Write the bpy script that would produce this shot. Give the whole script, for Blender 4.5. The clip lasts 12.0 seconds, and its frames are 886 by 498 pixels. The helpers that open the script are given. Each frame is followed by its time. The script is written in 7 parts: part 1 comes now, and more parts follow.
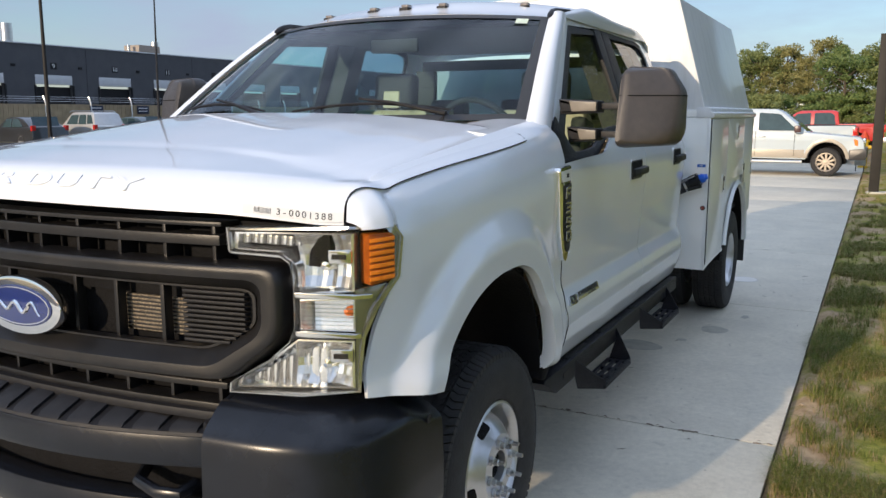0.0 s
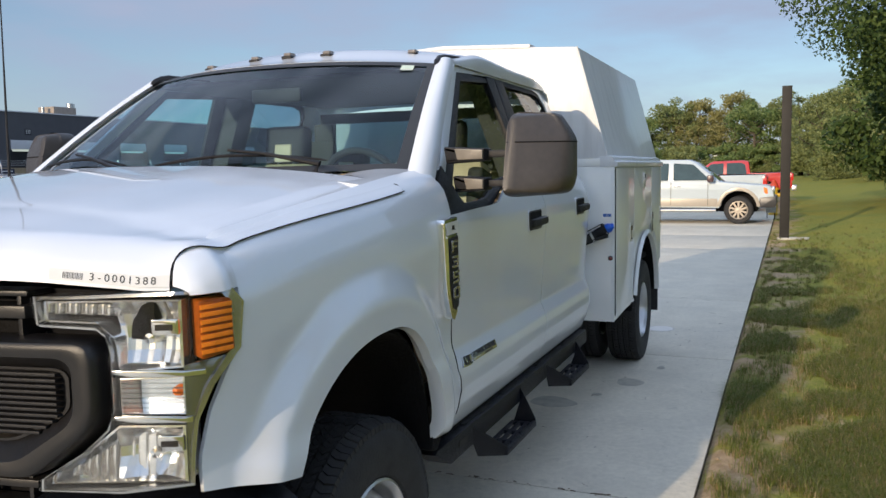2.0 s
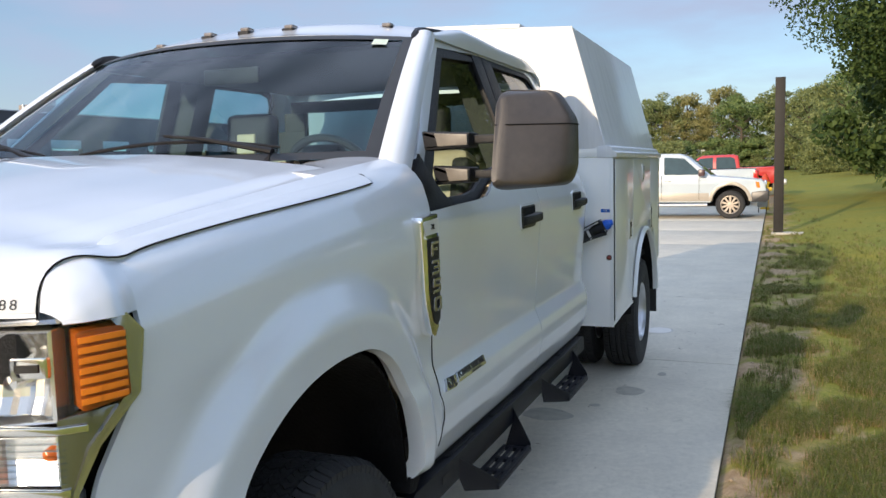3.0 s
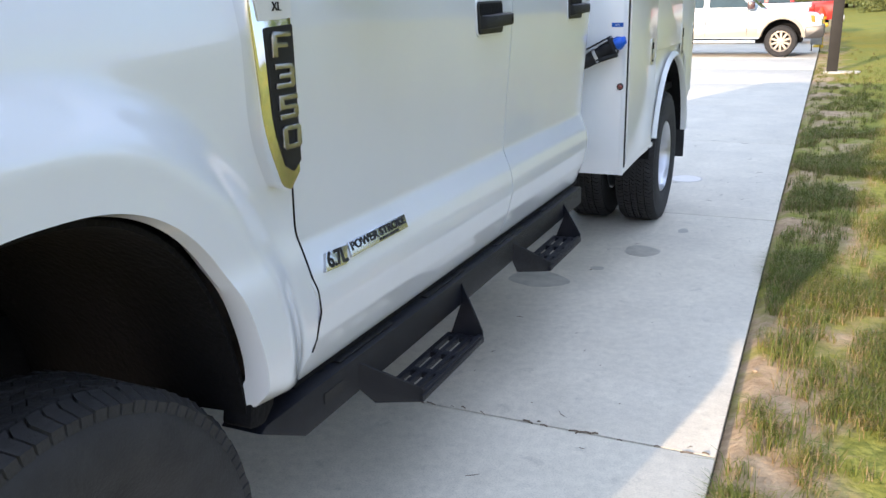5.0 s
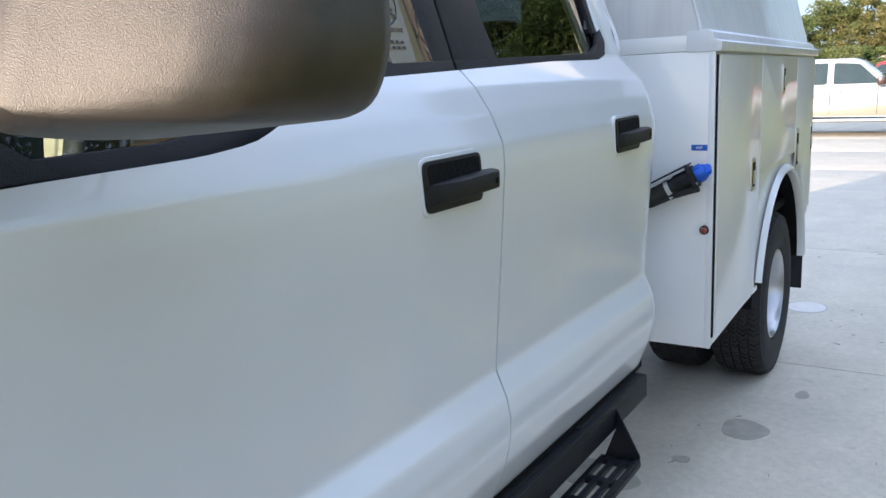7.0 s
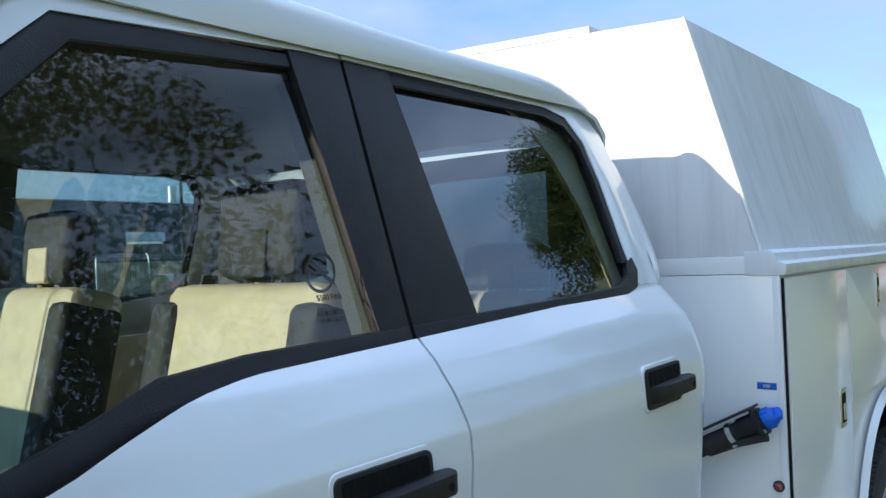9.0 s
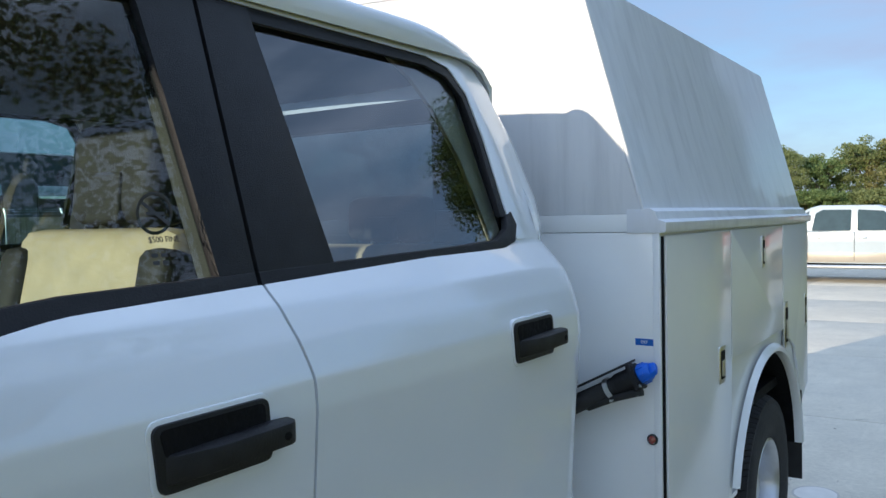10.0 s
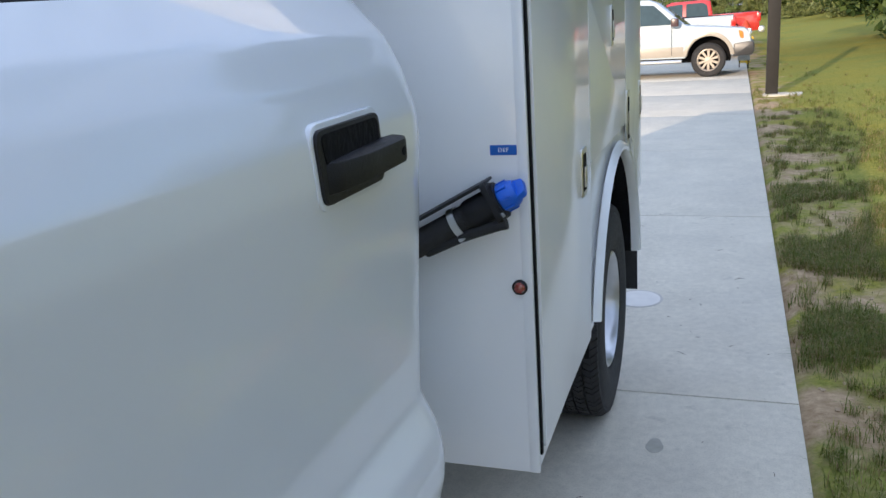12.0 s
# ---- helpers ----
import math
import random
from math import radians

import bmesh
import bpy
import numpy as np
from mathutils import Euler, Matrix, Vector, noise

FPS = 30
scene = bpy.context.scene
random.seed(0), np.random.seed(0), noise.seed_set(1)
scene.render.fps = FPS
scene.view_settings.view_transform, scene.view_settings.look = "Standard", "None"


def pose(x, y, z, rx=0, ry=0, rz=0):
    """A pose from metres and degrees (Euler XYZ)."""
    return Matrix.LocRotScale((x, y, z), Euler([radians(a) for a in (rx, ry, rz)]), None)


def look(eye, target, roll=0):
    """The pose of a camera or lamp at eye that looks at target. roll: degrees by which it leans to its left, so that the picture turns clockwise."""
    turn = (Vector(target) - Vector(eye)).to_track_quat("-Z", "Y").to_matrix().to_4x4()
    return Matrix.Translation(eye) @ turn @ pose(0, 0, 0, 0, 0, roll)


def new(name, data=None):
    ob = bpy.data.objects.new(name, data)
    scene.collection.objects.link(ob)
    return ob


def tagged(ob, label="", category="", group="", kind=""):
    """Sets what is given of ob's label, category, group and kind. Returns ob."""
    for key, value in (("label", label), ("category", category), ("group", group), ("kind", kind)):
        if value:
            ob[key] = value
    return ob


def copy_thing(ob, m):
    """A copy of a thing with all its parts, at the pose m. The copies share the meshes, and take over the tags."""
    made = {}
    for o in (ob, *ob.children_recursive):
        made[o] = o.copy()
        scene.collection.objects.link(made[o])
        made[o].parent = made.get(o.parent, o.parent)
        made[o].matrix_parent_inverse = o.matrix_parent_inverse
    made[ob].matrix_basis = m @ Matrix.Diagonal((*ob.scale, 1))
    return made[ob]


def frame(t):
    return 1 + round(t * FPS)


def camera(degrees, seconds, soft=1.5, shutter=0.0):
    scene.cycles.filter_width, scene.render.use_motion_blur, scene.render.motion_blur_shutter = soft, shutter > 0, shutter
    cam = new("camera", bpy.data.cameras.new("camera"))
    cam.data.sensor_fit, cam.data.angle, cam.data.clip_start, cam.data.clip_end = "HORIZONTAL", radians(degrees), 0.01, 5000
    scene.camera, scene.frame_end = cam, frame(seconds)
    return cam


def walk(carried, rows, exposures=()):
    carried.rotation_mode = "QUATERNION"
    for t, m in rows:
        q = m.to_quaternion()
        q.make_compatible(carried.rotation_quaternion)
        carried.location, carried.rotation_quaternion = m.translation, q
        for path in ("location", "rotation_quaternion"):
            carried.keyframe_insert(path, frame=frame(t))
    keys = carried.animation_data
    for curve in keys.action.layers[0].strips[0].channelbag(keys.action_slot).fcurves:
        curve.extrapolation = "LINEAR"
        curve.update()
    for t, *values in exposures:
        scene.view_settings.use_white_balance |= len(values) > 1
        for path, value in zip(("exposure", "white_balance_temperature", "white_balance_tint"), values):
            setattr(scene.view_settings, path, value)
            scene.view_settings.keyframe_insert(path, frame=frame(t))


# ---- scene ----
cam = camera(56.4, 12.0)
METRES, EYE, TILT, LEAN, TURN = 4.35, 1.572, -9.3, 0.0, 27.6
ROWS = [
    (0.0, 0.0, 0.0, 0.0, 0.0, 0.0, 0.0),
    (0.5, 0.0042, -0.0012, 0.0017, -1.5, 2.64, 0.35),
    (1.0, 0.0177, 0.0038, 0.0029, -2.48, 4.08, 0.87),
    (1.5, 0.0349, 0.021, 0.0017, -3.33, 4.16, 1.22),
    (2.0, 0.0424, 0.053, 0.0026, -4.73, 3.79, 1.82),
    (2.5, 0.0473, 0.1028, 0.0101, -5.41, 4.04, 2.32),
    (4.5, 0.1225, 0.3165, 0.0046, -4.87, -3.54, 2.12),
    (5.0, 0.1524, 0.3627, 0.0056, -3.08, -7.12, 1.83),
    (5.5, 0.1771, 0.4124, 0.0155, -1.18, -9.16, 2.12),
    (6.0, 0.1901, 0.474, 0.0282, -0.88, -9.48, 3.66),
    (6.5, 0.2149, 0.5334, 0.0483, 1.09, -6.73, 2.95),
    (7.0, 0.2392, 0.5856, 0.0731, 4.66, -1.89, 1.69),
    (7.5, 0.2508, 0.6219, 0.0973, 7.31, 2.85, 1.42),
    (9.5, 0.303, 0.6668, 0.1228, 12.06, 10.07, 0.33),
    (10.0, 0.3154, 0.6753, 0.1169, 6.68, 7.11, 0.14),
    (10.5, 0.3125, 0.6966, 0.1036, 3.79, 0.99, 0.33),
    (11.0, 0.2988, 0.7475, 0.097, -1.42, -3.36, 2.0),
    (11.5, 0.2907, 0.8042, 0.1065, -6.36, -5.5, 3.97),
    (12.0, 0.3052, 0.8664, 0.1199, -7.99, -5.98, 5.14),
]
walk(cam, [(t, pose(1.022, -2.43, EYE, TILT, LEAN, TURN) @ pose(METRES * x, METRES * y, METRES * z, 90 + pitch, roll, yaw)) for t, x, y, z, yaw, pitch, roll in ROWS],
     [(0, 0.32, 6220, 9), (0.5, 0.30, 6170, 9), (1, 0.1, 6170, 9), (1.5, 0.02, 6120, 8.5), (2, 0.21, 6120, 8.5), (2.5, 0.32, 6120, 8.5), (4.5, 1.05, 6120, 12.5), (5, 1.27, 6120, 13), (5.5, 1.41, 6120, 13), (6.5, 1.18, 6020, 12), (7.5, 0.85, 6120, 12.5), (9.5, 0.66, 5450, 3.5), (10, 0.43, 5600, 5), (10.5, 0.29, 5800, 7.5), (11, 0.51, 5850, 8.5), (12, 0.65, 5970, 11)])

# ---- light ----
SUN_AZ, SUN_EL = 12.8, 14.3            # degrees: shadows run this far from +y towards +x
sun_from = Vector((-math.sin(radians(SUN_AZ)) * math.cos(radians(SUN_EL)), -math.cos(radians(SUN_AZ)) * math.cos(radians(SUN_EL)), math.sin(radians(SUN_EL))))
sun = new("sun", bpy.data.lights.new("sun", "SUN"))
sun.data.energy, sun.data.angle, sun.data.color = 3.3, radians(0.6), (1.0, 0.77, 0.53)
sun.matrix_world = look(sun_from * 60, (0, 0, 0))
world = bpy.data.worlds.new("sky")
scene.world = world
world.use_nodes = True
wn, wl = world.node_tree.nodes, world.node_tree.links
wn.clear()
w_out, w_bg, w_sky = wn.new("ShaderNodeOutputWorld"), wn.new("ShaderNodeBackground"), wn.new("ShaderNodeTexSky")
w_sky.sky_type, w_sky.sun_disc = "NISHITA", False
w_sky.sun_elevation, w_sky.sun_rotation = radians(SUN_EL), math.atan2(sun_from.x, sun_from.y)
w_sky.air_density, w_sky.dust_density, w_sky.ozone_density = 1.0, 0.6, 2.5
# thin high cloud, a veil over the clear sky
w_tc, w_map, w_noise, w_ramp, w_mix = (wn.new("ShaderNode" + k) for k in ("TexCoord", "Mapping", "TexNoise", "ValToRGB", "MixRGB"))
w_map.inputs["Scale"].default_value = (1.3, 2.2, 5.5)
w_map.inputs["Rotation"].default_value = (0.1, 0.25, 0.4)
w_noise.inputs["Scale"].default_value, w_noise.inputs["Detail"].default_value, w_noise.inputs["Roughness"].default_value = 1.6, 6.0, 0.55
w_ramp.color_ramp.elements[0].position, w_ramp.color_ramp.elements[1].position = 0.40, 0.64
w_ramp.color_ramp.elements[0].color, w_ramp.color_ramp.elements[1].color = (0.32, 0.32, 0.32, 1), (1.0, 1.0, 1.0, 1)
# veil thin and blue-grey low down; unseen white cloud overhead is added fill light
w_sep, w_rise, w_veil = (wn.new("ShaderNode" + k) for k in ("SeparateXYZ", "MapRange", "MixRGB"))
w_rise.inputs["From Min"].default_value, w_rise.inputs["From Max"].default_value = 0.25, 0.9
w_veil.inputs["Color1"].default_value, w_veil.inputs["Color2"].default_value = (3.0, 3.35, 4.35, 1), (8.0, 9.2, 11.8, 1)
wl.new(w_tc.outputs["Generated"], w_sep.inputs["Vector"])
wl.new(w_sep.outputs["Z"], w_rise.inputs["Value"])
wl.new(w_rise.outputs["Result"], w_veil.inputs["Fac"])
wl.new(w_veil.outputs["Color"], w_mix.inputs["Color2"])
wl.new(w_tc.outputs["Generated"], w_map.inputs["Vector"])
wl.new(w_map.outputs["Vector"], w_noise.inputs["Vector"])
wl.new(w_noise.outputs["Fac"], w_ramp.inputs["Fac"])
wl.new(w_ramp.outputs["Color"], w_mix.inputs["Fac"])
wl.new(w_sky.outputs["Color"], w_mix.inputs["Color1"])
wl.new(w_mix.outputs["Color"], w_bg.inputs["Color"])
wl.new(w_bg.outputs["Background"], w_out.inputs["Surface"])
w_bg.inputs["Strength"].default_value = 0.12


# ---- materials ----
def mat(name, color, rough=0.5, metal=0.0, var=0.12, scale=8.0, bump=0.0, bump_scale=60.0, coat=0.0, spec=0.5, rand=0.0, dirt=None, dirt_scale=1.5, dirt_amount=0.35, trans=0.0, stretch=(1, 1, 1), coat_rough=0.02):
    """A procedural surface: base colour varied at two scales, roughness variation and fine relief."""
    m = bpy.data.materials.new(name)
    m.use_nodes = True
    n, l = m.node_tree.nodes, m.node_tree.links
    b = n["Principled BSDF"]
    b.inputs["Metallic"].default_value, b.inputs["Roughness"].default_value = metal, rough
    b.inputs["Coat Weight"].default_value, b.inputs["Coat Roughness"].default_value, b.inputs["Coat IOR"].default_value = coat, coat_rough, 1.7
    b.inputs["Specular IOR Level"].default_value = spec
    if trans:
        b.inputs["Transmission Weight"].default_value = trans
    tc, mp = n.new("ShaderNodeTexCoord"), n.new("ShaderNodeMapping")
    mp.inputs["Scale"].default_value = stretch
    l.new(tc.outputs["Object"], mp.inputs["Vector"])
    n1 = n.new("ShaderNodeTexNoise")
    n1.inputs["Scale"].default_value, n1.inputs["Detail"].default_value = scale, 6.0
    l.new(mp.outputs["Vector"], n1.inputs["Vector"])
    ramp = n.new("ShaderNodeValToRGB")
    c = Vector(color)
    lo, hi = c * (1 - var), c * (1 + var)
    ramp.color_ramp.elements[0].position, ramp.color_ramp.elements[1].position = 0.3, 0.7
    ramp.color_ramp.elements[0].color, ramp.color_ramp.elements[1].color = (*lo, 1), (*[min(v, 1) for v in hi], 1)
    l.new(n1.outputs["Fac"], ramp.inputs["Fac"])
    out = ramp.outputs["Color"]
    if dirt:
        n2 = n.new("ShaderNodeTexNoise")
        n2.inputs["Scale"].default_value, n2.inputs["Detail"].default_value, n2.inputs["Roughness"].default_value = dirt_scale, 8.0, 0.65
        l.new(mp.outputs["Vector"], n2.inputs["Vector"])
        r2 = n.new("ShaderNodeValToRGB")
        r2.color_ramp.elements[0].position, r2.color_ramp.elements[1].position = 0.48, 0.72
        r2.color_ramp.elements[1].color = (dirt_amount, dirt_amount, dirt_amount, 1)
        l.new(n2.outputs["Fac"], r2.inputs["Fac"])
        mx = n.new("ShaderNodeMixRGB")
        mx.inputs["Color2"].default_value = (*dirt, 1)
        l.new(r2.outputs["Color"], mx.inputs["Fac"])
        l.new(out, mx.inputs["Color1"])
        out = mx.outputs["Color"]
    if rand:
        oi, hsv = n.new("ShaderNodeObjectInfo"), n.new("ShaderNodeHueSaturation")
        mr = n.new("ShaderNodeMapRange")
        mr.inputs["To Min"].default_value, mr.inputs["To Max"].default_value = 1 - rand, 1 + rand
        l.new(oi.outputs["Random"], mr.inputs["Value"])
        l.new(mr.outputs["Result"], hsv.inputs["Value"])
        l.new(out, hsv.inputs["Color"])
        out = hsv.outputs["Color"]
    l.new(out, b.inputs["Base Color"])
    if bump:
        n3, bp = n.new("ShaderNodeTexNoise"), n.new("ShaderNodeBump")
        n3.inputs["Scale"].default_value, n3.inputs["Detail"].default_value = bump_scale, 5.0
        l.new(mp.outputs["Vector"], n3.inputs["Vector"])
        bp.inputs["Strength"].default_value, bp.inputs["Distance"].default_value = bump, 0.01
        l.new(n3.outputs["Fac"], bp.inputs["Height"])
        l.new(bp.outputs["Normal"], b.inputs["Normal"])
    return m


def glass_mat(name, tint, clear=0.85):
    """A thin pane: mirror by Fresnel over a tinted see-through body."""
    m = bpy.data.materials.new(name)
    m.use_nodes = True
    n, l = m.node_tree.nodes, m.node_tree.links
    n.clear()
    o, mix, tr, gl, fr = (n.new("ShaderNode" + k) for k in ("OutputMaterial", "MixShader", "BsdfTransparent", "BsdfGlossy", "Fresnel"))
    tr.inputs["Color"].default_value = (*tint, 1)
    gl.inputs["Roughness"].default_value = 0.01
    fr.inputs["IOR"].default_value = clear
    l.new(fr.outputs["Fac"], mix.inputs["Fac"])
    l.new(tr.outputs["BSDF"], mix.inputs[1])
    l.new(gl.outputs["BSDF"], mix.inputs[2])
    l.new(mix.outputs["Shader"], o.inputs["Surface"])
    return m


PAINT = mat("white_paint", (0.755, 0.785, 0.825), 0.32, 0.0, 0.015, 3.0, coat=1.0, dirt=(0.60, 0.58, 0.54), dirt_scale=2.2, dirt_amount=0.10)
BODY = mat("body_white", (0.83, 0.84, 0.83), 0.28, 0.0, 0.02, 2.5, coat=0.6, coat_rough=0.09, dirt=(0.55, 0.54, 0.50), dirt_scale=1.4, dirt_amount=0.12)
CANOPY = mat("canopy_white", (0.68, 0.69, 0.70), 0.38, 0.0, 0.03, 3.0, coat=0.25, bump=0.05, bump_scale=9.0, dirt=(0.35, 0.36, 0.37), dirt_scale=2.0, dirt_amount=0.35, stretch=(6, 7, 0.55))
BLACK = mat("black_plastic", (0.012, 0.012, 0.014), 0.48, 0.0, 0.25, 25, 0.2, 420, spec=0.32)
GRILLE = mat("grille_plastic", (0.012, 0.012, 0.013), 0.34, 0.0, 0.2, 14, 0.1, 350, spec=0.38, dirt=(0.06, 0.05, 0.04), dirt_scale=6, dirt_amount=0.2)
GLOSSY = mat("satin_black_paint", (0.009, 0.011, 0.016), 0.27, 0.0, 0.2, 12, 0.02, 300, spec=0.4)
MIRRORCAP = mat("mirror_plastic", (0.036, 0.029, 0.023), 0.42, 0.0, 0.15, 40, 0.13, 850, spec=0.75, dirt=(0.07, 0.06, 0.05), dirt_scale=9, dirt_amount=0.4)
STEPMAT = mat("powder_coat", (0.010, 0.011, 0.016), 0.46, 0.0, 0.2, 30, 0.25, 500, spec=0.24, dirt=(0.05, 0.05, 0.05), dirt_scale=12, dirt_amount=0.2)
# lighter than the arms: the sun's sheen is painted into the front covers
ARM_SHEEN = mat("mirror_arm_plastic", (0.17, 0.15, 0.125), 0.38, 0.0, 0.1, 30, 0.03, 500)
RUBBER = mat("tyre_rubber", (0.022, 0.022, 0.023), 0.78, 0.0, 0.25, 20, 0.3, 160, dirt=(0.045, 0.042, 0.039), dirt_scale=6, dirt_amount=0.4)
# near-black for liners; also paints the shade in holes and behind openings
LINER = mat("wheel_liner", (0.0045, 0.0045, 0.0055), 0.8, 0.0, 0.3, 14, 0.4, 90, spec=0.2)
PRIVACY = glass_mat("rear_side_glass", (0.46, 0.58, 0.61), 2.4)
CHROME = mat("chrome", (0.86, 0.86, 0.86), 0.06, 1.0, 0.02, 10)
STEEL = mat("steel", (0.62, 0.63, 0.64), 0.30, 1.0, 0.10, 22, 0.1, 90, dirt=(0.35, 0.33, 0.30), dirt_scale=7, dirt_amount=0.35)
ALU = mat("wheel_silver", (0.60, 0.61, 0.63), 0.30, 0.80, 0.06, 12, 0.05, 90, dirt=(0.38, 0.36, 0.33), dirt_scale=8, dirt_amount=0.3)
REFLECTOR = mat("lamp_reflector", (0.93, 0.95, 0.97), 0.13, 0.85, 0.03, 30)
AMBER = mat("amber_lens", (0.75, 0.20, 0.015), 0.12, 0.0, 0.1, 40, coat=0.8)
ORANGE = mat("orange_bulb", (0.85, 0.22, 0.05), 0.25, 0.0, 0.1, 40)
DARKGLASS = glass_mat("side_glass", (0.64, 0.82, 0.79), 1.65)
WINDSHIELD = glass_mat("windshield_glass", (0.52, 0.84, 0.92), 1.45)
LENS = glass_mat("clear_lens", (0.93, 0.94, 0.93), 1.42)
# tan pillar trim lightened: the sunlight on it is put into the colour
TRIM_LIT = mat("cream_trim", (0.80, 0.73, 0.57), 0.6, 0.0, 0.05, 18, 0.1, 200)
TAN = mat("tan_vinyl", (0.62, 0.53, 0.38), 0.5, 0.0, 0.1, 18, 0.15, 200)
DASH = mat("dash_plastic", (0.035, 0.035, 0.04), 0.7, 0.0, 0.2, 20, 0.2, 200)
LINING = mat("headliner", (0.07, 0.07, 0.07), 0.9, 0.0, 0.1, 20, 0.2, 200)
RED = mat("red_lens", (0.22, 0.025, 0.015), 0.15, 0.0, 0.1, 40, coat=0.8)
BLUE = mat("blue_plastic", (0.015, 0.12, 0.62), 0.38, 0.0, 0.12, 30)
LABELBLUE = mat("label_blue", (0.01, 0.11, 0.45), 0.4, 0.0, 0.05, 30)
WHITEINK = mat("white_ink", (0.8, 0.8, 0.8), 0.5, 0.0, 0.02, 30)
BLACKINK = mat("black_ink", (0.03, 0.03, 0.03), 0.5, 0.0, 0.05, 30)
BADGEBLUE = mat("badge_blue", (0.008, 0.02, 0.13), 0.2, 0.0, 0.1, 30, coat=1.0)
COIL = mat("radiator_fins", (0.26, 0.22, 0.165), 0.5, 0.4, 0.8, 40, 0.6, 90, stretch=(5, 1, 3))


def concrete_mat():
    """Broom-finished concrete: mottled cream grey, cloudy stains, dark specks and fine brush lines."""
    m = mat("broom_concrete", (0.665, 0.612, 0.495), 0.80, 0.0, 0.07, 3.0, rand=0.03, dirt=(0.50, 0.47, 0.40), dirt_scale=0.9, dirt_amount=0.5)
    n, l = m.node_tree.nodes, m.node_tree.links
    b = n["Principled BSDF"]
    src = b.inputs["Base Color"].links[0].from_socket
    tc = [k for k in n if k.type == "TEX_COORD"][0]
    for scale, lo, hi, p0, p1 in ((28.0, 0.90, 1.04, 0.35, 0.65), (170.0, 0.80, 1.05, 0.30, 0.52), (9.0, 0.80, 1.0, 0.28, 0.40)):
        t, r, x = n.new("ShaderNodeTexNoise"), n.new("ShaderNodeMapRange"), n.new("ShaderNodeMixRGB")
        t.inputs["Scale"].default_value, t.inputs["Detail"].default_value, t.inputs["Roughness"].default_value = scale, 5.0, 0.7
        for key, v in (("From Min", p0), ("From Max", p1), ("To Min", lo), ("To Max", hi)):
            r.inputs[key].default_value = v
        x.blend_type, x.inputs["Fac"].default_value = "MULTIPLY", 1.0
        l.new(tc.outputs["Object"], t.inputs["Vector"])
        l.new(t.outputs["Fac"], r.inputs["Value"])
        l.new(src, x.inputs["Color1"])
        l.new(r.outputs["Result"], x.inputs["Color2"])
        src = x.outputs["Color"]
    l.new(src, b.inputs["Base Color"])
    mp, t, bp = n.new("ShaderNodeMapping"), n.new("ShaderNodeTexNoise"), n.new("ShaderNodeBump")
    mp.inputs["Scale"].default_value = (6, 220, 60)
    t.inputs["Scale"].default_value, t.inputs["Detail"].default_value = 1.0, 4.0
    bp.inputs["Strength"].default_value, bp.inputs["Distance"].default_value = 0.35, 0.004
    l.new(tc.outputs["Object"], mp.inputs["Vector"])
    l.new(mp.outputs["Vector"], t.inputs["Vector"])
    l.new(t.outputs["Fac"], bp.inputs["Height"])
    l.new(bp.outputs["Normal"], b.inputs["Normal"])
    return m


CONCRETE = concrete_mat()
STAIN = mat("oil_stain", (0.42, 0.395, 0.325), 0.6, 0.0, 0.15, 14, 0.15, 200)
ASPHALT = mat("asphalt", (0.055, 0.055, 0.056), 0.9, 0.0, 0.25, 6, 0.4, 180)
BRONZE = mat("bronze_post", (0.020, 0.018, 0.016), 0.6, 0.0, 0.15, 6, 0.05, 120, spec=0.3)


# ---- building blocks ----
def finish(bm, smooth=True, angle=35):
    """Turn a bmesh into a mesh with edges sharper than the angle kept hard."""
    bmesh.ops.recalc_face_normals(bm, faces=bm.faces[:])
    return raw(bm, smooth, angle)


def raw(bm, smooth=True, angle=35):
    for f in bm.faces:
        f.smooth = smooth
    for e in bm.edges:
        if len(e.link_faces) == 2:
            e.smooth = e.calc_face_angle(0) < radians(angle)
    me = bpy.data.meshes.new("mesh")
    bm.to_mesh(me)
    bm.free()
    return me


def part(name, bm, material, parent, label="", recalc=True, angle=35):
    """Link a bmesh as one mesh object under a thing or under a part."""
    me = finish(bm, angle=angle) if recalc else raw(bm, angle=angle)
    me.materials.append(material)
    ob = new(name, me)
    ob.parent = parent
    if label:
        ob["label"] = label
    return ob


def thing(name, x, y, z, label, category, group="", kind="", rz=0.0):
    ob = new(name)
    ob.empty_display_size = 0.2
    ob.matrix_world = pose(x, y, z, 0, 0, rz)
    return tagged(ob, label, category, group, kind)


def box(bm, x0, x1, y0, y1, z0, z1, bevel=0.0, m=None, segs=2):
    v = [bm.verts.new((x, y, z)) for x in (x0, x1) for y in (y0, y1) for z in (z0, z1)]
    fs = [bm.faces.new([v[i] for i in q]) for q in ((0, 1, 3, 2), (4, 6, 7, 5), (0, 4, 5, 1), (2, 3, 7, 6), (0, 2, 6, 4), (1, 5, 7, 3))]
    vs = v
    if bevel:
        es = list({e for f in fs for e in f.edges})
        r = bmesh.ops.bevel(bm, geom=es, offset=bevel, segments=segs, affect="EDGES", profile=0.6)
        vs = list({w for f in r["faces"] for w in f.verts} | {w for w in v if w.is_valid})
    if m is not None:
        bmesh.ops.transform(bm, matrix=m, verts=vs)
    return vs


def box_at(x0, x1, y0, y1, z0, z1, bevel=0.004, m=None):
    bm = bmesh.new()
    box(bm, x0, x1, y0, y1, z0, z1, bevel, m)
    return bm


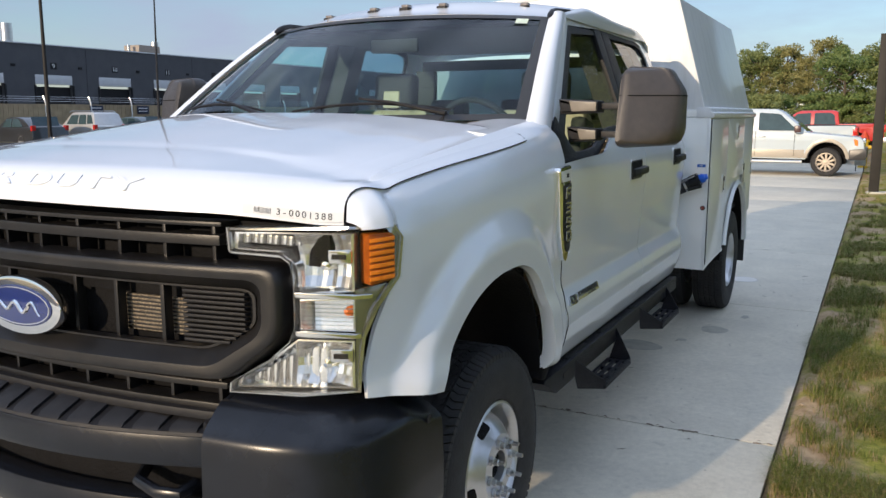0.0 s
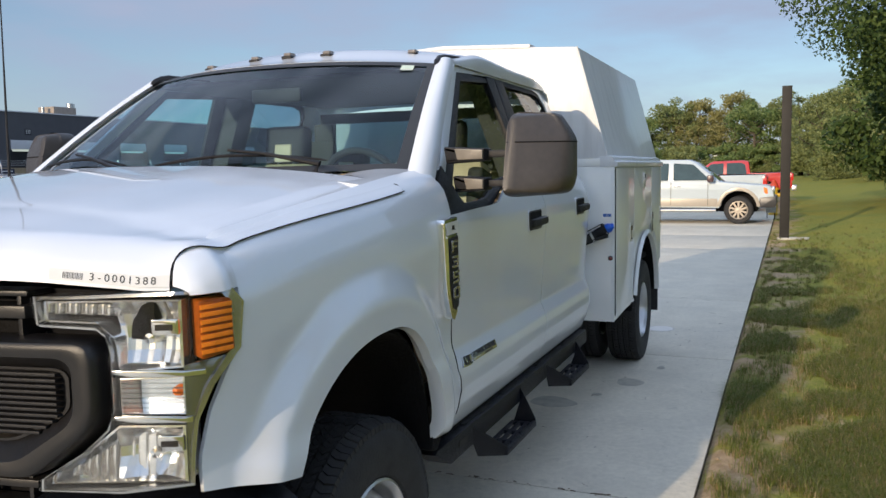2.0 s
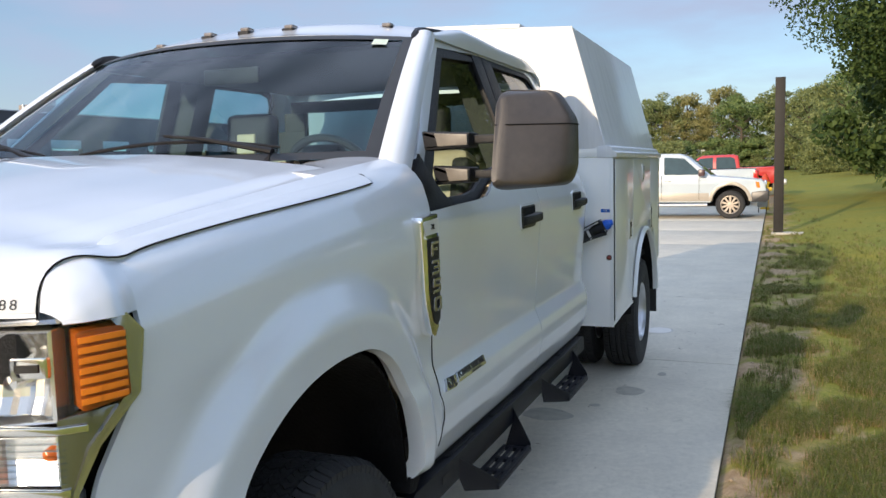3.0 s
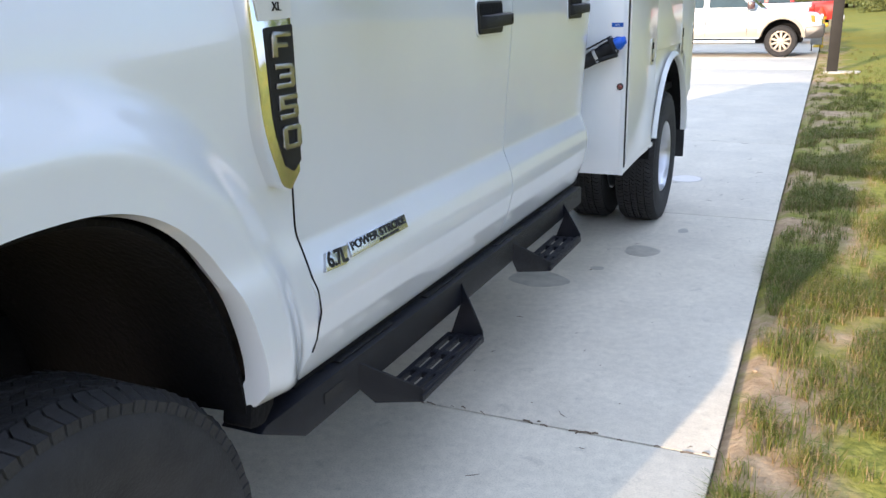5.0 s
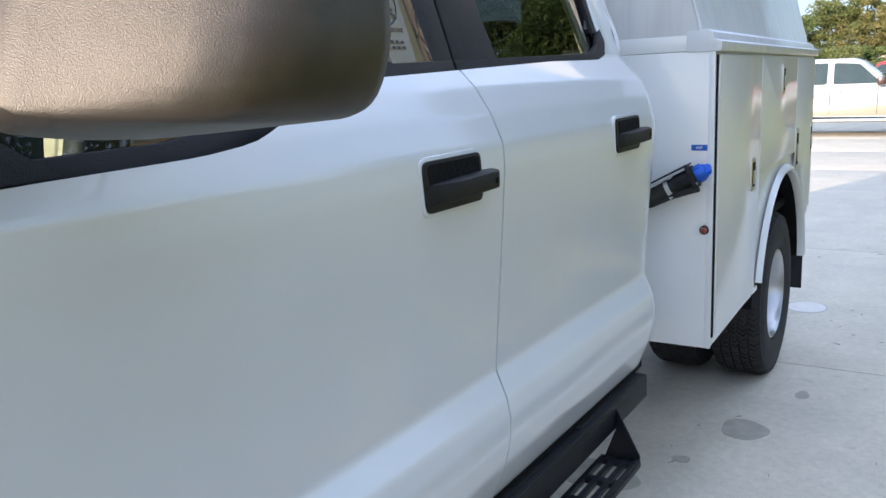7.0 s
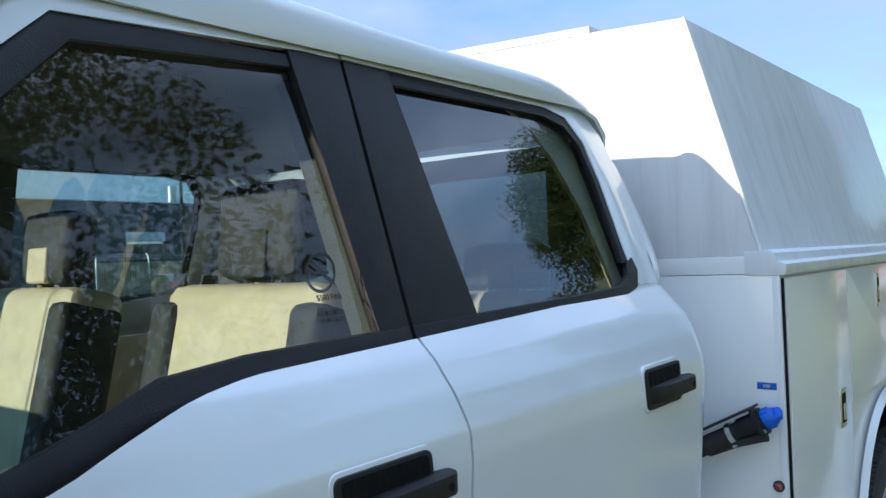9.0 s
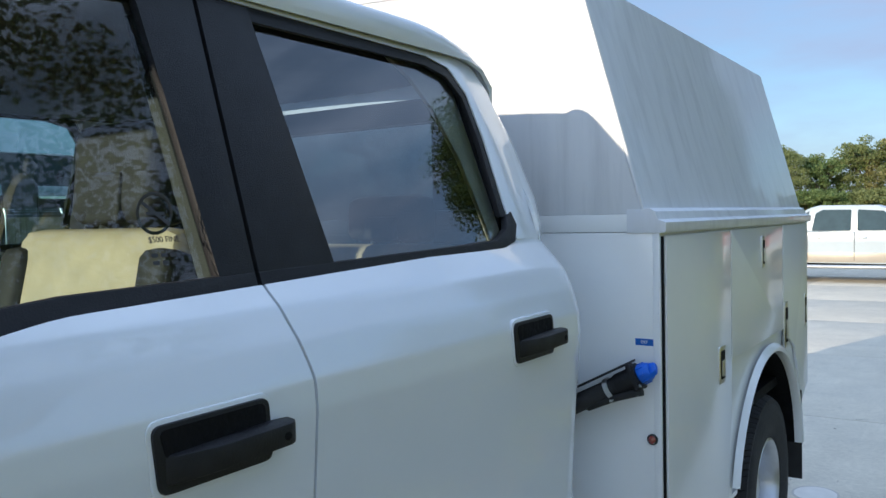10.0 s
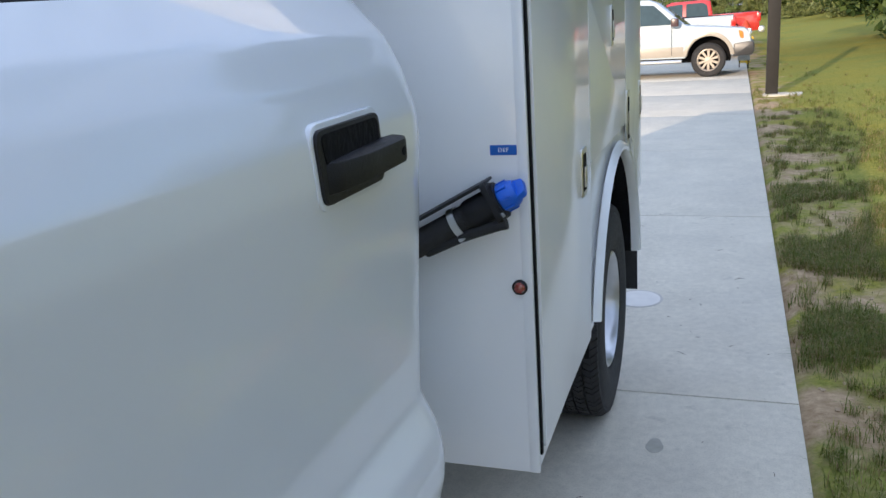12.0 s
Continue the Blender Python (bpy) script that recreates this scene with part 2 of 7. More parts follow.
def grid(f, nu, nv, bm=None, thick=0.0):
    """A sheet through the points f(u, v), u and v from 0 to 1."""
    bm = bm or bmesh.new()
    rows = [[bm.verts.new(f(i / nu, j / nv)) for i in range(nu + 1)] for j in range(nv + 1)]
    for j in range(nv):
        for i in range(nu):
            bm.faces.new((rows[j][i], rows[j][i + 1], rows[j + 1][i + 1], rows[j + 1][i]))
    return bm


def sheet(name, f, nu, nv, material, parent, label="", thick=0.0, flip=False, angle=35):
    """A panel through f(u, v); with a thickness it gets a back and crisp rims."""
    bm = grid(f, nu, nv)
    if flip:
        bmesh.ops.reverse_faces(bm, faces=bm.faces[:])
    if thick:
        bm.normal_update()
        front = bm.verts[:]
        rim = [e for e in bm.edges if len(e.link_faces) == 1]
        pairs = [(e.verts[0], e.verts[1]) if e.link_loops[0].vert == e.verts[0] else (e.verts[1], e.verts[0]) for e in rim]
        faces = bm.faces[:]
        back = {v: bm.verts.new(v.co - v.normal * thick) for v in front}
        edge = {v: (bm.verts.new(v.co), bm.verts.new(v.co - v.normal * thick)) for p in pairs for v in p}
        for g in faces:
            bm.faces.new([back[v] for v in g.verts][::-1])
        for p, q in pairs:
            bm.faces.new((edge[q][0], edge[p][0], edge[p][1], edge[q][1]))
    return part(name, bm, material, parent, label, recalc=False, angle=angle)


def prism(points, axis, a, b, bevel=0.0, bm=None):
    """A flat outline of 2D points pushed from a to b along an axis: 'x' (y, z), 'y' (x, z) or 'z' (x, y)."""
    bm = bm or bmesh.new()
    put = {"x": lambda p, d: (d, p[0], p[1]), "y": lambda p, d: (p[0], d, p[1]), "z": lambda p, d: (p[0], p[1], d)}[axis]
    lo, hi = [bm.verts.new(put(p, a)) for p in points], [bm.verts.new(put(p, b)) for p in points]
    n = len(points)
    fs = [bm.faces.new(lo[::-1]), bm.faces.new(hi)] + [bm.faces.new((lo[i], lo[(i + 1) % n], hi[(i + 1) % n], hi[i])) for i in range(n)]
    bmesh.ops.recalc_face_normals(bm, faces=fs)
    if bevel:
        es = list({e for f in fs[:2] for e in f.edges})
        bmesh.ops.bevel(bm, geom=es, offset=bevel, segments=2, affect="EDGES", profile=0.6)
    return bm


def tube(points, radius, bm=None, segs=8, closed=False, caps=True):
    """A round bar along a line of points; radius a number or one for each point."""
    bm = bm or bmesh.new()
    pts = [Vector(p) for p in points]
    n = len(pts)
    rad = radius if isinstance(radius, (list, tuple)) else [radius] * n
    rings, up = [], Vector((0.13, 0.29, 0.95))
    for i, p in enumerate(pts):
        a, b = (pts[i - 1], pts[(i + 1) % n]) if closed else (pts[max(i - 1, 0)], pts[min(i + 1, n - 1)])
        d = (b - a).normalized()
        s = d.cross(up)
        s = (s if s.length > 0.05 else d.cross(Vector((1, 0, 0)))).normalized()
        t = s.cross(d)
        rings.append([bm.verts.new(p + (s * math.cos(k * 2 * math.pi / segs) + t * math.sin(k * 2 * math.pi / segs)) * rad[i]) for k in range(segs)])
    for i in range(n if closed else n - 1):
        r0, r1 = rings[i], rings[(i + 1) % n]
        for k in range(segs):
            bm.faces.new((r0[k], r0[(k + 1) % segs], r1[(k + 1) % segs], r1[k]))
    if caps and not closed:
        bm.faces.new(rings[0][::-1])
        bm.faces.new(rings[-1])
    return bm


def lathe(profile, center, axis="x", segs=48, bm=None, arc=1.0):
    """A turned form: profile of (along, radius) round an axis through center."""
    bm = bm or bmesh.new()
    cx, cy, cz = center
    rings = []
    for a, r in profile:
        ring = []
        for k in range(segs):
            t = 2 * math.pi * k / segs
            c, s = r * math.cos(t), r * math.sin(t)
            ring.append(bm.verts.new({"x": (cx + a, cy + c, cz + s), "y": (cx + c, cy + a, cz + s), "z": (cx + c, cy + s, cz + a)}[axis]))
        rings.append(ring)
    for r0, r1 in zip(rings, rings[1:]):
        for k in range(segs):
            bm.faces.new((r0[k], r0[(k + 1) % segs], r1[(k + 1) % segs], r1[k]))
    return bm


def disc_caps(bm):
    """Close every open rim."""
    es = [e for e in bm.edges if len(e.link_faces) == 1]
    bmesh.ops.holes_fill(bm, edges=es, sides=0)
    return bm


def lettering(name, text, size, m, material, parent, depth=0.0008, space=1.0, label="", width=None, bold=0.0):
    """Flat raised writing in Blender's own font, baked to a mesh at the pose m (x along the line, z out of the face)."""
    cu = bpy.data.curves.new("text", "FONT")
    cu.body, cu.size, cu.extrude, cu.space_character, cu.align_x, cu.align_y = text, size, depth, space, "CENTER", "CENTER"
    cu.offset = bold
    ob = bpy.data.objects.new("text", cu)
    scene.collection.objects.link(ob)
    dg = bpy.context.evaluated_depsgraph_get()
    me = bpy.data.meshes.new_from_object(ob.evaluated_get(dg))
    bpy.data.objects.remove(ob)
    if width:
        xs = [v.co.x for v in me.vertices]
        k = width / (max(xs) - min(xs))
        me.transform(Matrix.Diagonal((k, 1, 1, 1)))
    me.transform(m)
    me.materials.clear()
    me.materials.append(material)
    out = new(name, me)
    out.parent = parent
    if label:
        out["label"] = label
    return out


def mirrored(ob, parent=None):
    """The same part on the truck's other side."""
    me = ob.data.copy()
    me.transform(Matrix(((-1, 0, 0, 2 * CX), (0, 1, 0, 0), (0, 0, 1, 0), (0, 0, 0, 1))))
    me.flip_normals()
    o = new(ob.name.split(".")[0], me)
    o.parent = parent or ob.parent
    if "label" in ob:
        o["label"] = ob["label"]
    for md in ob.modifiers:
        q = o.modifiers.new(md.name, md.type)
        if md.type == "SOLIDIFY":
            q.thickness, q.offset = md.thickness, md.offset
    return o


def both(ob):
    """Mirror a part with its sub-parts."""
    top = mirrored(ob)
    for c in list(ob.children):
        mirrored(c, top)
    return top


def smooth_table(pairs, sigma, lo, hi, step=0.004):
    z = np.arange(lo, hi, step)
    v = np.interp(z, [p[0] for p in pairs], [p[1] for p in pairs])
    if sigma:
        k = np.exp(-0.5 * (np.arange(-40, 41) * step / sigma) ** 2)
        v = np.convolve(np.pad(v, 40, mode="edge"), k / k.sum(), mode="valid")
    return lambda q: float(np.interp(q, z, v))


def smoothstep(a, b, x):
    t = min(max((x - a) / (b - a), 0), 1)
    return t * t * (3 - 2 * t)


def lerp_table(pairs):
    return lambda q: float(np.interp(q, [p[0] for p in pairs], [p[1] for p in pairs]))


def rounded(points, r, n=4):
    """A closed 2D outline with its corners rounded; r a number or one for each corner."""
    out, k = [], len(points)
    for i in range(k):
        p, a, b = Vector(points[i]), Vector(points[i - 1]), Vector(points[(i + 1) % k])
        ri = r[i] if isinstance(r, (list, tuple)) else r
        ri = min(ri, (a - p).length * 0.49, (b - p).length * 0.49)
        s, e = p + (a - p).normalized() * ri, p + (b - p).normalized() * ri
        for j in range(n + 1):
            t = j / n
            out.append(tuple(s * (1 - t) ** 2 + p * 2 * t * (1 - t) + e * t * t))
    return out


# ==== setting: ground, concrete drive, turf ====
EDGE = 0.70                                   # the drive's edge
JOINT0, JOINT = 1.63, 3.05                    # a cross joint and the spacing of the joints


def turf_height(x, y):
    if x < EDGE:
        return -0.05
    if x < EDGE + 0.03:
        return -0.045
    rise = 0.075 * max(0.0, x - 2.2) * smoothstep(6, 16, y) if x < 22 else 1.49 * smoothstep(6, 16, y)
    near = -0.012 + 0.018 * noise.noise((x * 1.3, y * 1.3, 0)) + 0.004 * noise.noise((x * 5, y * 5, 3))
    return near * (1 if x < 12 else 0.5) + rise


def turf_material():
    m = bpy.data.materials.new("turf")
    m.use_nodes = True
    n, l = m.node_tree.nodes, m.node_tree.links
    b = n["Principled BSDF"]
    b.inputs["Roughness"].default_value, b.inputs["Specular IOR Level"].default_value = 0.95, 0.1
    tc = n.new("ShaderNodeTexCoord")

    def noise_ramp(scale, detail, p0, p1, c0, c1, rough=0.6):
        t, r = n.new("ShaderNodeTexNoise"), n.new("ShaderNodeValToRGB")
        t.inputs["Scale"].default_value, t.inputs["Detail"].default_value, t.inputs["Roughness"].default_value = scale, detail, rough
        l.new(tc.outputs["Object"], t.inputs["Vector"])
        l.new(t.outputs["Fac"], r.inputs["Fac"])
        r.color_ramp.elements[0].position, r.color_ramp.elements[1].position = p0, p1
        r.color_ramp.elements[0].color, r.color_ramp.elements[1].color = (*c0, 1), (*c1, 1)
        return r.outputs["Color"], t.outputs["Fac"]

    fine, _ = noise_ramp(22, 8, 0.3, 0.7, (0.125, 0.140, 0.030), (0.37, 0.345, 0.095), 0.75)
    broad, _ = noise_ramp(0.45, 4, 0.35, 0.7, (0.9, 1.0, 0.9), (1.25, 1.08, 0.75))
    mul = n.new("ShaderNodeMixRGB")
    mul.blend_type, mul.inputs["Fac"].default_value = "MULTIPLY", 1.0
    l.new(fine, mul.inputs["Color1"])
    l.new(broad, mul.inputs["Color2"])
    soil, _ = noise_ramp(14, 10, 0.3, 0.75, (0.27, 0.18, 0.10), (0.62, 0.46, 0.29), 0.7)
    # bare soil in a worn strip along the drive
    sep, edge = n.new("ShaderNodeSeparateXYZ"), n.new("ShaderNodeMapRange")
    l.new(tc.outputs["Object"], sep.inputs["Vector"])
    l.new(sep.outputs["X"], edge.inputs["Value"])
    edge.inputs["From Min"].default_value, edge.inputs["From Max"].default_value = EDGE + 0.15, EDGE + 1.7
    edge.inputs["To Min"].default_value, edge.inputs["To Max"].default_value = 0.22, -0.22
    _, patch = noise_ramp(1.9, 6, 0, 1, (0, 0, 0), (1, 1, 1))
    add, step = n.new("ShaderNodeMath"), n.new("ShaderNodeMapRange")
    l.new(patch, add.inputs[0])
    l.new(edge.outputs["Result"], add.inputs[1])
    l.new(add.outputs["Value"], step.inputs["Value"])
    step.inputs["From Min"].default_value, step.inputs["From Max"].default_value = 0.61, 0.74
    mix = n.new("ShaderNodeMixRGB")
    l.new(step.outputs["Result"], mix.inputs["Fac"])
    l.new(mul.outputs["Color"], mix.inputs["Color1"])
    l.new(soil, mix.inputs["Color2"])
    l.new(mix.outputs["Color"], b.inputs["Base Color"])
    t, bp = n.new("ShaderNodeTexNoise"), n.new("ShaderNodeBump")
    t.inputs["Scale"].default_value, t.inputs["Detail"].default_value = 35, 8
    l.new(tc.outputs["Object"], t.inputs["Vector"])
    l.new(t.outputs["Fac"], bp.inputs["Height"])
    bp.inputs["Strength"].default_value, bp.inputs["Distance"].default_value = 0.5, 0.02
    l.new(bp.outputs["Normal"], b.inputs["Normal"])
    return m


TURF = turf_material()


def build_ground():
    xs = sorted({*np.round(np.concatenate([np.linspace(-600, -60, 10), np.linspace(-50, 0, 11), [EDGE - 0.02, EDGE + 0.004], np.arange(EDGE + 0.06, 4.2, 0.1), np.arange(4.4, 26, 0.8), np.linspace(28, 600, 16)]), 3).tolist()})
    ys = sorted({*np.round(np.concatenate([np.linspace(-600, -20, 12), np.linspace(-16, -4, 7), np.arange(-3, 18, 0.12), np.arange(18, 40, 0.8), np.linspace(44, 140, 14), np.linspace(160, 900, 10)]), 3).tolist()})
    bm = bmesh.new()
    rows = [[bm.verts.new((x, y, turf_height(x, y))) for x in xs] for y in ys]
    for j in range(len(ys) - 1):
        for i in range(len(xs) - 1):
            bm.faces.new((rows[j][i], rows[j][i + 1], rows[j + 1][i + 1], rows[j + 1][i]))
    me = raw(bm, angle=60)
    me.materials.append(TURF)
    tagged(new("ground", me), "grassy ground with bare soil patches beside the drive", "ground", kind="structure")
    lot = new("parking_lot", finish(box_at(-46, -6.02, -40, 140, -0.04, -0.012, 0)))
    lot.data.materials.append(ASPHALT)
    tagged(lot, "grey asphalt parking lot before the warehouse", "asphalt", kind="structure")


def build_drive():
    """The concrete drive: cast slabs with tooled, open joints."""
    drive = thing("concrete_drive", 0, 0, -0.1, "pale broom-finished concrete drive with saw joints", "pavement", kind="structure")
    bm = bmesh.new()
    box(bm, -1.671, 1.671, -JOINT / 2 + 0.005, JOINT / 2 - 0.005, 0, 0.1, 0.003, segs=2)
    me = finish(bm)
    me.materials.append(CONCRETE)
    for i in range(-5, 10):
        for k in range(2):
            s = new("slab", me)
            s.parent = drive
            s.location = (EDGE - 1.675 - 3.35 * k, JOINT0 + JOINT * (i + 0.5), 0)
    bm = bmesh.new()
    box(bm, -6.0, EDGE - 0.004, -14, 32, 0.0, 0.082, 0)
    part("joint_bed", bm, mat("joint_dirt", (0.09, 0.075, 0.055), 0.95, 0, 0.3, 30), drive)


def build_stains():
    for x, y, rx, ry, seed in ((0.05, 3.74, 0.095, 0.11, 1), (-0.34, 3.08, 0.155, 0.12, 2), (0.20, 4.25, 0.03, 0.05, 3), (-0.10, 3.35, 0.035, 0.03, 5)):
        pts = [(x + rx * math.cos(a) * (1 + 0.10 * math.sin(3 * a + seed)), y + ry * math.sin(a) * (1 + 0.08 * math.cos(2 * a + seed))) for a in np.linspace(0, 2 * math.pi, 28, endpoint=False)]
        o = new("drip_stain", finish(prism(pts, "z", 0.0005, 0.0015)))
        o.data.materials.append(STAIN)
        tagged(o, "dark dried drip stain on the concrete drive", "stain", "stains on the drive")


def build_patch():
    """A bright reflection on the concrete, painted as a pale, ringed patch."""
    for r0, z, material in ((0.125, 0.0012, mat("patch_ring", (0.50, 0.465, 0.41), 0.7, 0, 0.1, 12)), (0.112, 0.0022, mat("dried_patch", (0.74, 0.70, 0.64), 0.6, 0, 0.06, 12))):
        o = new("dried_patch", finish(prism([(-0.02 + r0 * math.cos(a), 5.82 + r0 * 1.15 * math.sin(a)) for a in np.linspace(0, 6.283, 36, endpoint=False)], "z", 0.0004, z)))
        o.data.materials.append(material)
        tagged(o, "pale painted reflection with a dark ring on the concrete", "stain", "stains on the drive")


def blades(name, spots, seed, h0, h1, width, material, label):
    """Grass blades: bent two-piece strips, each its own lean and height."""
    rng = np.random.default_rng(seed)
    n = len(spots)
    p = np.asarray(spots)
    a, lean = rng.uniform(0, 2 * np.pi, n), rng.uniform(0.2, 1.5, n)
    h, w = rng.uniform(h0, h1, n), rng.uniform(0.6, 1.2, n) * width
    side = np.stack([np.cos(a), np.sin(a), 0 * a], 1) * w[:, None]
    way = np.stack([-np.sin(a), np.cos(a), 0 * a], 1)
    mid = p + way * (h * lean * 0.25)[:, None] + np.array([0, 0, 1]) * (h * 0.6)[:, None]
    tip = p + way * (h * lean)[:, None] + np.array([0, 0, 1]) * (h * (1 - 0.32 * lean))[:, None]
    verts = np.stack([p - side, p + side, mid + side * 0.7, mid - side * 0.7, tip], 1).reshape(-1, 3)
    faces = [f for i in range(0, 5 * n, 5) for f in ((i, i + 1, i + 2, i + 3), (i + 3, i + 2, i + 4))]
    me = bpy.data.meshes.new("blades")
    me.from_pydata(verts.tolist(), [], faces)
    me.materials.append(material)
    return tagged(new(name, me), label, "grass", kind="stuff")


def leaf_mat(name, c0, c1, trans=0.25):
    """Leaves and blades: colour by random island, a little light passing through."""
    m = bpy.data.materials.new(name)
    m.use_nodes = True
    n, l = m.node_tree.nodes, m.node_tree.links
    b, o = n["Principled BSDF"], n["Material Output"]
    b.inputs["Roughness"].default_value, b.inputs["Specular IOR Level"].default_value = 0.6, 0.25
    g, r = n.new("ShaderNodeNewGeometry"), n.new("ShaderNodeValToRGB")
    r.color_ramp.elements[0].color, r.color_ramp.elements[1].color = (*c0, 1), (*c1, 1)
    l.new(g.outputs["Random Per Island"], r.inputs["Fac"])
    l.new(r.outputs["Color"], b.inputs["Base Color"])
    t, mx = n.new("ShaderNodeBsdfTranslucent"), n.new("ShaderNodeMixShader")
    l.new(r.outputs["Color"], t.inputs["Color"])
    mx.inputs["Fac"].default_value = trans
    l.new(b.outputs["BSDF"], mx.inputs[1])
    l.new(t.outputs["BSDF"], mx.inputs[2])
    l.new(mx.outputs["Shader"], o.inputs["Surface"])
    return m


def bare(x, y):
    """How bare the turf is: over 0.1 the soil shows."""
    return 0.5 * noise.noise((x * 1.9, y * 1.9, 0.7)) + 0.25 - 0.45 * smoothstep(EDGE + 0.15, EDGE + 1.5, x)


def build_turf():
    rng = np.random.default_rng(5)
    tufts, thin, dry = [], [], []
    for _ in range(10500):
        x, y = EDGE + 0.05 + rng.exponential(0.85), -1.0 + rng.gamma(2.2, 2.3)
        worn = bare(x, y)
        if worn > 0.16 and rng.random() < 0.90:
            continue
        n, r = int(rng.integers(28, 54)), rng.uniform(0.025, 0.08)
        k0 = rng.random()
        for _ in range(n):
            d, a = r * rng.random() ** 0.7, rng.uniform(0, 6.28)
            px, py = max(EDGE + 0.02, x + d * math.cos(a)), y + d * math.sin(a)
            k = rng.random()
            (dry if k < 0.28 + 0.25 * (d > 0.75 * r) else tufts if k0 < 0.65 else thin).append((px, py, turf_height(px, py) - 0.004))
    for _ in range(26000):
        x, y = EDGE + 0.4 + rng.exponential(2.0), rng.normal(7.0, 5.5)
        if bare(x, y) < 0.08 or rng.random() < 0.1:
            (thin if rng.random() < 0.5 else tufts).append((x, y, turf_height(x, y) - 0.004))
    blades("grass", tufts, 1, 0.03, 0.105, 0.0019, leaf_mat("grass_green", (0.085, 0.128, 0.022), (0.25, 0.27, 0.06), 0.4), "green tufts of grass beside the concrete drive")
    blades("grass", thin, 2, 0.03, 0.09, 0.0017, leaf_mat("grass_olive", (0.15, 0.175, 0.035), (0.36, 0.33, 0.09), 0.4), "olive grass blades beside the concrete drive")
    blades("grass", dry, 3, 0.02, 0.085, 0.0017, leaf_mat("grass_dry", (0.32, 0.22, 0.10), (0.52, 0.40, 0.22), 0.3), "dry straw-coloured grass beside the concrete drive")
    # crumbs of soil and pale stones along the drive's edge
    bm = bmesh.new()
    for _ in range(150):
        x, y, s = EDGE + 0.03 + abs(rng.normal(0, 0.35)), rng.uniform(0.3, 12), rng.uniform(0.003, 0.012)
        r = bmesh.ops.create_icosphere(bm, subdivisions=1, radius=s)
        for v in r["verts"]:
            v.co *= 1 + rng.uniform(-0.25, 0.25)
        bmesh.ops.transform(bm, matrix=Matrix.Translation((x, y, turf_height(x, y) + s * 0.2)) @ Matrix.Diagonal((1, 1.2, 0.6, 1)), verts=r["verts"])
    me = finish(bm, angle=20)
    me.materials.append(mat("soil_crumbs", (0.46, 0.34, 0.22), 0.95, 0, 0.3, 30))
    tagged(new("soil_crumbs", me), "crumbs of pale soil beside the drive", "soil", kind="stuff")
    # twigs and dry bits blown onto the concrete
    bm = bmesh.new()
    for _ in range(60):
        x, y, a, s = rng.uniform(-0.3, 0.66), rng.uniform(0.9, 8), rng.uniform(0, 6.3), 0.004 + 0.03 * rng.random() ** 3
        d = Vector((math.cos(a), math.sin(a), 0)) * s
        p = Vector((x, y, 0.003))
        tube([p - d, p + Vector((d.y, -d.x, 0)) * rng.normal(0, 0.18) + Vector((0, 0, 0.001)), p + d], [0.0006, 0.0013, 0.0005], bm, 4)
    for _ in range(30):
        x, y, a, s = rng.uniform(-0.9, 0.67), JOINT0 + rng.normal(0, 0.008), rng.normal(0, 0.5), rng.uniform(0.004, 0.02)
        d = Vector((math.cos(a), math.sin(a), 0)) * s
        p = Vector((x, y, 0.002))
        tube([p - d, p + Vector((0, 0, 0.003)), p + d], rng.uniform(0.001, 0.003), bm, 4)
    me = finish(bm)
    me.materials.append(mat("twig", (0.16, 0.12, 0.08), 0.9, 0, 0.3, 60))
    tagged(new("plant_litter", me), "dry twigs and stalks scattered on the concrete", "litter", kind="stuff")


build_ground()
build_drive()
build_stains()
build_patch()
build_turf()

# ==== the service truck ====
CX = -1.07                                     # the truck's middle plane; its driver's side lies near x = 0
truck = thing("service_truck", 0, 0, 0, "white crew-cab service truck with a utility body and canopy", "truck")

side_low = smooth_table([(0.40, -0.16), (0.52, -0.105), (0.60, -0.055), (0.68, -0.022), (0.745, -0.007), (0.79, -0.006), (0.83, -0.014), (0.887, -0.039), (0.893, -0.040), (0.93, -0.038), (1.05, -0.031), (1.20, -0.018), (1.31, -0.010), (1.36, -0.012), (1.42, -0.030), (1.47, -0.055), (1.51, -0.092), (1.54, -0.12)], 0.003, 0.3, 1.7)


def door_x(y, z):
    """The cab's side skin."""
    d = max(0.0, y - 2.70)
    return side_low(z) - (6.0 * d * d if d < 0.06 else 0.0216 + 0.72 * (d - 0.06))


FEND_TOP = smooth_table([(-0.90, 1.29), (-0.78, 1.325), (-0.70, 1.385), (-0.60, 1.415), (-0.30, 1.455), (0.35, 1.535), (0.60, 1.55)], 0.03, -1.0, 0.8)
fend_shoulder = smooth_table([(0.0, -0.135), (0.008, -0.105), (0.03, -0.066), (0.07, -0.034), (0.14, -0.012), (0.25, 0.0)], 0.006, -0.05, 0.6)
fend_low = smooth_table([(0.50, -0.06), (0.62, -0.03), (0.72, -0.012), (0.885, -0.012), (0.91, -0.027), (1.1, -0.024), (1.3, -0.010), (1.5, -0.010)], 0.02, 0.4, 1.7)


def arch(t):
    """The front wheel opening: t from 0 (front, low) to 1 (rear, low)."""
    a = radians(148 - 136 * t)
    c, s = math.cos(a), math.sin(a)
    w, q = (0.585, 0.9) if c < 0 else (0.408, 0.82)
    return -0.02 + w * math.copysign(abs(c) ** q, c), 0.475 + 0.61 * math.copysign(abs(s) ** 0.86, s)


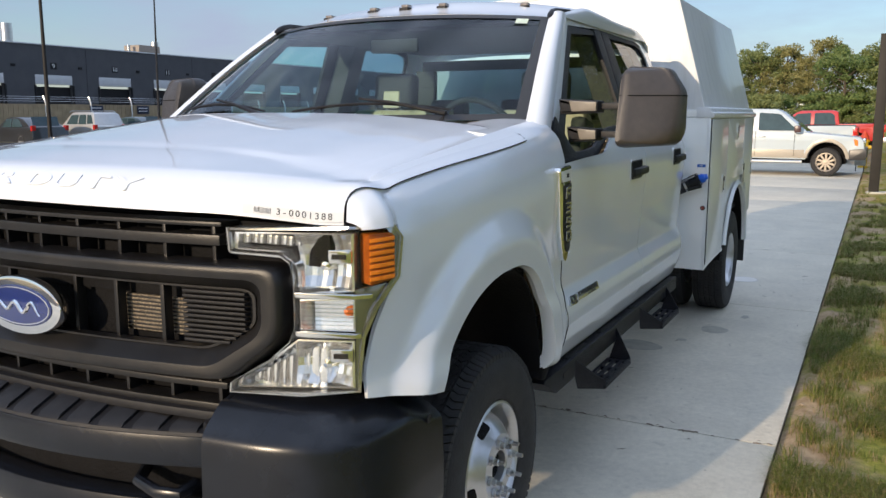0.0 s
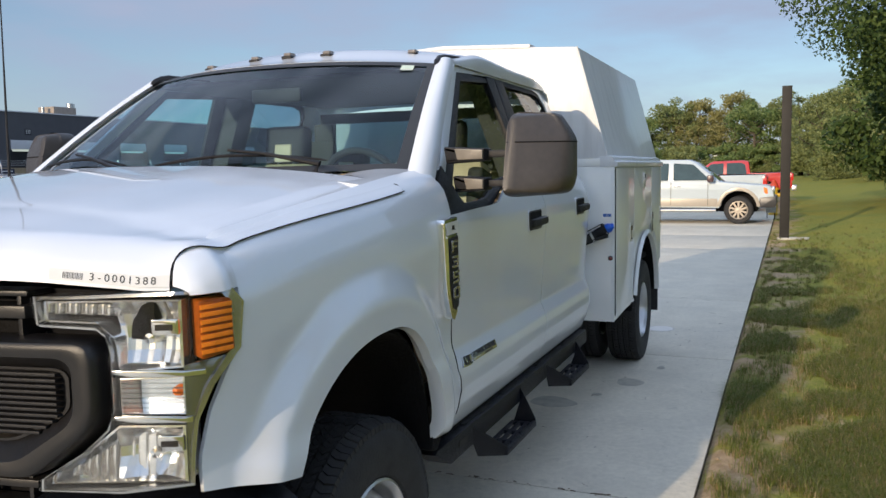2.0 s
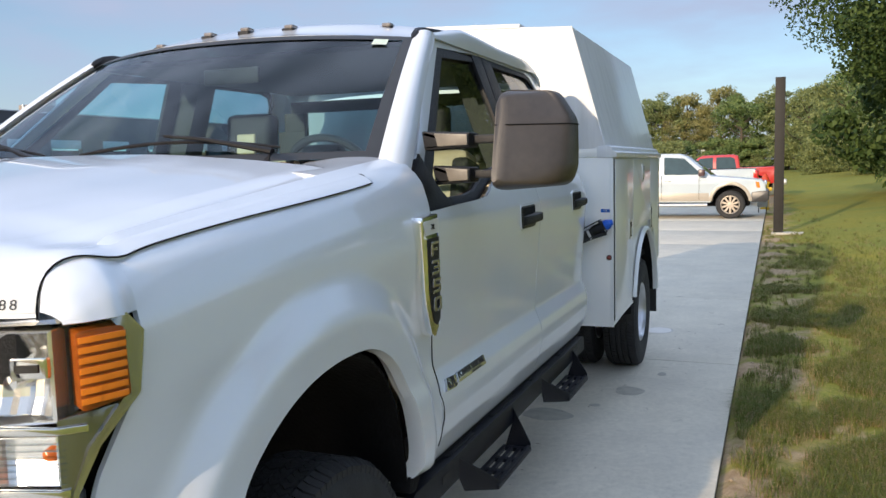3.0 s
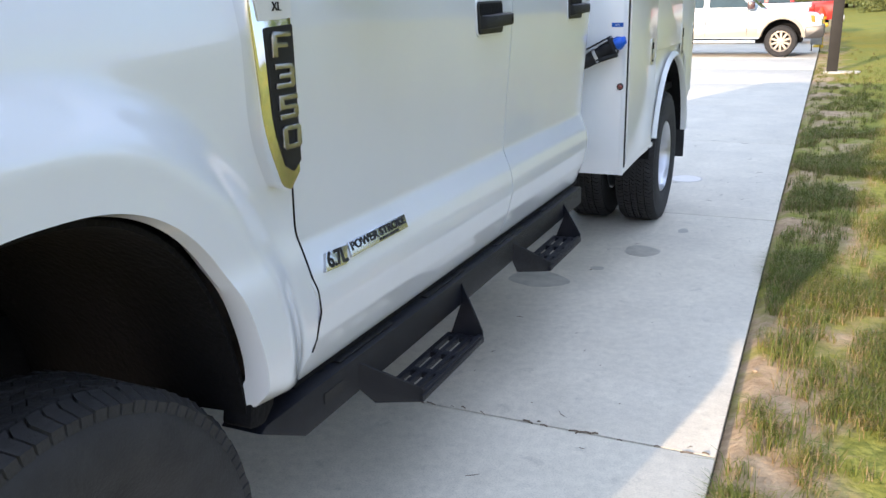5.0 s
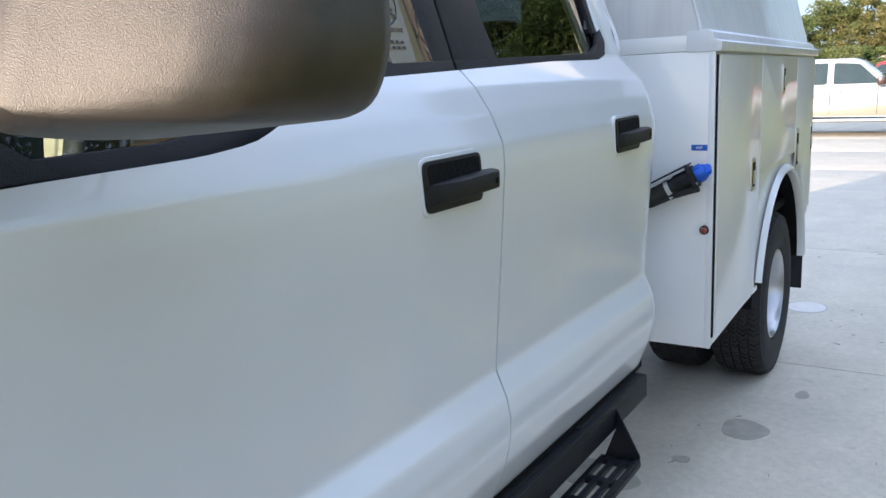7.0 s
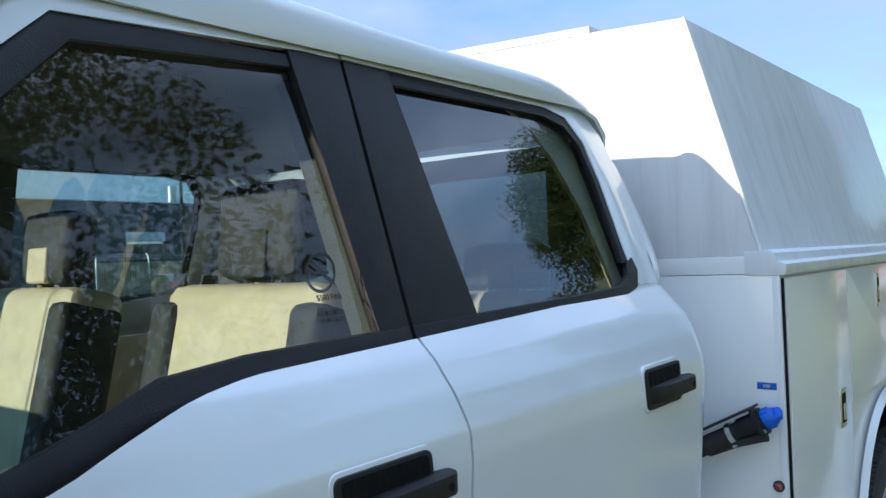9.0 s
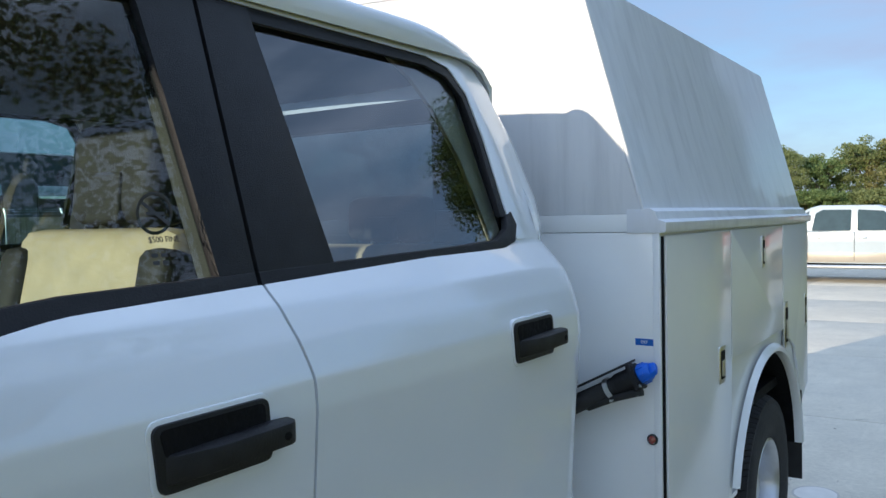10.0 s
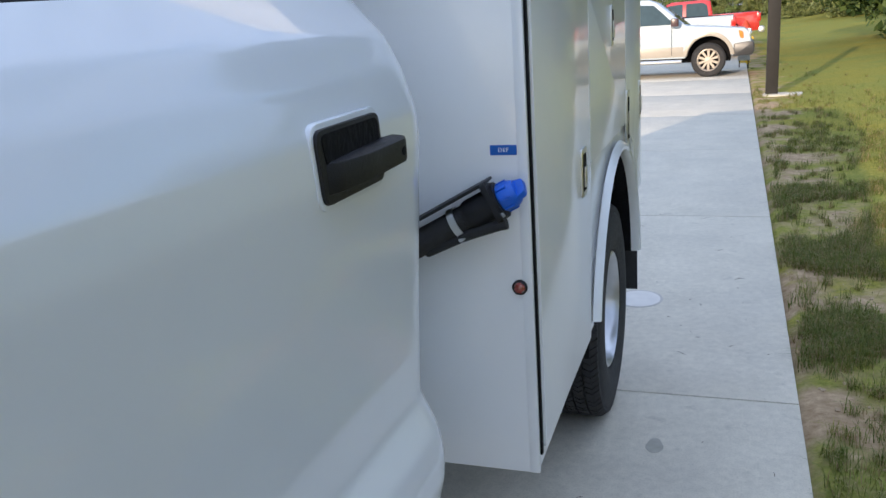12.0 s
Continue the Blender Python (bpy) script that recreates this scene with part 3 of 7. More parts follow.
FEND_EDGE = [(-0.775, 0.875), (-0.765, 0.95), (-0.740, 1.04), (-0.690, 1.13), (-0.658, 1.18), (-0.652, 1.23), (-0.655, 1.295), (-0.652, 1.330), (-0.645, 1.370), (-0.630, 1.408), (-0.60, 1.417), (-0.45, 1.437), (-0.25, 1.461), (0.0, 1.492), (0.25, 1.522), (0.42, 1.540), (0.553, 1.547),
             (0.556, 1.45), (0.556, 1.30), (0.556, 1.15), (0.556, 1.02), (0.553, 0.92), (0.562, 0.87), (0.590, 0.80), (0.600, 0.74), (0.592, 0.68), (0.560, 0.64), (0.50, 0.625), (0.45, 0.622)]


def outline_point(pts, s):
    d = np.r_[0, np.cumsum([math.dist(a, b) for a, b in zip(pts, pts[1:])])]
    q = s * d[-1]
    return float(np.interp(q, d, [p[0] for p in pts])), float(np.interp(q, d, [p[1] for p in pts]))


def fender_x(y, z):
    ys, zs = y, z
    x = fend_low(z) + fend_shoulder(max(0.0, FEND_TOP(ys) - zs))
    x -= 0.45 * max(0.0, -0.56 - ys) ** 1.6 * (1 - smoothstep(1.15, 1.3, z))
    return x


def fender_point(u, v):
    ay, az = arch(u)
    oy, oz = outline_point(FEND_EDGE, u ** 1.0)
    k = v ** 1.15
    y, z = ay + (oy - ay) * k, az + (oz - az) * k
    d = math.hypot(y - ay, z - az)
    flare = 0.042 * (1 - smoothstep(0.07, 0.19, d)) * smoothstep(0.0, 0.16, min(1, math.hypot(oy - ay, oz - az) - 0.02))
    return fender_x(y, z) + flare, y, z


fender = sheet("front_fender", fender_point, 110, 34, PAINT, truck, "white steel front fender", thick=0.012)


def hood_edge(y):
    """The hood's outer edge near its front corner: x and z at y."""
    edge = FEND_TOP(y) if y > -0.62 else FEND_TOP(-0.62) - 0.10 * (-0.62 - y)
    if y > -0.69:
        return CX + 0.930, edge
    a = math.acos(min(1, max(0, 1 - (y + 0.79) / 0.10)))
    k = a / (math.pi / 2)
    return CX + 0.930 + 0.035 * (1 - smoothstep(0.0, 1.0, k)), edge - 0.062 * (1 - math.sin(a)) - 0.022 * (1 - k)


def tip_point(u, v):
    """The fender's blade over the headlamp, running forward to the hood's corner."""
    top = FEND_TOP(-0.645)
    w = 1 - (1 - v) ** 2
    zf = 1.298 + (top - 1.298) * w
    ya = float(np.interp(zf, [1.295, 1.330, 1.370, 1.408, 1.417], [-0.654, -0.651, -0.644, -0.629, -0.612]))
    y = ya + (-0.7895 - ya) * u
    xf, x_top, x_bot = fender_x(ya, zf), fender_x(-0.645, top), fender_x(-0.645, 1.298)
    x1, z1 = hood_edge(y)
    x0 = float(np.interp(y, [-0.805, -0.768, -0.725, -0.695, -0.662], [-0.066, -0.034, -0.018, -0.010, -0.006]))
    s = (xf - x_top) / (x_bot - x_top)
    k = smoothstep(0.0, 0.5, u)
    x = (x1 + 0.004) + (x0 - x1 - 0.004) * s
    z = 1.300 - 0.002 * u + (z1 - 1.300 + 0.002 * u) * w
    return xf + (x - xf) * k, y, zf + (z - zf) * k


sheet("fender_tip", tip_point, 16, 12, PAINT, fender, thick=0.008, flip=True)
# the fender's rolled lip and the liner behind it
bm = bmesh.new()
lip = []
for i in range(61):
    y, z = arch(i / 60)
    x = fender_point(i / 60, 0)[0]
    lip.append([(x, y, z), (x - 0.028, y * 0.985, z - 0.006), (x - 0.05, y * 0.985, z + 0.01)])
rows = [[bm.verts.new(p) for p in r] for r in lip]
for a, b in zip(rows, rows[1:]):
    for k in range(2):
        bm.faces.new((a[k], b[k], b[k + 1], a[k + 1]))
part("fender_lip", bm, PAINT, fender)


def liner_point(u, v):
    y, z = arch(u)
    return -0.035 - 0.62 * v, y * (1 - 0.04 * v), z - 0.012 - 0.03 * v


sheet("wheel_liner", liner_point, 40, 6, LINER, truck, "black plastic wheel-arch liner", thick=0.01)
bm = bmesh.new()
box(bm, -0.70, -0.66, -0.62, 0.62, 0.55, 1.15, 0.01)
part("wheel_well_wall", bm, LINER, truck)
# unseen shield, added to block light entering the wheel well from the front
part("splash_shield", box_at(-0.70, -0.08, -0.64, -0.62, 0.50, 1.16, 0.006), LINER, truck)
bm = prism(rounded([(0.385, 0.680), (0.440, 0.662), (0.446, 0.610), (0.41, 0.580), (0.365, 0.59)], 0.012), "x", -0.09, -0.024, 0.006)
part("splash_guard", bm, LINER, truck, "black rubber splash guard")
both(fender)

# ---- doors ----
BELT = smooth_table([(0.50, 1.385), (0.62, 1.388), (0.80, 1.396), (1.02, 1.402), (1.12, 1.412), (1.20, 1.442), (1.30, 1.475), (1.40, 1.490), (1.74, 1.503), (2.30, 1.525), (2.60, 1.545), (3.0, 1.56)], 0.02, 0.3, 3.2)
front_edge = lerp_table([(0.50, 0.592), (0.64, 0.570), (0.68, 0.598), (0.74, 0.606), (0.80, 0.596), (0.87, 0.569), (0.92, 0.561), (1.02, 0.562), (1.6, 0.562)])
rear_edge = smooth_table([(0.50, 2.66), (0.60, 2.72), (0.75, 2.765), (1.1, 2.77), (1.30, 2.755), (1.42, 2.745), (1.52, 2.725), (1.6, 2.71)], 0.03, 0.4, 1.8)


def door_panel(y0, y1, zb):
    def f(u, v):
        z = zb + (1.50 - zb) * v
        a, b = y0(z), y1(z)
        y = a + (b - a) * u
        z = zb + (BELT(y) - zb) * v
        return door_x(y, z), y, z
    return f


b_gap = lambda z: 1.740 + 0.032 * smoothstep(1.50, 1.33, z) - 0.012 * smoothstep(1.1, 0.72, z)
front_door = sheet("front_door", door_panel(front_edge, lambda z: b_gap(z) - 0.003, 0.575), 40, 120, PAINT, truck, "white front door with chrome badges", thick=0.014)
rear_door = sheet("rear_door", door_panel(lambda z: b_gap(z) + 0.003, rear_edge, 0.575), 40, 120, PAINT, truck, "white rear door", thick=0.014)
# cab corner behind the rear door, rocker and inner walls


def corner_point(u, v):
    z = 0.585 + (1.550 - 0.585) * v
    a = rear_edge(z) + 0.008
    y = a + (2.93 - a) * min(1.0, u * 1.25)
    x = door_x(y, z) - 0.35 * max(0.0, y - 2.80) ** 1.5
    if u > 0.8:
        x -= (u - 0.8) * 5 * 0.8
    return x, y, z


both(sheet("cab_corner", corner_point, 20, 50, PAINT, truck, thick=0.012))
bm = bmesh.new()
box(bm, -0.13, -0.085, 0.60, 2.66, 0.50, 0.60, 0.02)
both(part("rocker", bm, PAINT, truck))
bm = bmesh.new()
box(bm, -0.10, -0.06, 0.56, 2.75, 0.58, 1.38, 0.0)
both(part("door_core", bm, LINER, truck))


def badge_face(y, z, tilt=0.0):
    """A pose on the cab side: x runs aft, y up, z out."""
    n = 0.01
    x = door_x(y, z)
    s = math.degrees(math.atan2(door_x(y, z + n) - door_x(y, z - n), 2 * n))
    return Matrix.Translation((x, y, z)) @ Matrix(((0, 0, 1, 0), (1, 0, 0, 0), (0, 1, 0, 0), (0, 0, 0, 1))) @ pose(0, 0, 0, 0, 0, tilt) @ pose(0, 0, 0, s, 0, 0)


def build_handle(parent, y0, zc, L):
    """A pull handle in its pressed recess: painted bezel, black escutcheon, cup, square-ended grip and lock."""

    def plate(d):
        return rounded([(y0 + 0.010 - d, zc - 0.046 - d), (y0 + L + d, zc - 0.045 - d), (y0 + L - 0.006 + d, zc + 0.046 + d), (y0 - d, zc + 0.044 + d)], 0.016 + d)
    part("handle_recess", prism(plate(0.007), "x", -0.03, -0.0088, 0.0030), PAINT, parent)
    h = part("door_handle", prism(plate(0.0), "x", -0.03, -0.004, 0.003), BLACK, parent, "black textured pull handle")
    part("handle_cup", prism(rounded([(y0 + 0.020, zc - 0.002), (y0 + L - 0.014, zc - 0.002), (y0 + L - 0.016, zc + 0.040), (y0 + 0.010, zc + 0.038)], 0.012), "x", -0.0045, -0.0025, 0.0), LINER, h)
    bm = prism(rounded([(-0.010, y0 + 0.012), (0.006, y0 + 0.030), (0.020, y0 + 0.085), (0.026, y0 + L + 0.010), (0.018, y0 + L + 0.024), (0.0, y0 + L + 0.024), (-0.008, y0 + L - 0.01)], [0.004, 0.02, 0.05, 0.008, 0.006, 0.004, 0.004]), "z", zc - 0.030, zc + 0.008, 0.0045)
    for v in bm.verts:
        v.co.z += 0.04 * (v.co.y - y0 - 0.1) + 0.12 * v.co.x * (1 if v.co.z < zc else -1)
    part("grip", bm, BLACK, h, angle=50)
    part("lock_cylinder", lathe([(0.0, 0.0), (0.0, 0.006), (-0.01, 0.007)], (0.0262, y0 + L, zc - 0.008), "x", 16), LINER, h)
    return h


build_handle(front_door, 1.472, 1.306, 0.202)
build_handle(rear_door, 2.380, 1.328, 0.186)
both(front_door)
both(rear_door)

# badges on the driver's door and fender
BADGE = mat("badge_silver", (0.58, 0.59, 0.60), 0.2, 0.85, 0.04, 40)


def badge(name, y, z, tilt, w, h, slant, lines, label):
    """A thin chrome plate with raised black letters."""
    m = badge_face(y, z, tilt)
    bm = prism(rounded([(-w / 2 - slant, -h / 2), (w / 2 - slant, -h / 2), (w / 2 + slant, h / 2), (-w / 2 + slant, h / 2)], 0.004), "z", -0.006, 0.005, 0.0015)
    bmesh.ops.transform(bm, matrix=m, verts=bm.verts[:])
    b = part(name, bm, BADGE, front_door, label)
    for text, dx, dz, size, width in lines:
        lettering("lettering", text, size, m @ pose(dx, dz, 0.0052), BLACK, b, 0.001, 1.0, width=width, bold=size * 0.03)


badge("engine_badge", 0.681, 0.835, -3.5, 0.088, 0.038, 0.011, [("6.7L", 0.001, 0, 0.046, 0.076)], "chrome engine badge with black lettering")
badge("name_badge", 0.872, 0.837, 0.0, 0.272, 0.033, 0.002, [("POWER STROKE", 0, 0.004, 0.026, 0.256), ("TURBO DIESEL", 0.04, -0.0115, 0.008, 0.10)], "chrome badge with black lettering")


LETTERS = mat("dark_chrome", (0.34, 0.34, 0.35), 0.22, 0.85, 0.1, 60)


def vent_badge():
    """The fender vent: chrome surround, black insert, chrome model letters reading downwards."""
    out = [(0.430, 1.366), (0.556, 1.372), (0.553, 1.040), (0.520, 1.010), (0.492, 1.022), (0.450, 1.12)]
    v = part("fender_vent", prism(rounded(out, [0.015, 0.006, 0.004, 0.008, 0.01, 0.06]), "x", -0.035, 0.012, 0.006), CHROME, fender, "chrome fender vent badge")
    ins = [(0.470, 1.302), (0.553, 1.306), (0.552, 1.062), (0.527, 1.045), (0.505, 1.058), (0.478, 1.13)]
    part("insert", prism(rounded(ins, [0.006, 0.003, 0.003, 0.004, 0.004, 0.04]), "x", 0.0125, 0.0145, 0.0), BLACK, v)
    face = Matrix.Translation((0.0145, 0.514, 1.20)) @ Matrix(((0, 0, 1, 0), (1, 0, 0, 0), (0, 1, 0, 0), (0, 0, 0, 1)))
    # block figures, one above the other, each a bevelled outline with cut corners on a unit field
    half = [(0.5, 0), (0.5, 0.22), (0.25, 0.22), (0.25, 0.78), (0.5, 0.78), (0.5, 1), (0.12, 1), (0, 0.88), (0, 0.12), (0.12, 0)]
    figures = {"F": [[(0, 0), (0.25, 0), (0.25, 0.36), (0.8, 0.36), (0.8, 0.57), (0.25, 0.57), (0.25, 0.78), (1, 0.78), (1, 1), (0.12, 1), (0, 0.88)]],
               "3": [[(0, 0), (0.88, 0), (1, 0.12), (1, 0.42), (0.93, 0.5), (1, 0.58), (1, 0.88), (0.88, 1), (0, 1), (0, 0.78), (0.75, 0.78), (0.75, 0.6), (0.18, 0.6), (0.18, 0.4), (0.75, 0.4), (0.75, 0.22), (0, 0.22)]],
               "5": [[(0, 0), (0.88, 0), (1, 0.12), (1, 0.5), (0.88, 0.6), (0.25, 0.6), (0.25, 0.78), (1, 0.78), (1, 1), (0, 1), (0, 0.4), (0.75, 0.4), (0.75, 0.22), (0, 0.22)]],
               "0": [half, [(1 - a, b) for a, b in half[::-1]]]}
    for k, ch in enumerate("F350"):
        bm = bmesh.new()
        for figure in figures[ch]:
            prism([(a * 0.056, b * 0.043) for a, b in figure], "z", 0.0, 0.006, 0.0016, bm)
        bmesh.ops.transform(bm, matrix=face @ pose(-0.031 + 0.0040 * k, 0.052 - 0.0545 * k, 0.0), verts=bm.verts)
        part("letter", bm, LETTERS, v)
    part("trim_plate", prism(rounded([(0.456, 1.313), (0.553, 1.317), (0.553, 1.360), (0.448, 1.354)], 0.004), "x", 0.0125, 0.0146), mat("brushed_plate", (0.74, 0.74, 0.75), 0.4, 0.3, 0.03, 40), v)
    v.location = (0, -0.014, 0.010)
    lettering("trim_letters", "XL", 0.022, face @ pose(-0.006, 0.136, 0.0002), BLACK, v, 0.002)


vent_badge()

# ---- greenhouse ----


def glass_x(z):
    """The side glass leans in towards the roof."""
    return -0.112 - 0.335 * (z - 1.50) - 0.10 * max(0, z - 1.6) ** 2


def quad(y0z0, y1z1, y2z2, y3z3, off=0.0):
    """A patch on the side glass between four corners, low front first and then round."""
    def f(u, v):
        lo = [y0z0[k] + (y1z1[k] - y0z0[k]) * u for k in (0, 1)]
        hi = [y3z3[k] + (y2z2[k] - y3z3[k]) * u for k in (0, 1)]
        y, z = lo[0] + (hi[0] - lo[0]) * v, lo[1] + (hi[1] - lo[1]) * v
        return glass_x(z) + off - 0.012 * ((y - 1.7) / 1.1) ** 2, y, z
    return f


def strip(points, off, out=0.010, material=None, name="window_trim", parent=None, label=""):
    """A flat trim or frame piece lying on the lean of the side glass."""
    bm = prism(points, "x", 0.0, out, 0.002)
    for v in bm.verts:
        v.co.x += glass_x(v.co.z) + off - 0.012 * ((v.co.y - 1.7) / 1.1) ** 2
    return part(name, bm, material or BLACK, parent or truck, label)


fg = sheet("window_glass", quad((0.70, 1.392), (1.675, 1.495), (1.655, 1.972), (1.255, 1.965)), 24, 20, DARKGLASS, truck, "tinted front door window", flip=False)
rg = sheet("window_glass", quad((1.92, 1.510), (2.600, 1.530), (2.590, 1.978), (1.890, 1.975)), 16, 16, PRIVACY, truck, "tinted rear door window")
for g in (fg, rg):
    g.visible_shadow = False
    far = both(g)
    far.visible_shadow = False
    far.data.flip_normals()
# white door frames, black pillar covers, belt mouldings
frames = [
    ("door_frame", [(0.600, 1.455), (0.655, 1.455), (0.70, 1.492), (1.255, 1.968), (1.70, 1.990), (1.772, 1.985), (1.772, 2.000), (1.235, 2.000), (1.155, 1.955)], -0.004, 0.022, PAINT),
    ("door_frame", [(1.780, 1.990), (2.46, 1.984), (2.545, 1.966), (2.588, 1.905), (2.596, 1.80), (2.588, 1.62), (2.60, 1.545), (2.712, 1.545), (2.718, 1.66), (2.718, 1.83), (2.702, 1.93), (2.665, 1.985), (2.60, 2.002), (1.780, 2.002)], -0.004, 0.022, PAINT),
    ("pillar_cover", [(1.668, 1.498), (1.737, 1.502), (1.772, 1.990), (1.652, 1.985)], -0.001, 0.020, BLACK),
    ("pillar_cover", [(1.745, 1.503), (1.925, 1.512), (1.895, 1.985), (1.780, 1.988)], -0.001, 0.020, BLACK),
    ("belt_moulding", [(0.60, 1.378), (1.02, 1.388), (1.12, 1.397), (1.20, 1.424), (1.30, 1.462), (1.42, 1.480), (1.737, 1.490), (1.737, 1.522), (1.42, 1.513), (1.29, 1.500), (1.18, 1.458), (1.10, 1.432), (1.0, 1.420), (0.60, 1.410)], 0.004, 0.016, BLACK),
    ("belt_moulding", [(1.745, 1.490), (2.30, 1.512), (2.50, 1.521), (2.585, 1.540), (2.618, 1.580), (2.608, 1.612), (2.580, 1.602), (2.560, 1.570), (2.50, 1.546), (2.30, 1.538), (1.745, 1.522)], 0.004, 0.016, BLACK),
    ("window_trim", [(0.645, 1.42), (0.715, 1.42), (1.275, 1.932), (1.65, 1.955), (1.65, 1.978), (1.255, 1.970)], 0.0, 0.014, BLACK),
    ("window_trim", [(1.895, 1.960), (2.44, 1.960), (2.525, 1.942), (2.566, 1.893), (2.573, 1.80), (2.560, 1.60), (2.590, 1.60), (2.602, 1.80), (2.594, 1.907), (2.548, 1.970), (2.46, 1.989), (1.895, 1.992)], 0.0, 0.014, BLACK),
    ("mirror_sail", [(0.575, 1.385), (0.86, 1.395), (0.80, 1.44), (0.76, 1.50), (0.72, 1.56), (0.60, 1.47)], 0.004, 0.018, BLACK),
]
for name, pts, off, out, material in frames:
    both(strip(pts, off, out, material, name))


def quarter_point(u, v):
    """The cab's rear quarter behind the window, rolling round to the back."""
    ya, yb = 2.715 - 0.06 * smoothstep(0.7, 1.0, v), 2.925 - 0.125 * v ** 1.5
    y = ya + (yb - ya) * math.sin(u * math.pi / 2)
    top = 2.002 - 0.14 * smoothstep(2.58, 2.86, y) ** 1.5
    z = 1.535 + (top - 1.535) * v
    x = glass_x(z) + 0.014 - 0.13 * (1 - math.cos(u * math.pi / 2)) - 0.012 * ((y - 1.7) / 1.1) ** 2
    low = door_x(y, 1.54) - 0.35 * max(0.0, y - 2.80) ** 1.5 + 0.003
    k = smoothstep(0.0, 0.4, v)
    return low + (x - low) * k, y, z


both(sheet("quarter_panel", quarter_point, 12, 20, PAINT, truck, thick=0.01))


# windscreen, pillars, cowl and roof
def screen_point(u, v):
    w0, w1 = 0.900, 0.750
    s = 2 * u - 1
    y0, z0 = 0.24 + 0.30 * abs(s) ** 2.4, 1.535 + 0.012 * abs(s)
    y1, z1 = 1.00 + 0.17 * abs(s) ** 2.4, 2.018 - 0.022 * abs(s) ** 2
    k = v + 0.035 * math.sin(math.pi * v)
    return CX - (w0 + (w1 - w0) * v) * s, y0 + (y1 - y0) * v, z0 + (z1 - z0) * k


ws = sheet("windshield", screen_point, 40, 20, WINDSHIELD, truck, "large tinted windshield", flip=True)
ws.visible_shadow = False


def frit(u, v):
    x, y, z = screen_point(u, v)
    return x, y - 0.003, z + 0.003


# black ceramic band round the screen, sticker and the inner mirror's foot
bm = bmesh.new()
for a, b, c, d in ((0, 1, 0, 0.045), (0, 1, 0.955, 1.0), (0, 0.022, 0.03, 0.97), (0.978, 1, 0.03, 0.97)):
    grid(lambda u, v, a=a, b=b, c=c, d=d: frit(a + (b - a) * u, c + (d - c) * v), 24, 10, bm)
part("screen_border", bm, BLACKINK, ws, recalc=False)
part("inspection_sticker", grid(lambda u, v: Vector(frit(0.052 + 0.032 * u, 0.895 + 0.06 * v)) + Vector((0, -0.002, 0.002)), 2, 2), mat("pale_green_paper", (0.62, 0.72, 0.60), 0.7, 0, 0.05, 30), ws, recalc=False)


def pillar_point(u, v):
    """The A-pillar: a bowed strip from the cowl to the roof."""
    v = -0.16 + 1.16 * v
    x0, y0, z0 = screen_point(0.0, v)
    x1, y1 = glass_x(z0) + 0.008, y0 + 0.105 - 0.02 * v
    bow = math.sin(math.pi * u) ** 0.8
    return x0 + (x1 - x0) * u + 0.014 * bow + 0.004, y0 + (y1 - y0) * u - 0.024 * bow, z0 + 0.008 + 0.010 * bow + 0.008 * u * max(0, v)


both(sheet("a_pillar", pillar_point, 10, 24, PAINT, truck, "white windshield pillar", thick=0.01, flip=True))
# the fender's flank runs on behind the hood's corner up to the pillar's foot


def cowl_side(u, v):
    y = 0.12 + 0.54 * u
    xa, za = -0.142 + 0.020 * smoothstep(0.5, 1.0, u), FEND_TOP(min(y, 0.553)) - 0.003 - 0.05 * smoothstep(0.553, 0.66, y)
    xb, zb = -0.360, 1.512 + 0.045 * smoothstep(0.25, 0.8, u)
    return xa + (xb - xa) * v, y, za + (zb - za) * v + 0.008 * math.sin(math.pi * v)


both(sheet("cowl_side_panel", cowl_side, 16, 8, PAINT, truck, thick=0.008))
bm = bmesh.new()
tube([Vector(screen_point(0.0, v)) + Vector((0.006, 0.004, 0.018)) for v in np.linspace(0.93, 1.02, 6)] + [Vector((-0.318, 1.24, 2.034)), Vector((-0.300, 1.36, 2.042)), Vector((-0.286, 1.60, 2.050))], [0.010, 0.016, 0.018, 0.018, 0.016, 0.014, 0.012, 0.009, 0.004], bm, 8)
both(part("roof_ditch_strip", bm, BLACK, truck))


def roof_point(u, v):
    s = 2 * u - 1
    y0 = 1.00 + 0.18 * abs(s) ** 2.4
    y = y0 + (2.80 - y0) * v
    hw = 0.785 - 0.035 * (1 - smoothstep(0.0, 0.25, v)) - 0.02 * smoothstep(0.7, 1, v) - 0.10 * smoothstep(0.86, 1.0, v) ** 2
    e = abs(s) ** 6
    z = 2.014 + 0.084 * smoothstep(-0.06, 0.24, v) - 0.018 * smoothstep(0.25, 0.60, v) - 0.020 * s * s - 0.012 * e - 0.110 * smoothstep(0.72, 1.0, v) ** 2 + 0.028 * (1 - s * s) * smoothstep(0.0, 0.2, v) * (1 - smoothstep(0.5, 0.9, v))
    return CX - hw * s, y, z


roof = sheet("cab_roof", roof_point, 40, 40, PAINT, truck, "white cab roof with clearance lamps", thick=0.012, flip=True)


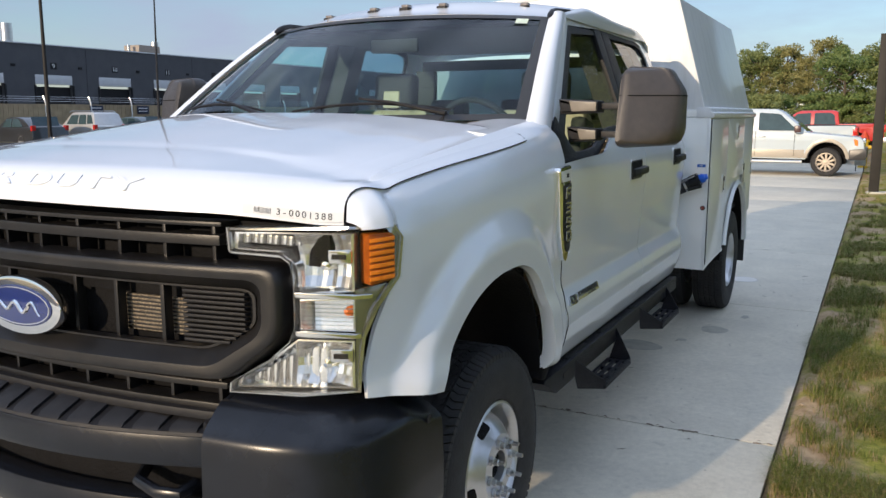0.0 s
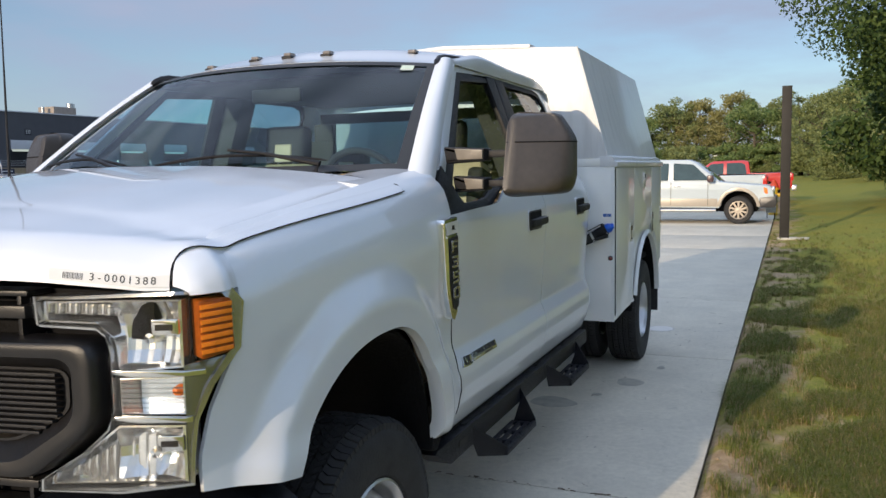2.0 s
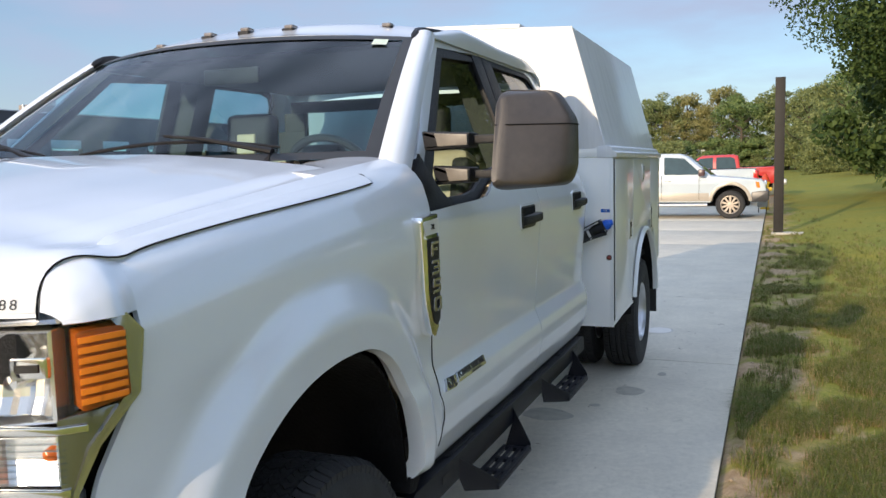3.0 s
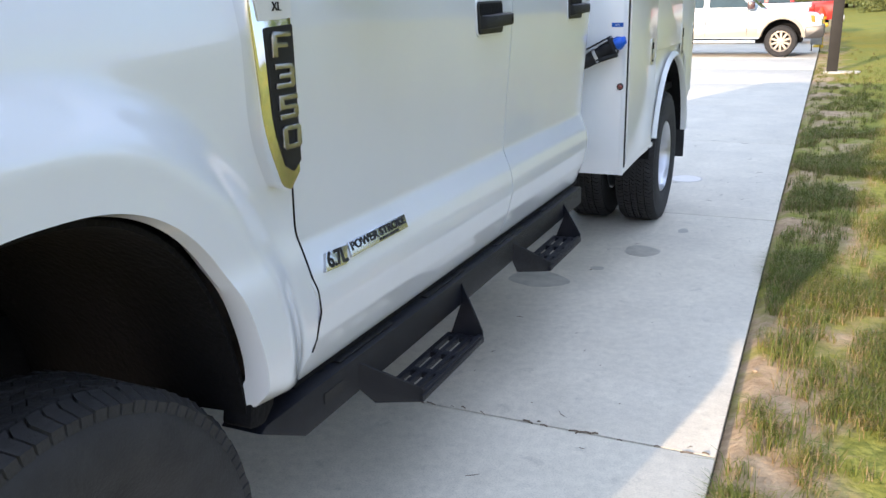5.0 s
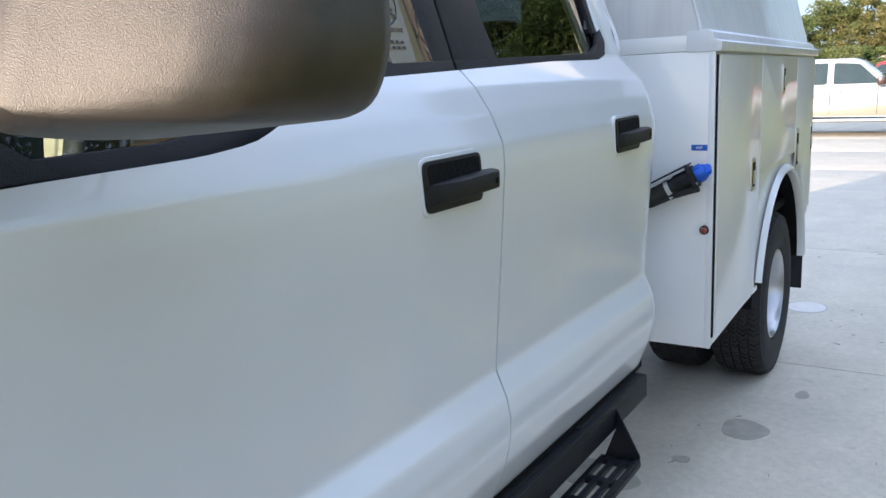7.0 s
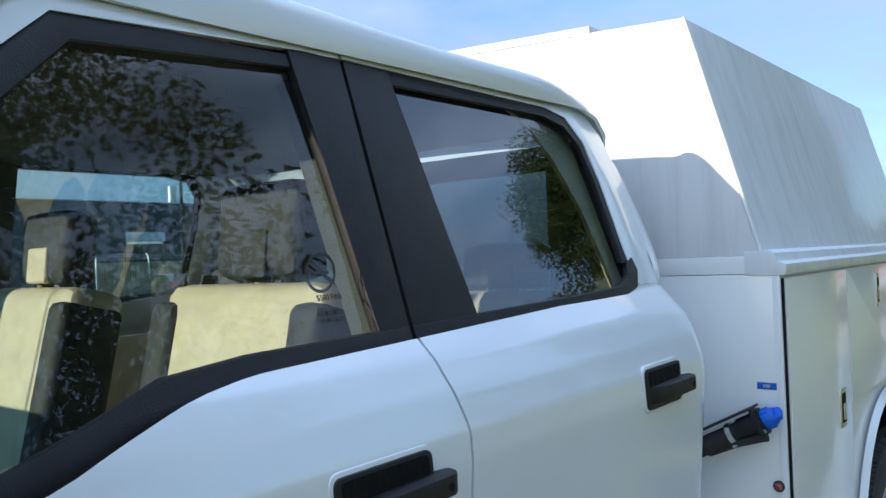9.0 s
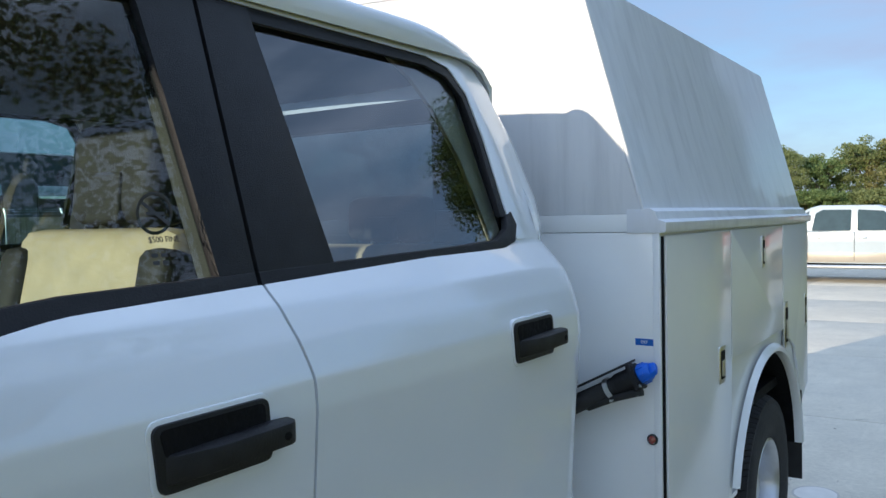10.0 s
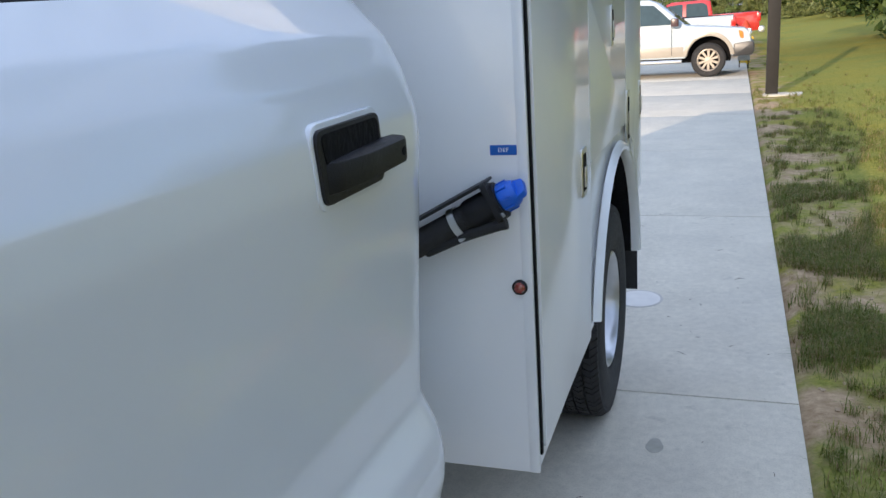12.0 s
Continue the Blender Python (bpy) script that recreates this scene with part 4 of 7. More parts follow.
def rail_point(u, v):
    """The drip rail and cant rail over the doors."""
    y = 1.18 + (2.79 - 1.18) * u
    k = min(1, (y - 1.18) / 1.68)
    x0, y0, z0 = roof_point(0.0, min(1, max(0, (y - 1.18) / 1.62)))
    z1 = 1.998 - 0.14 * smoothstep(2.58, 2.86, y) ** 1.5
    x1 = glass_x(z1) + 0.020 - 0.125 * smoothstep(2.64, 2.86, y) ** 2
    b = math.sin(math.pi * v)
    return x0 + (x1 - x0) * v + 0.010 * b, y, z0 + (z1 - z0) * v + 0.014 * b


both(part("roof_ditch_line", tube([Vector(rail_point(k, 0.10)) + Vector((0, 0, 0.0035)) for k in np.linspace(0.16, 0.97, 30)], 0.0028, None, 6), LINER, truck))
both(sheet("roof_rail", rail_point, 30, 8, PAINT, truck, thick=0.01))
for x, y, z in ((-0.51, 1.33, 2.080), (-0.875, 1.195, 2.084), (-1.07, 1.175, 2.086), (-1.265, 1.195, 2.084), (-1.63, 1.33, 2.080)):
    lamp = part("clearance_lamp", prism(rounded([(x - 0.030, y - 0.018), (x + 0.030, y - 0.018), (x + 0.020, y + 0.070), (x - 0.020, y + 0.070)], 0.014), "z", z - 0.03, z - 0.004, 0.004), BLACK, roof, "small roof clearance lamp")
    part("lens", prism(rounded([(x - 0.022, y - 0.010), (x + 0.022, y - 0.010), (x + 0.014, y + 0.05), (x - 0.014, y + 0.05)], 0.012), "z", z - 0.005, z + 0.011, 0.007), mat("smoked_lens", (0.22, 0.20, 0.19), 0.15, 0, 0.1, 30, coat=0.8), lamp)


def cowl_point(u, v):
    s = 2 * u - 1
    x, y, z = screen_point(u, 0)
    return x, y - 0.17 * (1 - v) * (1 - 0.25 * abs(s)) + 0.01, 1.505 + 0.026 * v


part("cowl", grid(cowl_point, 40, 6), BLACK, truck, "black plastic cowl under the wipers", recalc=False)
for k in range(12):
    x = CX + 0.62 - 0.11 * k
    if abs(k - 5.5) > 0.6:
        bm = prism(rounded([(x - 0.035, 0.09 + 0.2 * abs(x - CX) ** 2.4), (x + 0.045, 0.11 + 0.2 * abs(x - CX) ** 2.4), (x + 0.03, 0.145 + 0.2 * abs(x - CX) ** 2.4), (x - 0.05, 0.125 + 0.2 * abs(x - CX) ** 2.4)], 0.008), "z", 1.515, 1.526, 0.002)
        part("cowl_slot", bm, LINER, truck)


def wiper(u0, u1, pivot_u, name="wiper"):
    pts = [Vector(screen_point(u0 + (u1 - u0) * k, 0.055 + 0.05 * math.sin(math.pi * k))) + Vector((0, -0.014, 0.016)) for k in np.linspace(0, 1, 12)]
    w = part(name, tube(pts, [0.003] + [0.0058] * 10 + [0.003], None, 6), BLACK, truck, "black windshield wiper")
    p = Vector(screen_point(pivot_u, 0)) + Vector((0, -0.06, 0.0))
    mid_p = pts[6] + Vector((0, -0.01, 0.02))
    part("wiper_arm", tube([p, p + Vector((0.02, 0.0, 0.03)), p.lerp(mid_p, 0.6) + Vector((0, 0, 0.02)), mid_p], [0.012, 0.010, 0.006, 0.005], None, 8), BLACK, w)


wiper(0.14, 0.50, 0.14)
wiper(0.58, 0.93, 0.56)


# ---- hood ----
def hood_top(s, v):
    """The hood's upper face: s across from the driver's side (-1) to the other (1)."""
    a = abs(s)
    hw = 0.930 + 0.035 * (1 - smoothstep(0.0, 0.16, v))
    yf, yr = -0.985 + 0.195 * a ** 2.6, 0.14 + 0.12 * a ** 2.4
    if v < 0.16:
        k = v / 0.16
        ang = k * math.pi / 2
        r_y, r_z = 0.10, 0.062
        y, z = yf + r_y * (1 - math.cos(ang)), 0.0
        dz = -r_z * (1 - math.sin(ang)) - 0.022 * (1 - k)
        y0 = yf + r_y
    else:
        y, dz = yf + 0.10 + (yr - yf - 0.10) * (v - 0.16) / 0.84, 0.0
    t = (y - yf) / (yr - yf)
    edge = FEND_TOP(y) if y > -0.62 else FEND_TOP(-0.62) - 0.10 * (-0.62 - y)
    crown = 0.035 * (1 - a ** 2) + 0.020 * smoothstep(0.93, 0.75, a)
    dome = 0.014 * smoothstep(0.70, 0.46, a) * smoothstep(0.0, 0.3, t)
    z = edge + crown + dome + dz - 0.002
    return CX - hw * s, y, z


def hood_skin(s, v):
    """The hood with its edge, behind the front corner, lapped over the fender's shoulder."""
    plain = Vector(hood_top(s, v))
    lap = smoothstep(-0.80, -0.63, plain.y)
    if not lap:
        return plain
    a, side = abs(s), 1 if s < 0 else -1
    if a < 0.96:
        q = Vector(hood_top(s / 0.96, v))
    else:
        y = hood_top(math.copysign(1.0, s), v)[1]
        d = (0.026 + 0.020 * smoothstep(-0.60, 0.26, y)) * (a - 0.96) / 0.04
        z = (FEND_TOP(y) if y > -0.62 else FEND_TOP(-0.62) - 0.10 * (-0.62 - y)) - d
        q = Vector((CX + side * (fend_low(z) + fend_shoulder(d) - CX + 0.004), y, z + 0.003))
    swell = 0.034 * lap * (1 - lap) * smoothstep(0.86, 1.0, a)
    return plain.lerp(q, lap) + Vector((side * 0.5 * swell, 0, swell))


def hood_point(u, v):
    """u across from the driver's side, v from the leading edge to the cowl; the roll to the lapped edge is eased."""
    s = 2 * u - 1
    w = min(0.10, 1 - abs(s))
    return sum((hood_skin(s + w * k / 3, v) for k in range(-3, 4)), Vector()) / 7


hood = sheet("hood", hood_point, 150, 60, PAINT, truck, "white hood with a raised middle", thick=0.012, flip=True)
bm = bmesh.new()
box(bm, -2.0, -0.14, -0.80, 0.10, 1.20, 1.30, 0.0)
part("engine_bay_cover", bm, LINER, truck)


def nose_face(x, lift=0.0):
    """A pose on the hood's leading face: x along it towards the driver's side, y up, z out."""
    u = 0.5 + 0.5 * (CX - x) / 0.965
    a = Vector(hood_point(u, 0.035 + lift))
    b = Vector(hood_point(u, 0.055 + lift))
    e = Vector(hood_point(u - 0.01, 0.035 + lift))
    ex, ey = (e - a).normalized(), (b - a).normalized()
    ez = ex.cross(ey).normalized()
    m = Matrix((ex, ey, ez)).transposed().to_4x4()
    m.translation = a
    return m


st = part("asset_sticker", grid(lambda u, v: nose_face(-0.335 + 0.230 * u, -0.010) @ Vector((0, -0.013 + 0.026 * v, 0.0015)), 12, 1), mat("clear_label", (0.70, 0.70, 0.68), 0.35, 0, 0.02, 30), hood, "white asset label with a printed bar pattern", recalc=False)
for k, c in enumerate("3-0001388"):
    lettering("lettering", c, 0.0235, nose_face(-0.250 + 0.0145 * k, -0.010) @ pose(0, 0, 0.0022), BLACKINK, st, 0.0002)
bm = bmesh.new()
for k in range(13):
    x = -0.306 + 0.0031 * k
    m = nose_face(x, -0.010)
    w = 0.0011 if k % 3 else 0.0017
    vs = [bm.verts.new(m @ Vector(p)) for p in ((-w / 2, -0.007, 0.0022), (w / 2, -0.007, 0.0022), (w / 2, 0.007, 0.0022), (-w / 2, 0.007, 0.0022))]
    bm.faces.new(vs)
part("bar_pattern", bm, BLACKINK, st, recalc=False)
for k, c in enumerate("SUPERDUTY"):
    x = CX - 0.47 + 0.104 * k + (0.045 if k > 4 else 0)
    lettering("pressed_letter", c, 0.066, nose_face(x, 0.042) @ pose(0, 0, 0.0008), PAINT, hood, 0.0018, width=0.082)

# the dark shut line between hood and fender
both(part("hood_shut_line", tube([Vector(hood_point(0.0, v)) + Vector((0.0012, 0, -0.001)) for v in np.linspace(0.0, 1.0, 60)], 0.0018, None, 6), LINER, truck))
both(part("hood_rear_line", tube([Vector(hood_point(u, 1.0)) + Vector((0, 0.0015, -0.001)) for u in np.linspace(0.0, 0.2, 24)], 0.0018, None, 6), LINER, truck))
both(part("door_shut_line", tube([(max(door_x(0.57, z), fender_x(0.55, z)) + 0.0004, front_edge(z) - 0.0030, z) for z in np.linspace(0.66, 1.37, 60)], 0.0020, None, 6), LINER, truck))


# ---- front end: grille, lamps, bumper ----
def front_y(x):
    """The bow of the front face."""
    return -0.845 - 0.105 * max(0.0, 1 - ((x - CX) / 0.87) ** 2)


def bent(bm, dy=0.0):
    for v in bm.verts:
        v.co.y += front_y(v.co.x) + dy
    return bm


def long_box(x0, x1, y0, y1, z0, z1, n=14, bevel=0.004):
    """A bar across the front, cut into lengths so that it can bow."""
    bm = bmesh.new()
    box(bm, x0, x1, y0, y1, z0, z1, bevel)
    for k in range(1, n):
        bmesh.ops.bisect_plane(bm, geom=bm.verts[:] + bm.edges[:] + bm.faces[:], plane_co=(x0 + (x1 - x0) * k / n, 0, 0), plane_no=(1, 0, 0))
    return bm


GX0, GX1 = 2 * CX + 0.235, -0.235
# black sheet behind the bars paints their shaded depth
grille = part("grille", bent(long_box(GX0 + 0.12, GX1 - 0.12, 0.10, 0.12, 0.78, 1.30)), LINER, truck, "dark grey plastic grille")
for z0, z1, y0 in ((1.245, 1.272, 0.012), (1.292, 1.304, 0.02), (0.868, 0.886, 0.018), (0.812, 0.830, 0.012)):
    part("bar", bent(long_box(GX0 + 0.185, GX1 - 0.185, y0, y0 + 0.07, z0, z1)), GRILLE, grille)
for k in range(-1, 8):
    x = -0.598 - 0.148 * k
    part("fin", bent(long_box(x - 0.005, x + 0.005, 0.03, 0.09, 1.18, 1.30, 1, 0.001)), GRILLE, grille)
    part("fin", bent(long_box(x - 0.005, x + 0.005, 0.03, 0.09, 0.80, 0.90, 1, 0.001)), GRILLE, grille)


def ring(outer, inner, y0, y1, bevel):
    """A closed frame between two outlines of (x, z) with as many points each."""
    bm = bmesh.new()
    n = len(outer)
    def between(k):
        return [(a[0] + (b[0] - a[0]) * k, a[1] + (b[1] - a[1]) * k) for a, b in zip(outer, inner)]
    rows = ((outer, y1), (outer, y0 + 0.012), (outer, y0), (inner, y0), (inner, y1)) if not bevel > 0.005 else ((outer, y1), (outer, y0 + 0.030), (between(0.02), y0 + 0.014), (between(0.06), y0 + 0.004), (between(0.12), y0 + 0.001), (between(0.30), y0), (between(0.52), y0 + 0.003), (between(0.57), y0 + 0.008), (between(0.78), y0 + 0.034), (between(0.96), y0 + 0.050), (inner, y0 + 0.054), (inner, y1))
    L = [[bm.verts.new((p[0], y, p[1])) for p in o] for o, y in rows]
    for a, b in zip(L, L[1:]):
        for i in range(n):
            bm.faces.new((a[i], a[(i + 1) % n], b[(i + 1) % n], b[i]))
    return bm


def frame_outline(d):
    """The grille's two-nostril surround, drawn inwards by d."""
    r = [(GX1 - d, 1.205 - d), (GX1 - d, 1.03 + d * 0.2), (GX1 - 0.155 - d * 0.6, 0.905 + d), (CX, 0.895 + d)]
    l = [(2 * CX - x, z) for x, z in r[::-1][1:]]
    return r + l


def subdivide_outline(pts, r, k):
    o = rounded(pts, r, 6)
    out = []
    for a, b in zip(o, o[1:] + o[:1]):
        n = max(1, int(math.dist(a, b) / 0.08))
        out += [(a[0] + (b[0] - a[0]) * i / n, a[1] + (b[1] - a[1]) * i / n) for i in range(n)]
    return out


rr = [0.05, 0.05, 0.04, 0.01, 0.04, 0.05, 0.05]
o_out = subdivide_outline(frame_outline(0.0), rr, 0)
ctr = Vector((CX, 1.055))
o_in = []
for p in o_out:
    v = Vector(p)
    dx = (v.x - CX)
    o_in.append((CX + dx * 0.885, ctr.y + (v.y - ctr.y) * 0.555))
o_lip = [(CX + (p[0] - CX) * 0.985, ctr.y + (p[1] - ctr.y) * 0.94) for p in o_out]
surround = part("grille_surround", bent(ring(o_out, o_in, -0.030, 0.06, 0.01)), GRILLE, truck, "dark grey grille surround")
inner_in = [(CX + (p[0] - CX) * 0.875, ctr.y + (p[1] - ctr.y) * 0.52) for p in o_out]
part("inner_lip", bent(ring(o_in, inner_in, 0.018, 0.05, 0.004)), GRILLE, surround)
# radiator behind on a black sheet painted for shade, vent louvres, thin uprights
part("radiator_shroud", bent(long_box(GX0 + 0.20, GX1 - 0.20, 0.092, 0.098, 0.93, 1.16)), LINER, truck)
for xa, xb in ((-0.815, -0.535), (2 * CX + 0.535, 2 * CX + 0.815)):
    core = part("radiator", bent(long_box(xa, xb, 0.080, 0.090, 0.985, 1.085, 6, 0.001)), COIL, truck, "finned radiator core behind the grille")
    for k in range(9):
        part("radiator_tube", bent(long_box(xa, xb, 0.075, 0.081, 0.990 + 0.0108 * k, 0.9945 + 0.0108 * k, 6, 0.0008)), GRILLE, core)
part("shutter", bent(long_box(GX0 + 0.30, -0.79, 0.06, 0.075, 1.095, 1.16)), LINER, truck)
for x in (-0.625, -0.78, -0.93):
    for xx in (x, 2 * CX - x):
        part("fin", bent(long_box(xx - 0.006, xx + 0.006, 0.040, 0.070, 0.955, 1.155, 1, 0.001)), GRILLE, grille)
for s in (0, 1):
    vx0, vx1 = (-0.535, -0.345) if not s else (2 * CX + 0.345, 2 * CX + 0.535)
    vent = part("side_vent", bent(prism(rounded([(vx0, 0.985), (vx1 - 0.06, 0.985), (vx1, 1.03), (vx1, 1.135), (vx0, 1.135)] if not s else [(vx0, 1.03), (vx0 + 0.06, 0.985), (vx1, 0.985), (vx1, 1.135), (vx0, 1.135)], 0.008), "y", 0.026, 0.05, 0.002)), LINER, grille, "louvred side vent")
    for k in range(11):
        z = 0.995 + 0.0128 * k
        a, b = vx0 + 0.006, vx1 - 0.006 - (max(0, 1.03 - z) * 1.3)
        if s:
            a, b = vx0 + 0.006 + max(0, 1.03 - z) * 1.3, vx1 - 0.006
        part("louvre", bent(long_box(a, b, 0.004, 0.024, z, z + 0.0065, 2, 0.001)), BLACK, vent)


def oval(a, b, n=48, cx=CX, cz=1.045):
    return [(cx + a * math.cos(t), cz + b * math.sin(t)) for t in np.linspace(0, 2 * math.pi, n, endpoint=False)]


em = part("oval_emblem", prism(oval(0.172, 0.083), "y", -0.985, -0.955, 0.010), CHROME, truck, "chrome-rimmed blue oval emblem")
part("blue_field", prism(oval(0.140, 0.058), "y", -0.9885, -0.984, 0.003), BADGEBLUE, em)
part("silver_line", ring(oval(0.134, 0.053), oval(0.130, 0.050), -0.9900, -0.987, 0), CHROME, em)
bm = bmesh.new()
tube([(CX - 0.095 + 0.19 * k, -0.990, 1.043 + 0.012 * math.sin(5.5 * math.pi * k) * (0.6 + k)) for k in np.linspace(0, 1, 40)], [0.002 + 0.0045 * math.sin(math.pi * k) for k in np.linspace(0, 1, 40)], bm, 6)
part("script_stroke", bm, CHROME, em)


lamp_y = lerp_table([(-0.45, -0.880), (-0.20, -0.856), (-0.10, -0.826), (-0.07, -0.805), (-0.036, -0.768), (-0.020, -0.725), (-0.011, -0.695), (-0.003, -0.662)])


def lampify(bm):
    for v in bm.verts:
        d, x = v.co.y, v.co.x
        v.co.y += lamp_y(x)
        k = smoothstep(-0.095, -0.03, x)
        v.co.x -= max(0.0, d) * 0.95 * k
        v.co.y -= max(0.0, d) * 0.55 * k
    return bm


def cut_x(bm, xs):
    for x in xs:
        bmesh.ops.bisect_plane(bm, geom=bm.verts[:] + bm.edges[:] + bm.faces[:], plane_co=(x, 0, 0), plane_no=(1, 0, 0))
    return bm


HOUSING = [(-0.405, 1.292), (-0.30, 1.296), (-0.08, 1.306), (-0.012, 1.302), (-0.005, 1.27), (-0.008, 1.17), (-0.03, 1.10), (-0.050, 1.03), (-0.058, 0.95), (-0.060, 0.893), (-0.20, 0.878), (-0.415, 0.862), (-0.412, 0.888), (-0.30, 0.955), (-0.235, 1.01), (-0.215, 1.05), (-0.215, 1.18), (-0.225, 1.215), (-0.250, 1.230), (-0.40, 1.232)]
XS = [-0.07, -0.055, -0.04, -0.025]


def build_headlamp():
    h = part("headlamp", lampify(cut_x(prism(HOUSING, "y", 0.10, 0.13), XS)), GLOSSY, truck, "three-tier headlamp with chrome reflectors and amber marker")
    # clear cover with its rolled rim
    shell = prism(HOUSING, "y", 0.0, 0.004)
    shell.normal_update()
    bmesh.ops.delete(shell, geom=[f for f in shell.faces if f.normal.y > -0.9], context="FACES")
    lens = part("cover", lampify(cut_x(shell, XS)), LENS, h, "clear lamp cover", recalc=False)
    lens.visible_shadow = False
    n = len(HOUSING)
    inner = [(x * 0.96 + -0.21 * 0.04, z * 0.97 + 1.08 * 0.03) for x, z in HOUSING]
    part("rim", lampify(ring(HOUSING, inner, 0.006, 0.11, 0)), mat("smoked_chrome", (0.55, 0.56, 0.57), 0.15, 0.9, 0.1, 20), h)
    # chrome backing trays of the three tiers
    tiers = {"upper": [(-0.395, 1.240), (-0.26, 1.240), (-0.215, 1.205), (-0.205, 1.135), (-0.072, 1.145), (-0.072, 1.288), (-0.39, 1.280)],
             "turn": [(-0.207, 1.045), (-0.07, 1.045), (-0.07, 1.128), (-0.207, 1.122)],
             "lower": [(-0.40, 0.875), (-0.075, 0.900), (-0.075, 1.022), (-0.215, 1.020), (-0.29, 0.965), (-0.395, 0.895)]}
    for key, o in tiers.items():
        sm = [((x + 0.2) * 0.94 - 0.2, z + (0.004 if z < (0.96 if key == "lower" else 1.09 if key == "turn" else 1.21) else -0.004)) for x, z in o]
        bm = ring(o, sm, 0.020, 0.085, 0)
        part("tray", lampify(bm), REFLECTOR, h, "chrome reflector tray")
        part("tray_back", lampify(prism(sm, "y", 0.080, 0.086)), REFLECTOR, h)
    # bowls and bulb shields
    for cx, cz, r in ((-0.150, 1.205, 0.066), (-0.150, 0.958, 0.052)):
        prof = [(0.0, r), (0.02, r * 0.94), (0.045, r * 0.72), (0.062, r * 0.4), (0.068, 0.012)]
        xa, xb, za, zb = (-0.222, -0.078, 1.150, 1.282) if cz > 1.1 else (-0.225, -0.080, 0.905, 1.014)

        def facets(u, v):
            x, z = xa + (xb - xa) * u, za + (zb - za) * v
            d = min(1.0, ((x - cx) ** 2 + (z - cz) ** 2) / (1.6 * r) ** 2)
            return x, 0.072 - 0.050 * d - 0.003 * (round(u * 12) % 2), z
        part("bowl", lampify(grid(facets, 12, 5)), REFLECTOR, h, "fluted reflector bowl", angle=1)
        part("bulb_shield", lampify(lathe([(-0.008, 0.0), (-0.006, 0.011), (0.03, 0.013)], (cx, 0.040, cz), "y", 20)), CHROME, h)
    for cx, cz in ((-0.103, 1.232), (-0.103, 0.985)):
        part("level_box", lampify(prism(rounded([(cx - 0.028, cz - 0.017), (cx + 0.026, cz - 0.017), (cx + 0.026, cz + 0.017), (cx - 0.028, cz + 0.017)], 0.005), "y", 0.012, 0.05, 0.003)), CHROME, h)
        part("level_slot", lampify(prism([(cx - 0.018, cz - 0.006), (cx + 0.014, cz - 0.006), (cx + 0.014, cz + 0.006), (cx - 0.018, cz + 0.006)], "y", 0.010, 0.0125)), BLACK, h)
    for k in range(9):
        x = -0.37 + 0.024 * k
        top = 0.905 + min(0.095, 0.55 * (x + 0.39))
        part("flute", lampify(prism([(x, 0.888), (x + 0.018, 0.889), (x + 0.024, top), (x + 0.006, top - 0.006)], "y", 0.045 + 0.004 * (k % 2), 0.07, 0.003)), REFLECTOR, h)
    for k in range(8):
        x = -0.375 + 0.021 * k
        part("flute", lampify(prism([(x, 1.252), (x + 0.015, 1.252), (x + 0.018, 1.276), (x + 0.003, 1.276)], "y", 0.03 + 0.006 * (k % 2), 0.06, 0.003)), REFLECTOR, h)
    # turn lamp: ribbed clear block with an orange bulb
    for k in range(7):
        z = 1.050 + 0.0105 * k
        part("rib", lampify(cut_x(box_at(-0.195, -0.062, 0.010, 0.016, z, z + 0.0022, 0), XS)), LENS, h)
    part("bulb", lampify(lathe([(-0.02, 0.0), (-0.015, 0.010), (0.0, 0.014), (0.03, 0.012)], (-0.095, 0.045, 1.094), "y", 16)), ORANGE, h, "orange turn-signal bulb")
    # amber side marker with horizontal ribs
    am = part("side_marker", lampify(cut_x(prism(rounded([(-0.042, 1.158), (-0.012, 1.168), (-0.014, 1.286), (-0.044, 1.284)], 0.008), "y", 0.004, 0.05, 0.002), XS)), mat("amber_back", (0.35, 0.09, 0.01), 0.3, 0, 0.15, 40), h, "ribbed amber side marker")
    for k in range(7):
        z = 1.170 + 0.0158 * k
        part("rib", lampify(cut_x(prism([(-0.042, z), (-0.014, z + 0.002), (-0.014, z + 0.012), (-0.042, z + 0.010)], "y", -0.001, 0.006, 0.001), XS)), AMBER, am)
    part("outer_strip", lampify(cut_x(prism([(-0.070, 0.898), (-0.062, 0.898), (-0.055, 1.03), (-0.032, 1.11), (-0.015, 1.160), (-0.070, 1.150)], "y", 0.012, 0.03, 0.001), XS)), mat("smoked_strip", (0.30, 0.31, 0.30), 0.12, 0.85, 0.1, 20), h)
    for z, xo in ((1.036, -0.058), (1.134, -0.036)):
        part("divider", lampify(cut_x(prism([(-0.212, z - 0.008), (xo, z - 0.006), (xo, z + 0.006), (-0.212, z + 0.008)], "y", 0.004, 0.02, 0.002), XS)), CHROME, h, "chrome divider bar")
    return h


headlamp = build_headlamp()
other = mirrored(headlamp)
for c in headlamp.children:
    o2 = mirrored(c, other)
    o2.visible_shadow = c.visible_shadow
    for g in c.children:
        mirrored(g, o2)


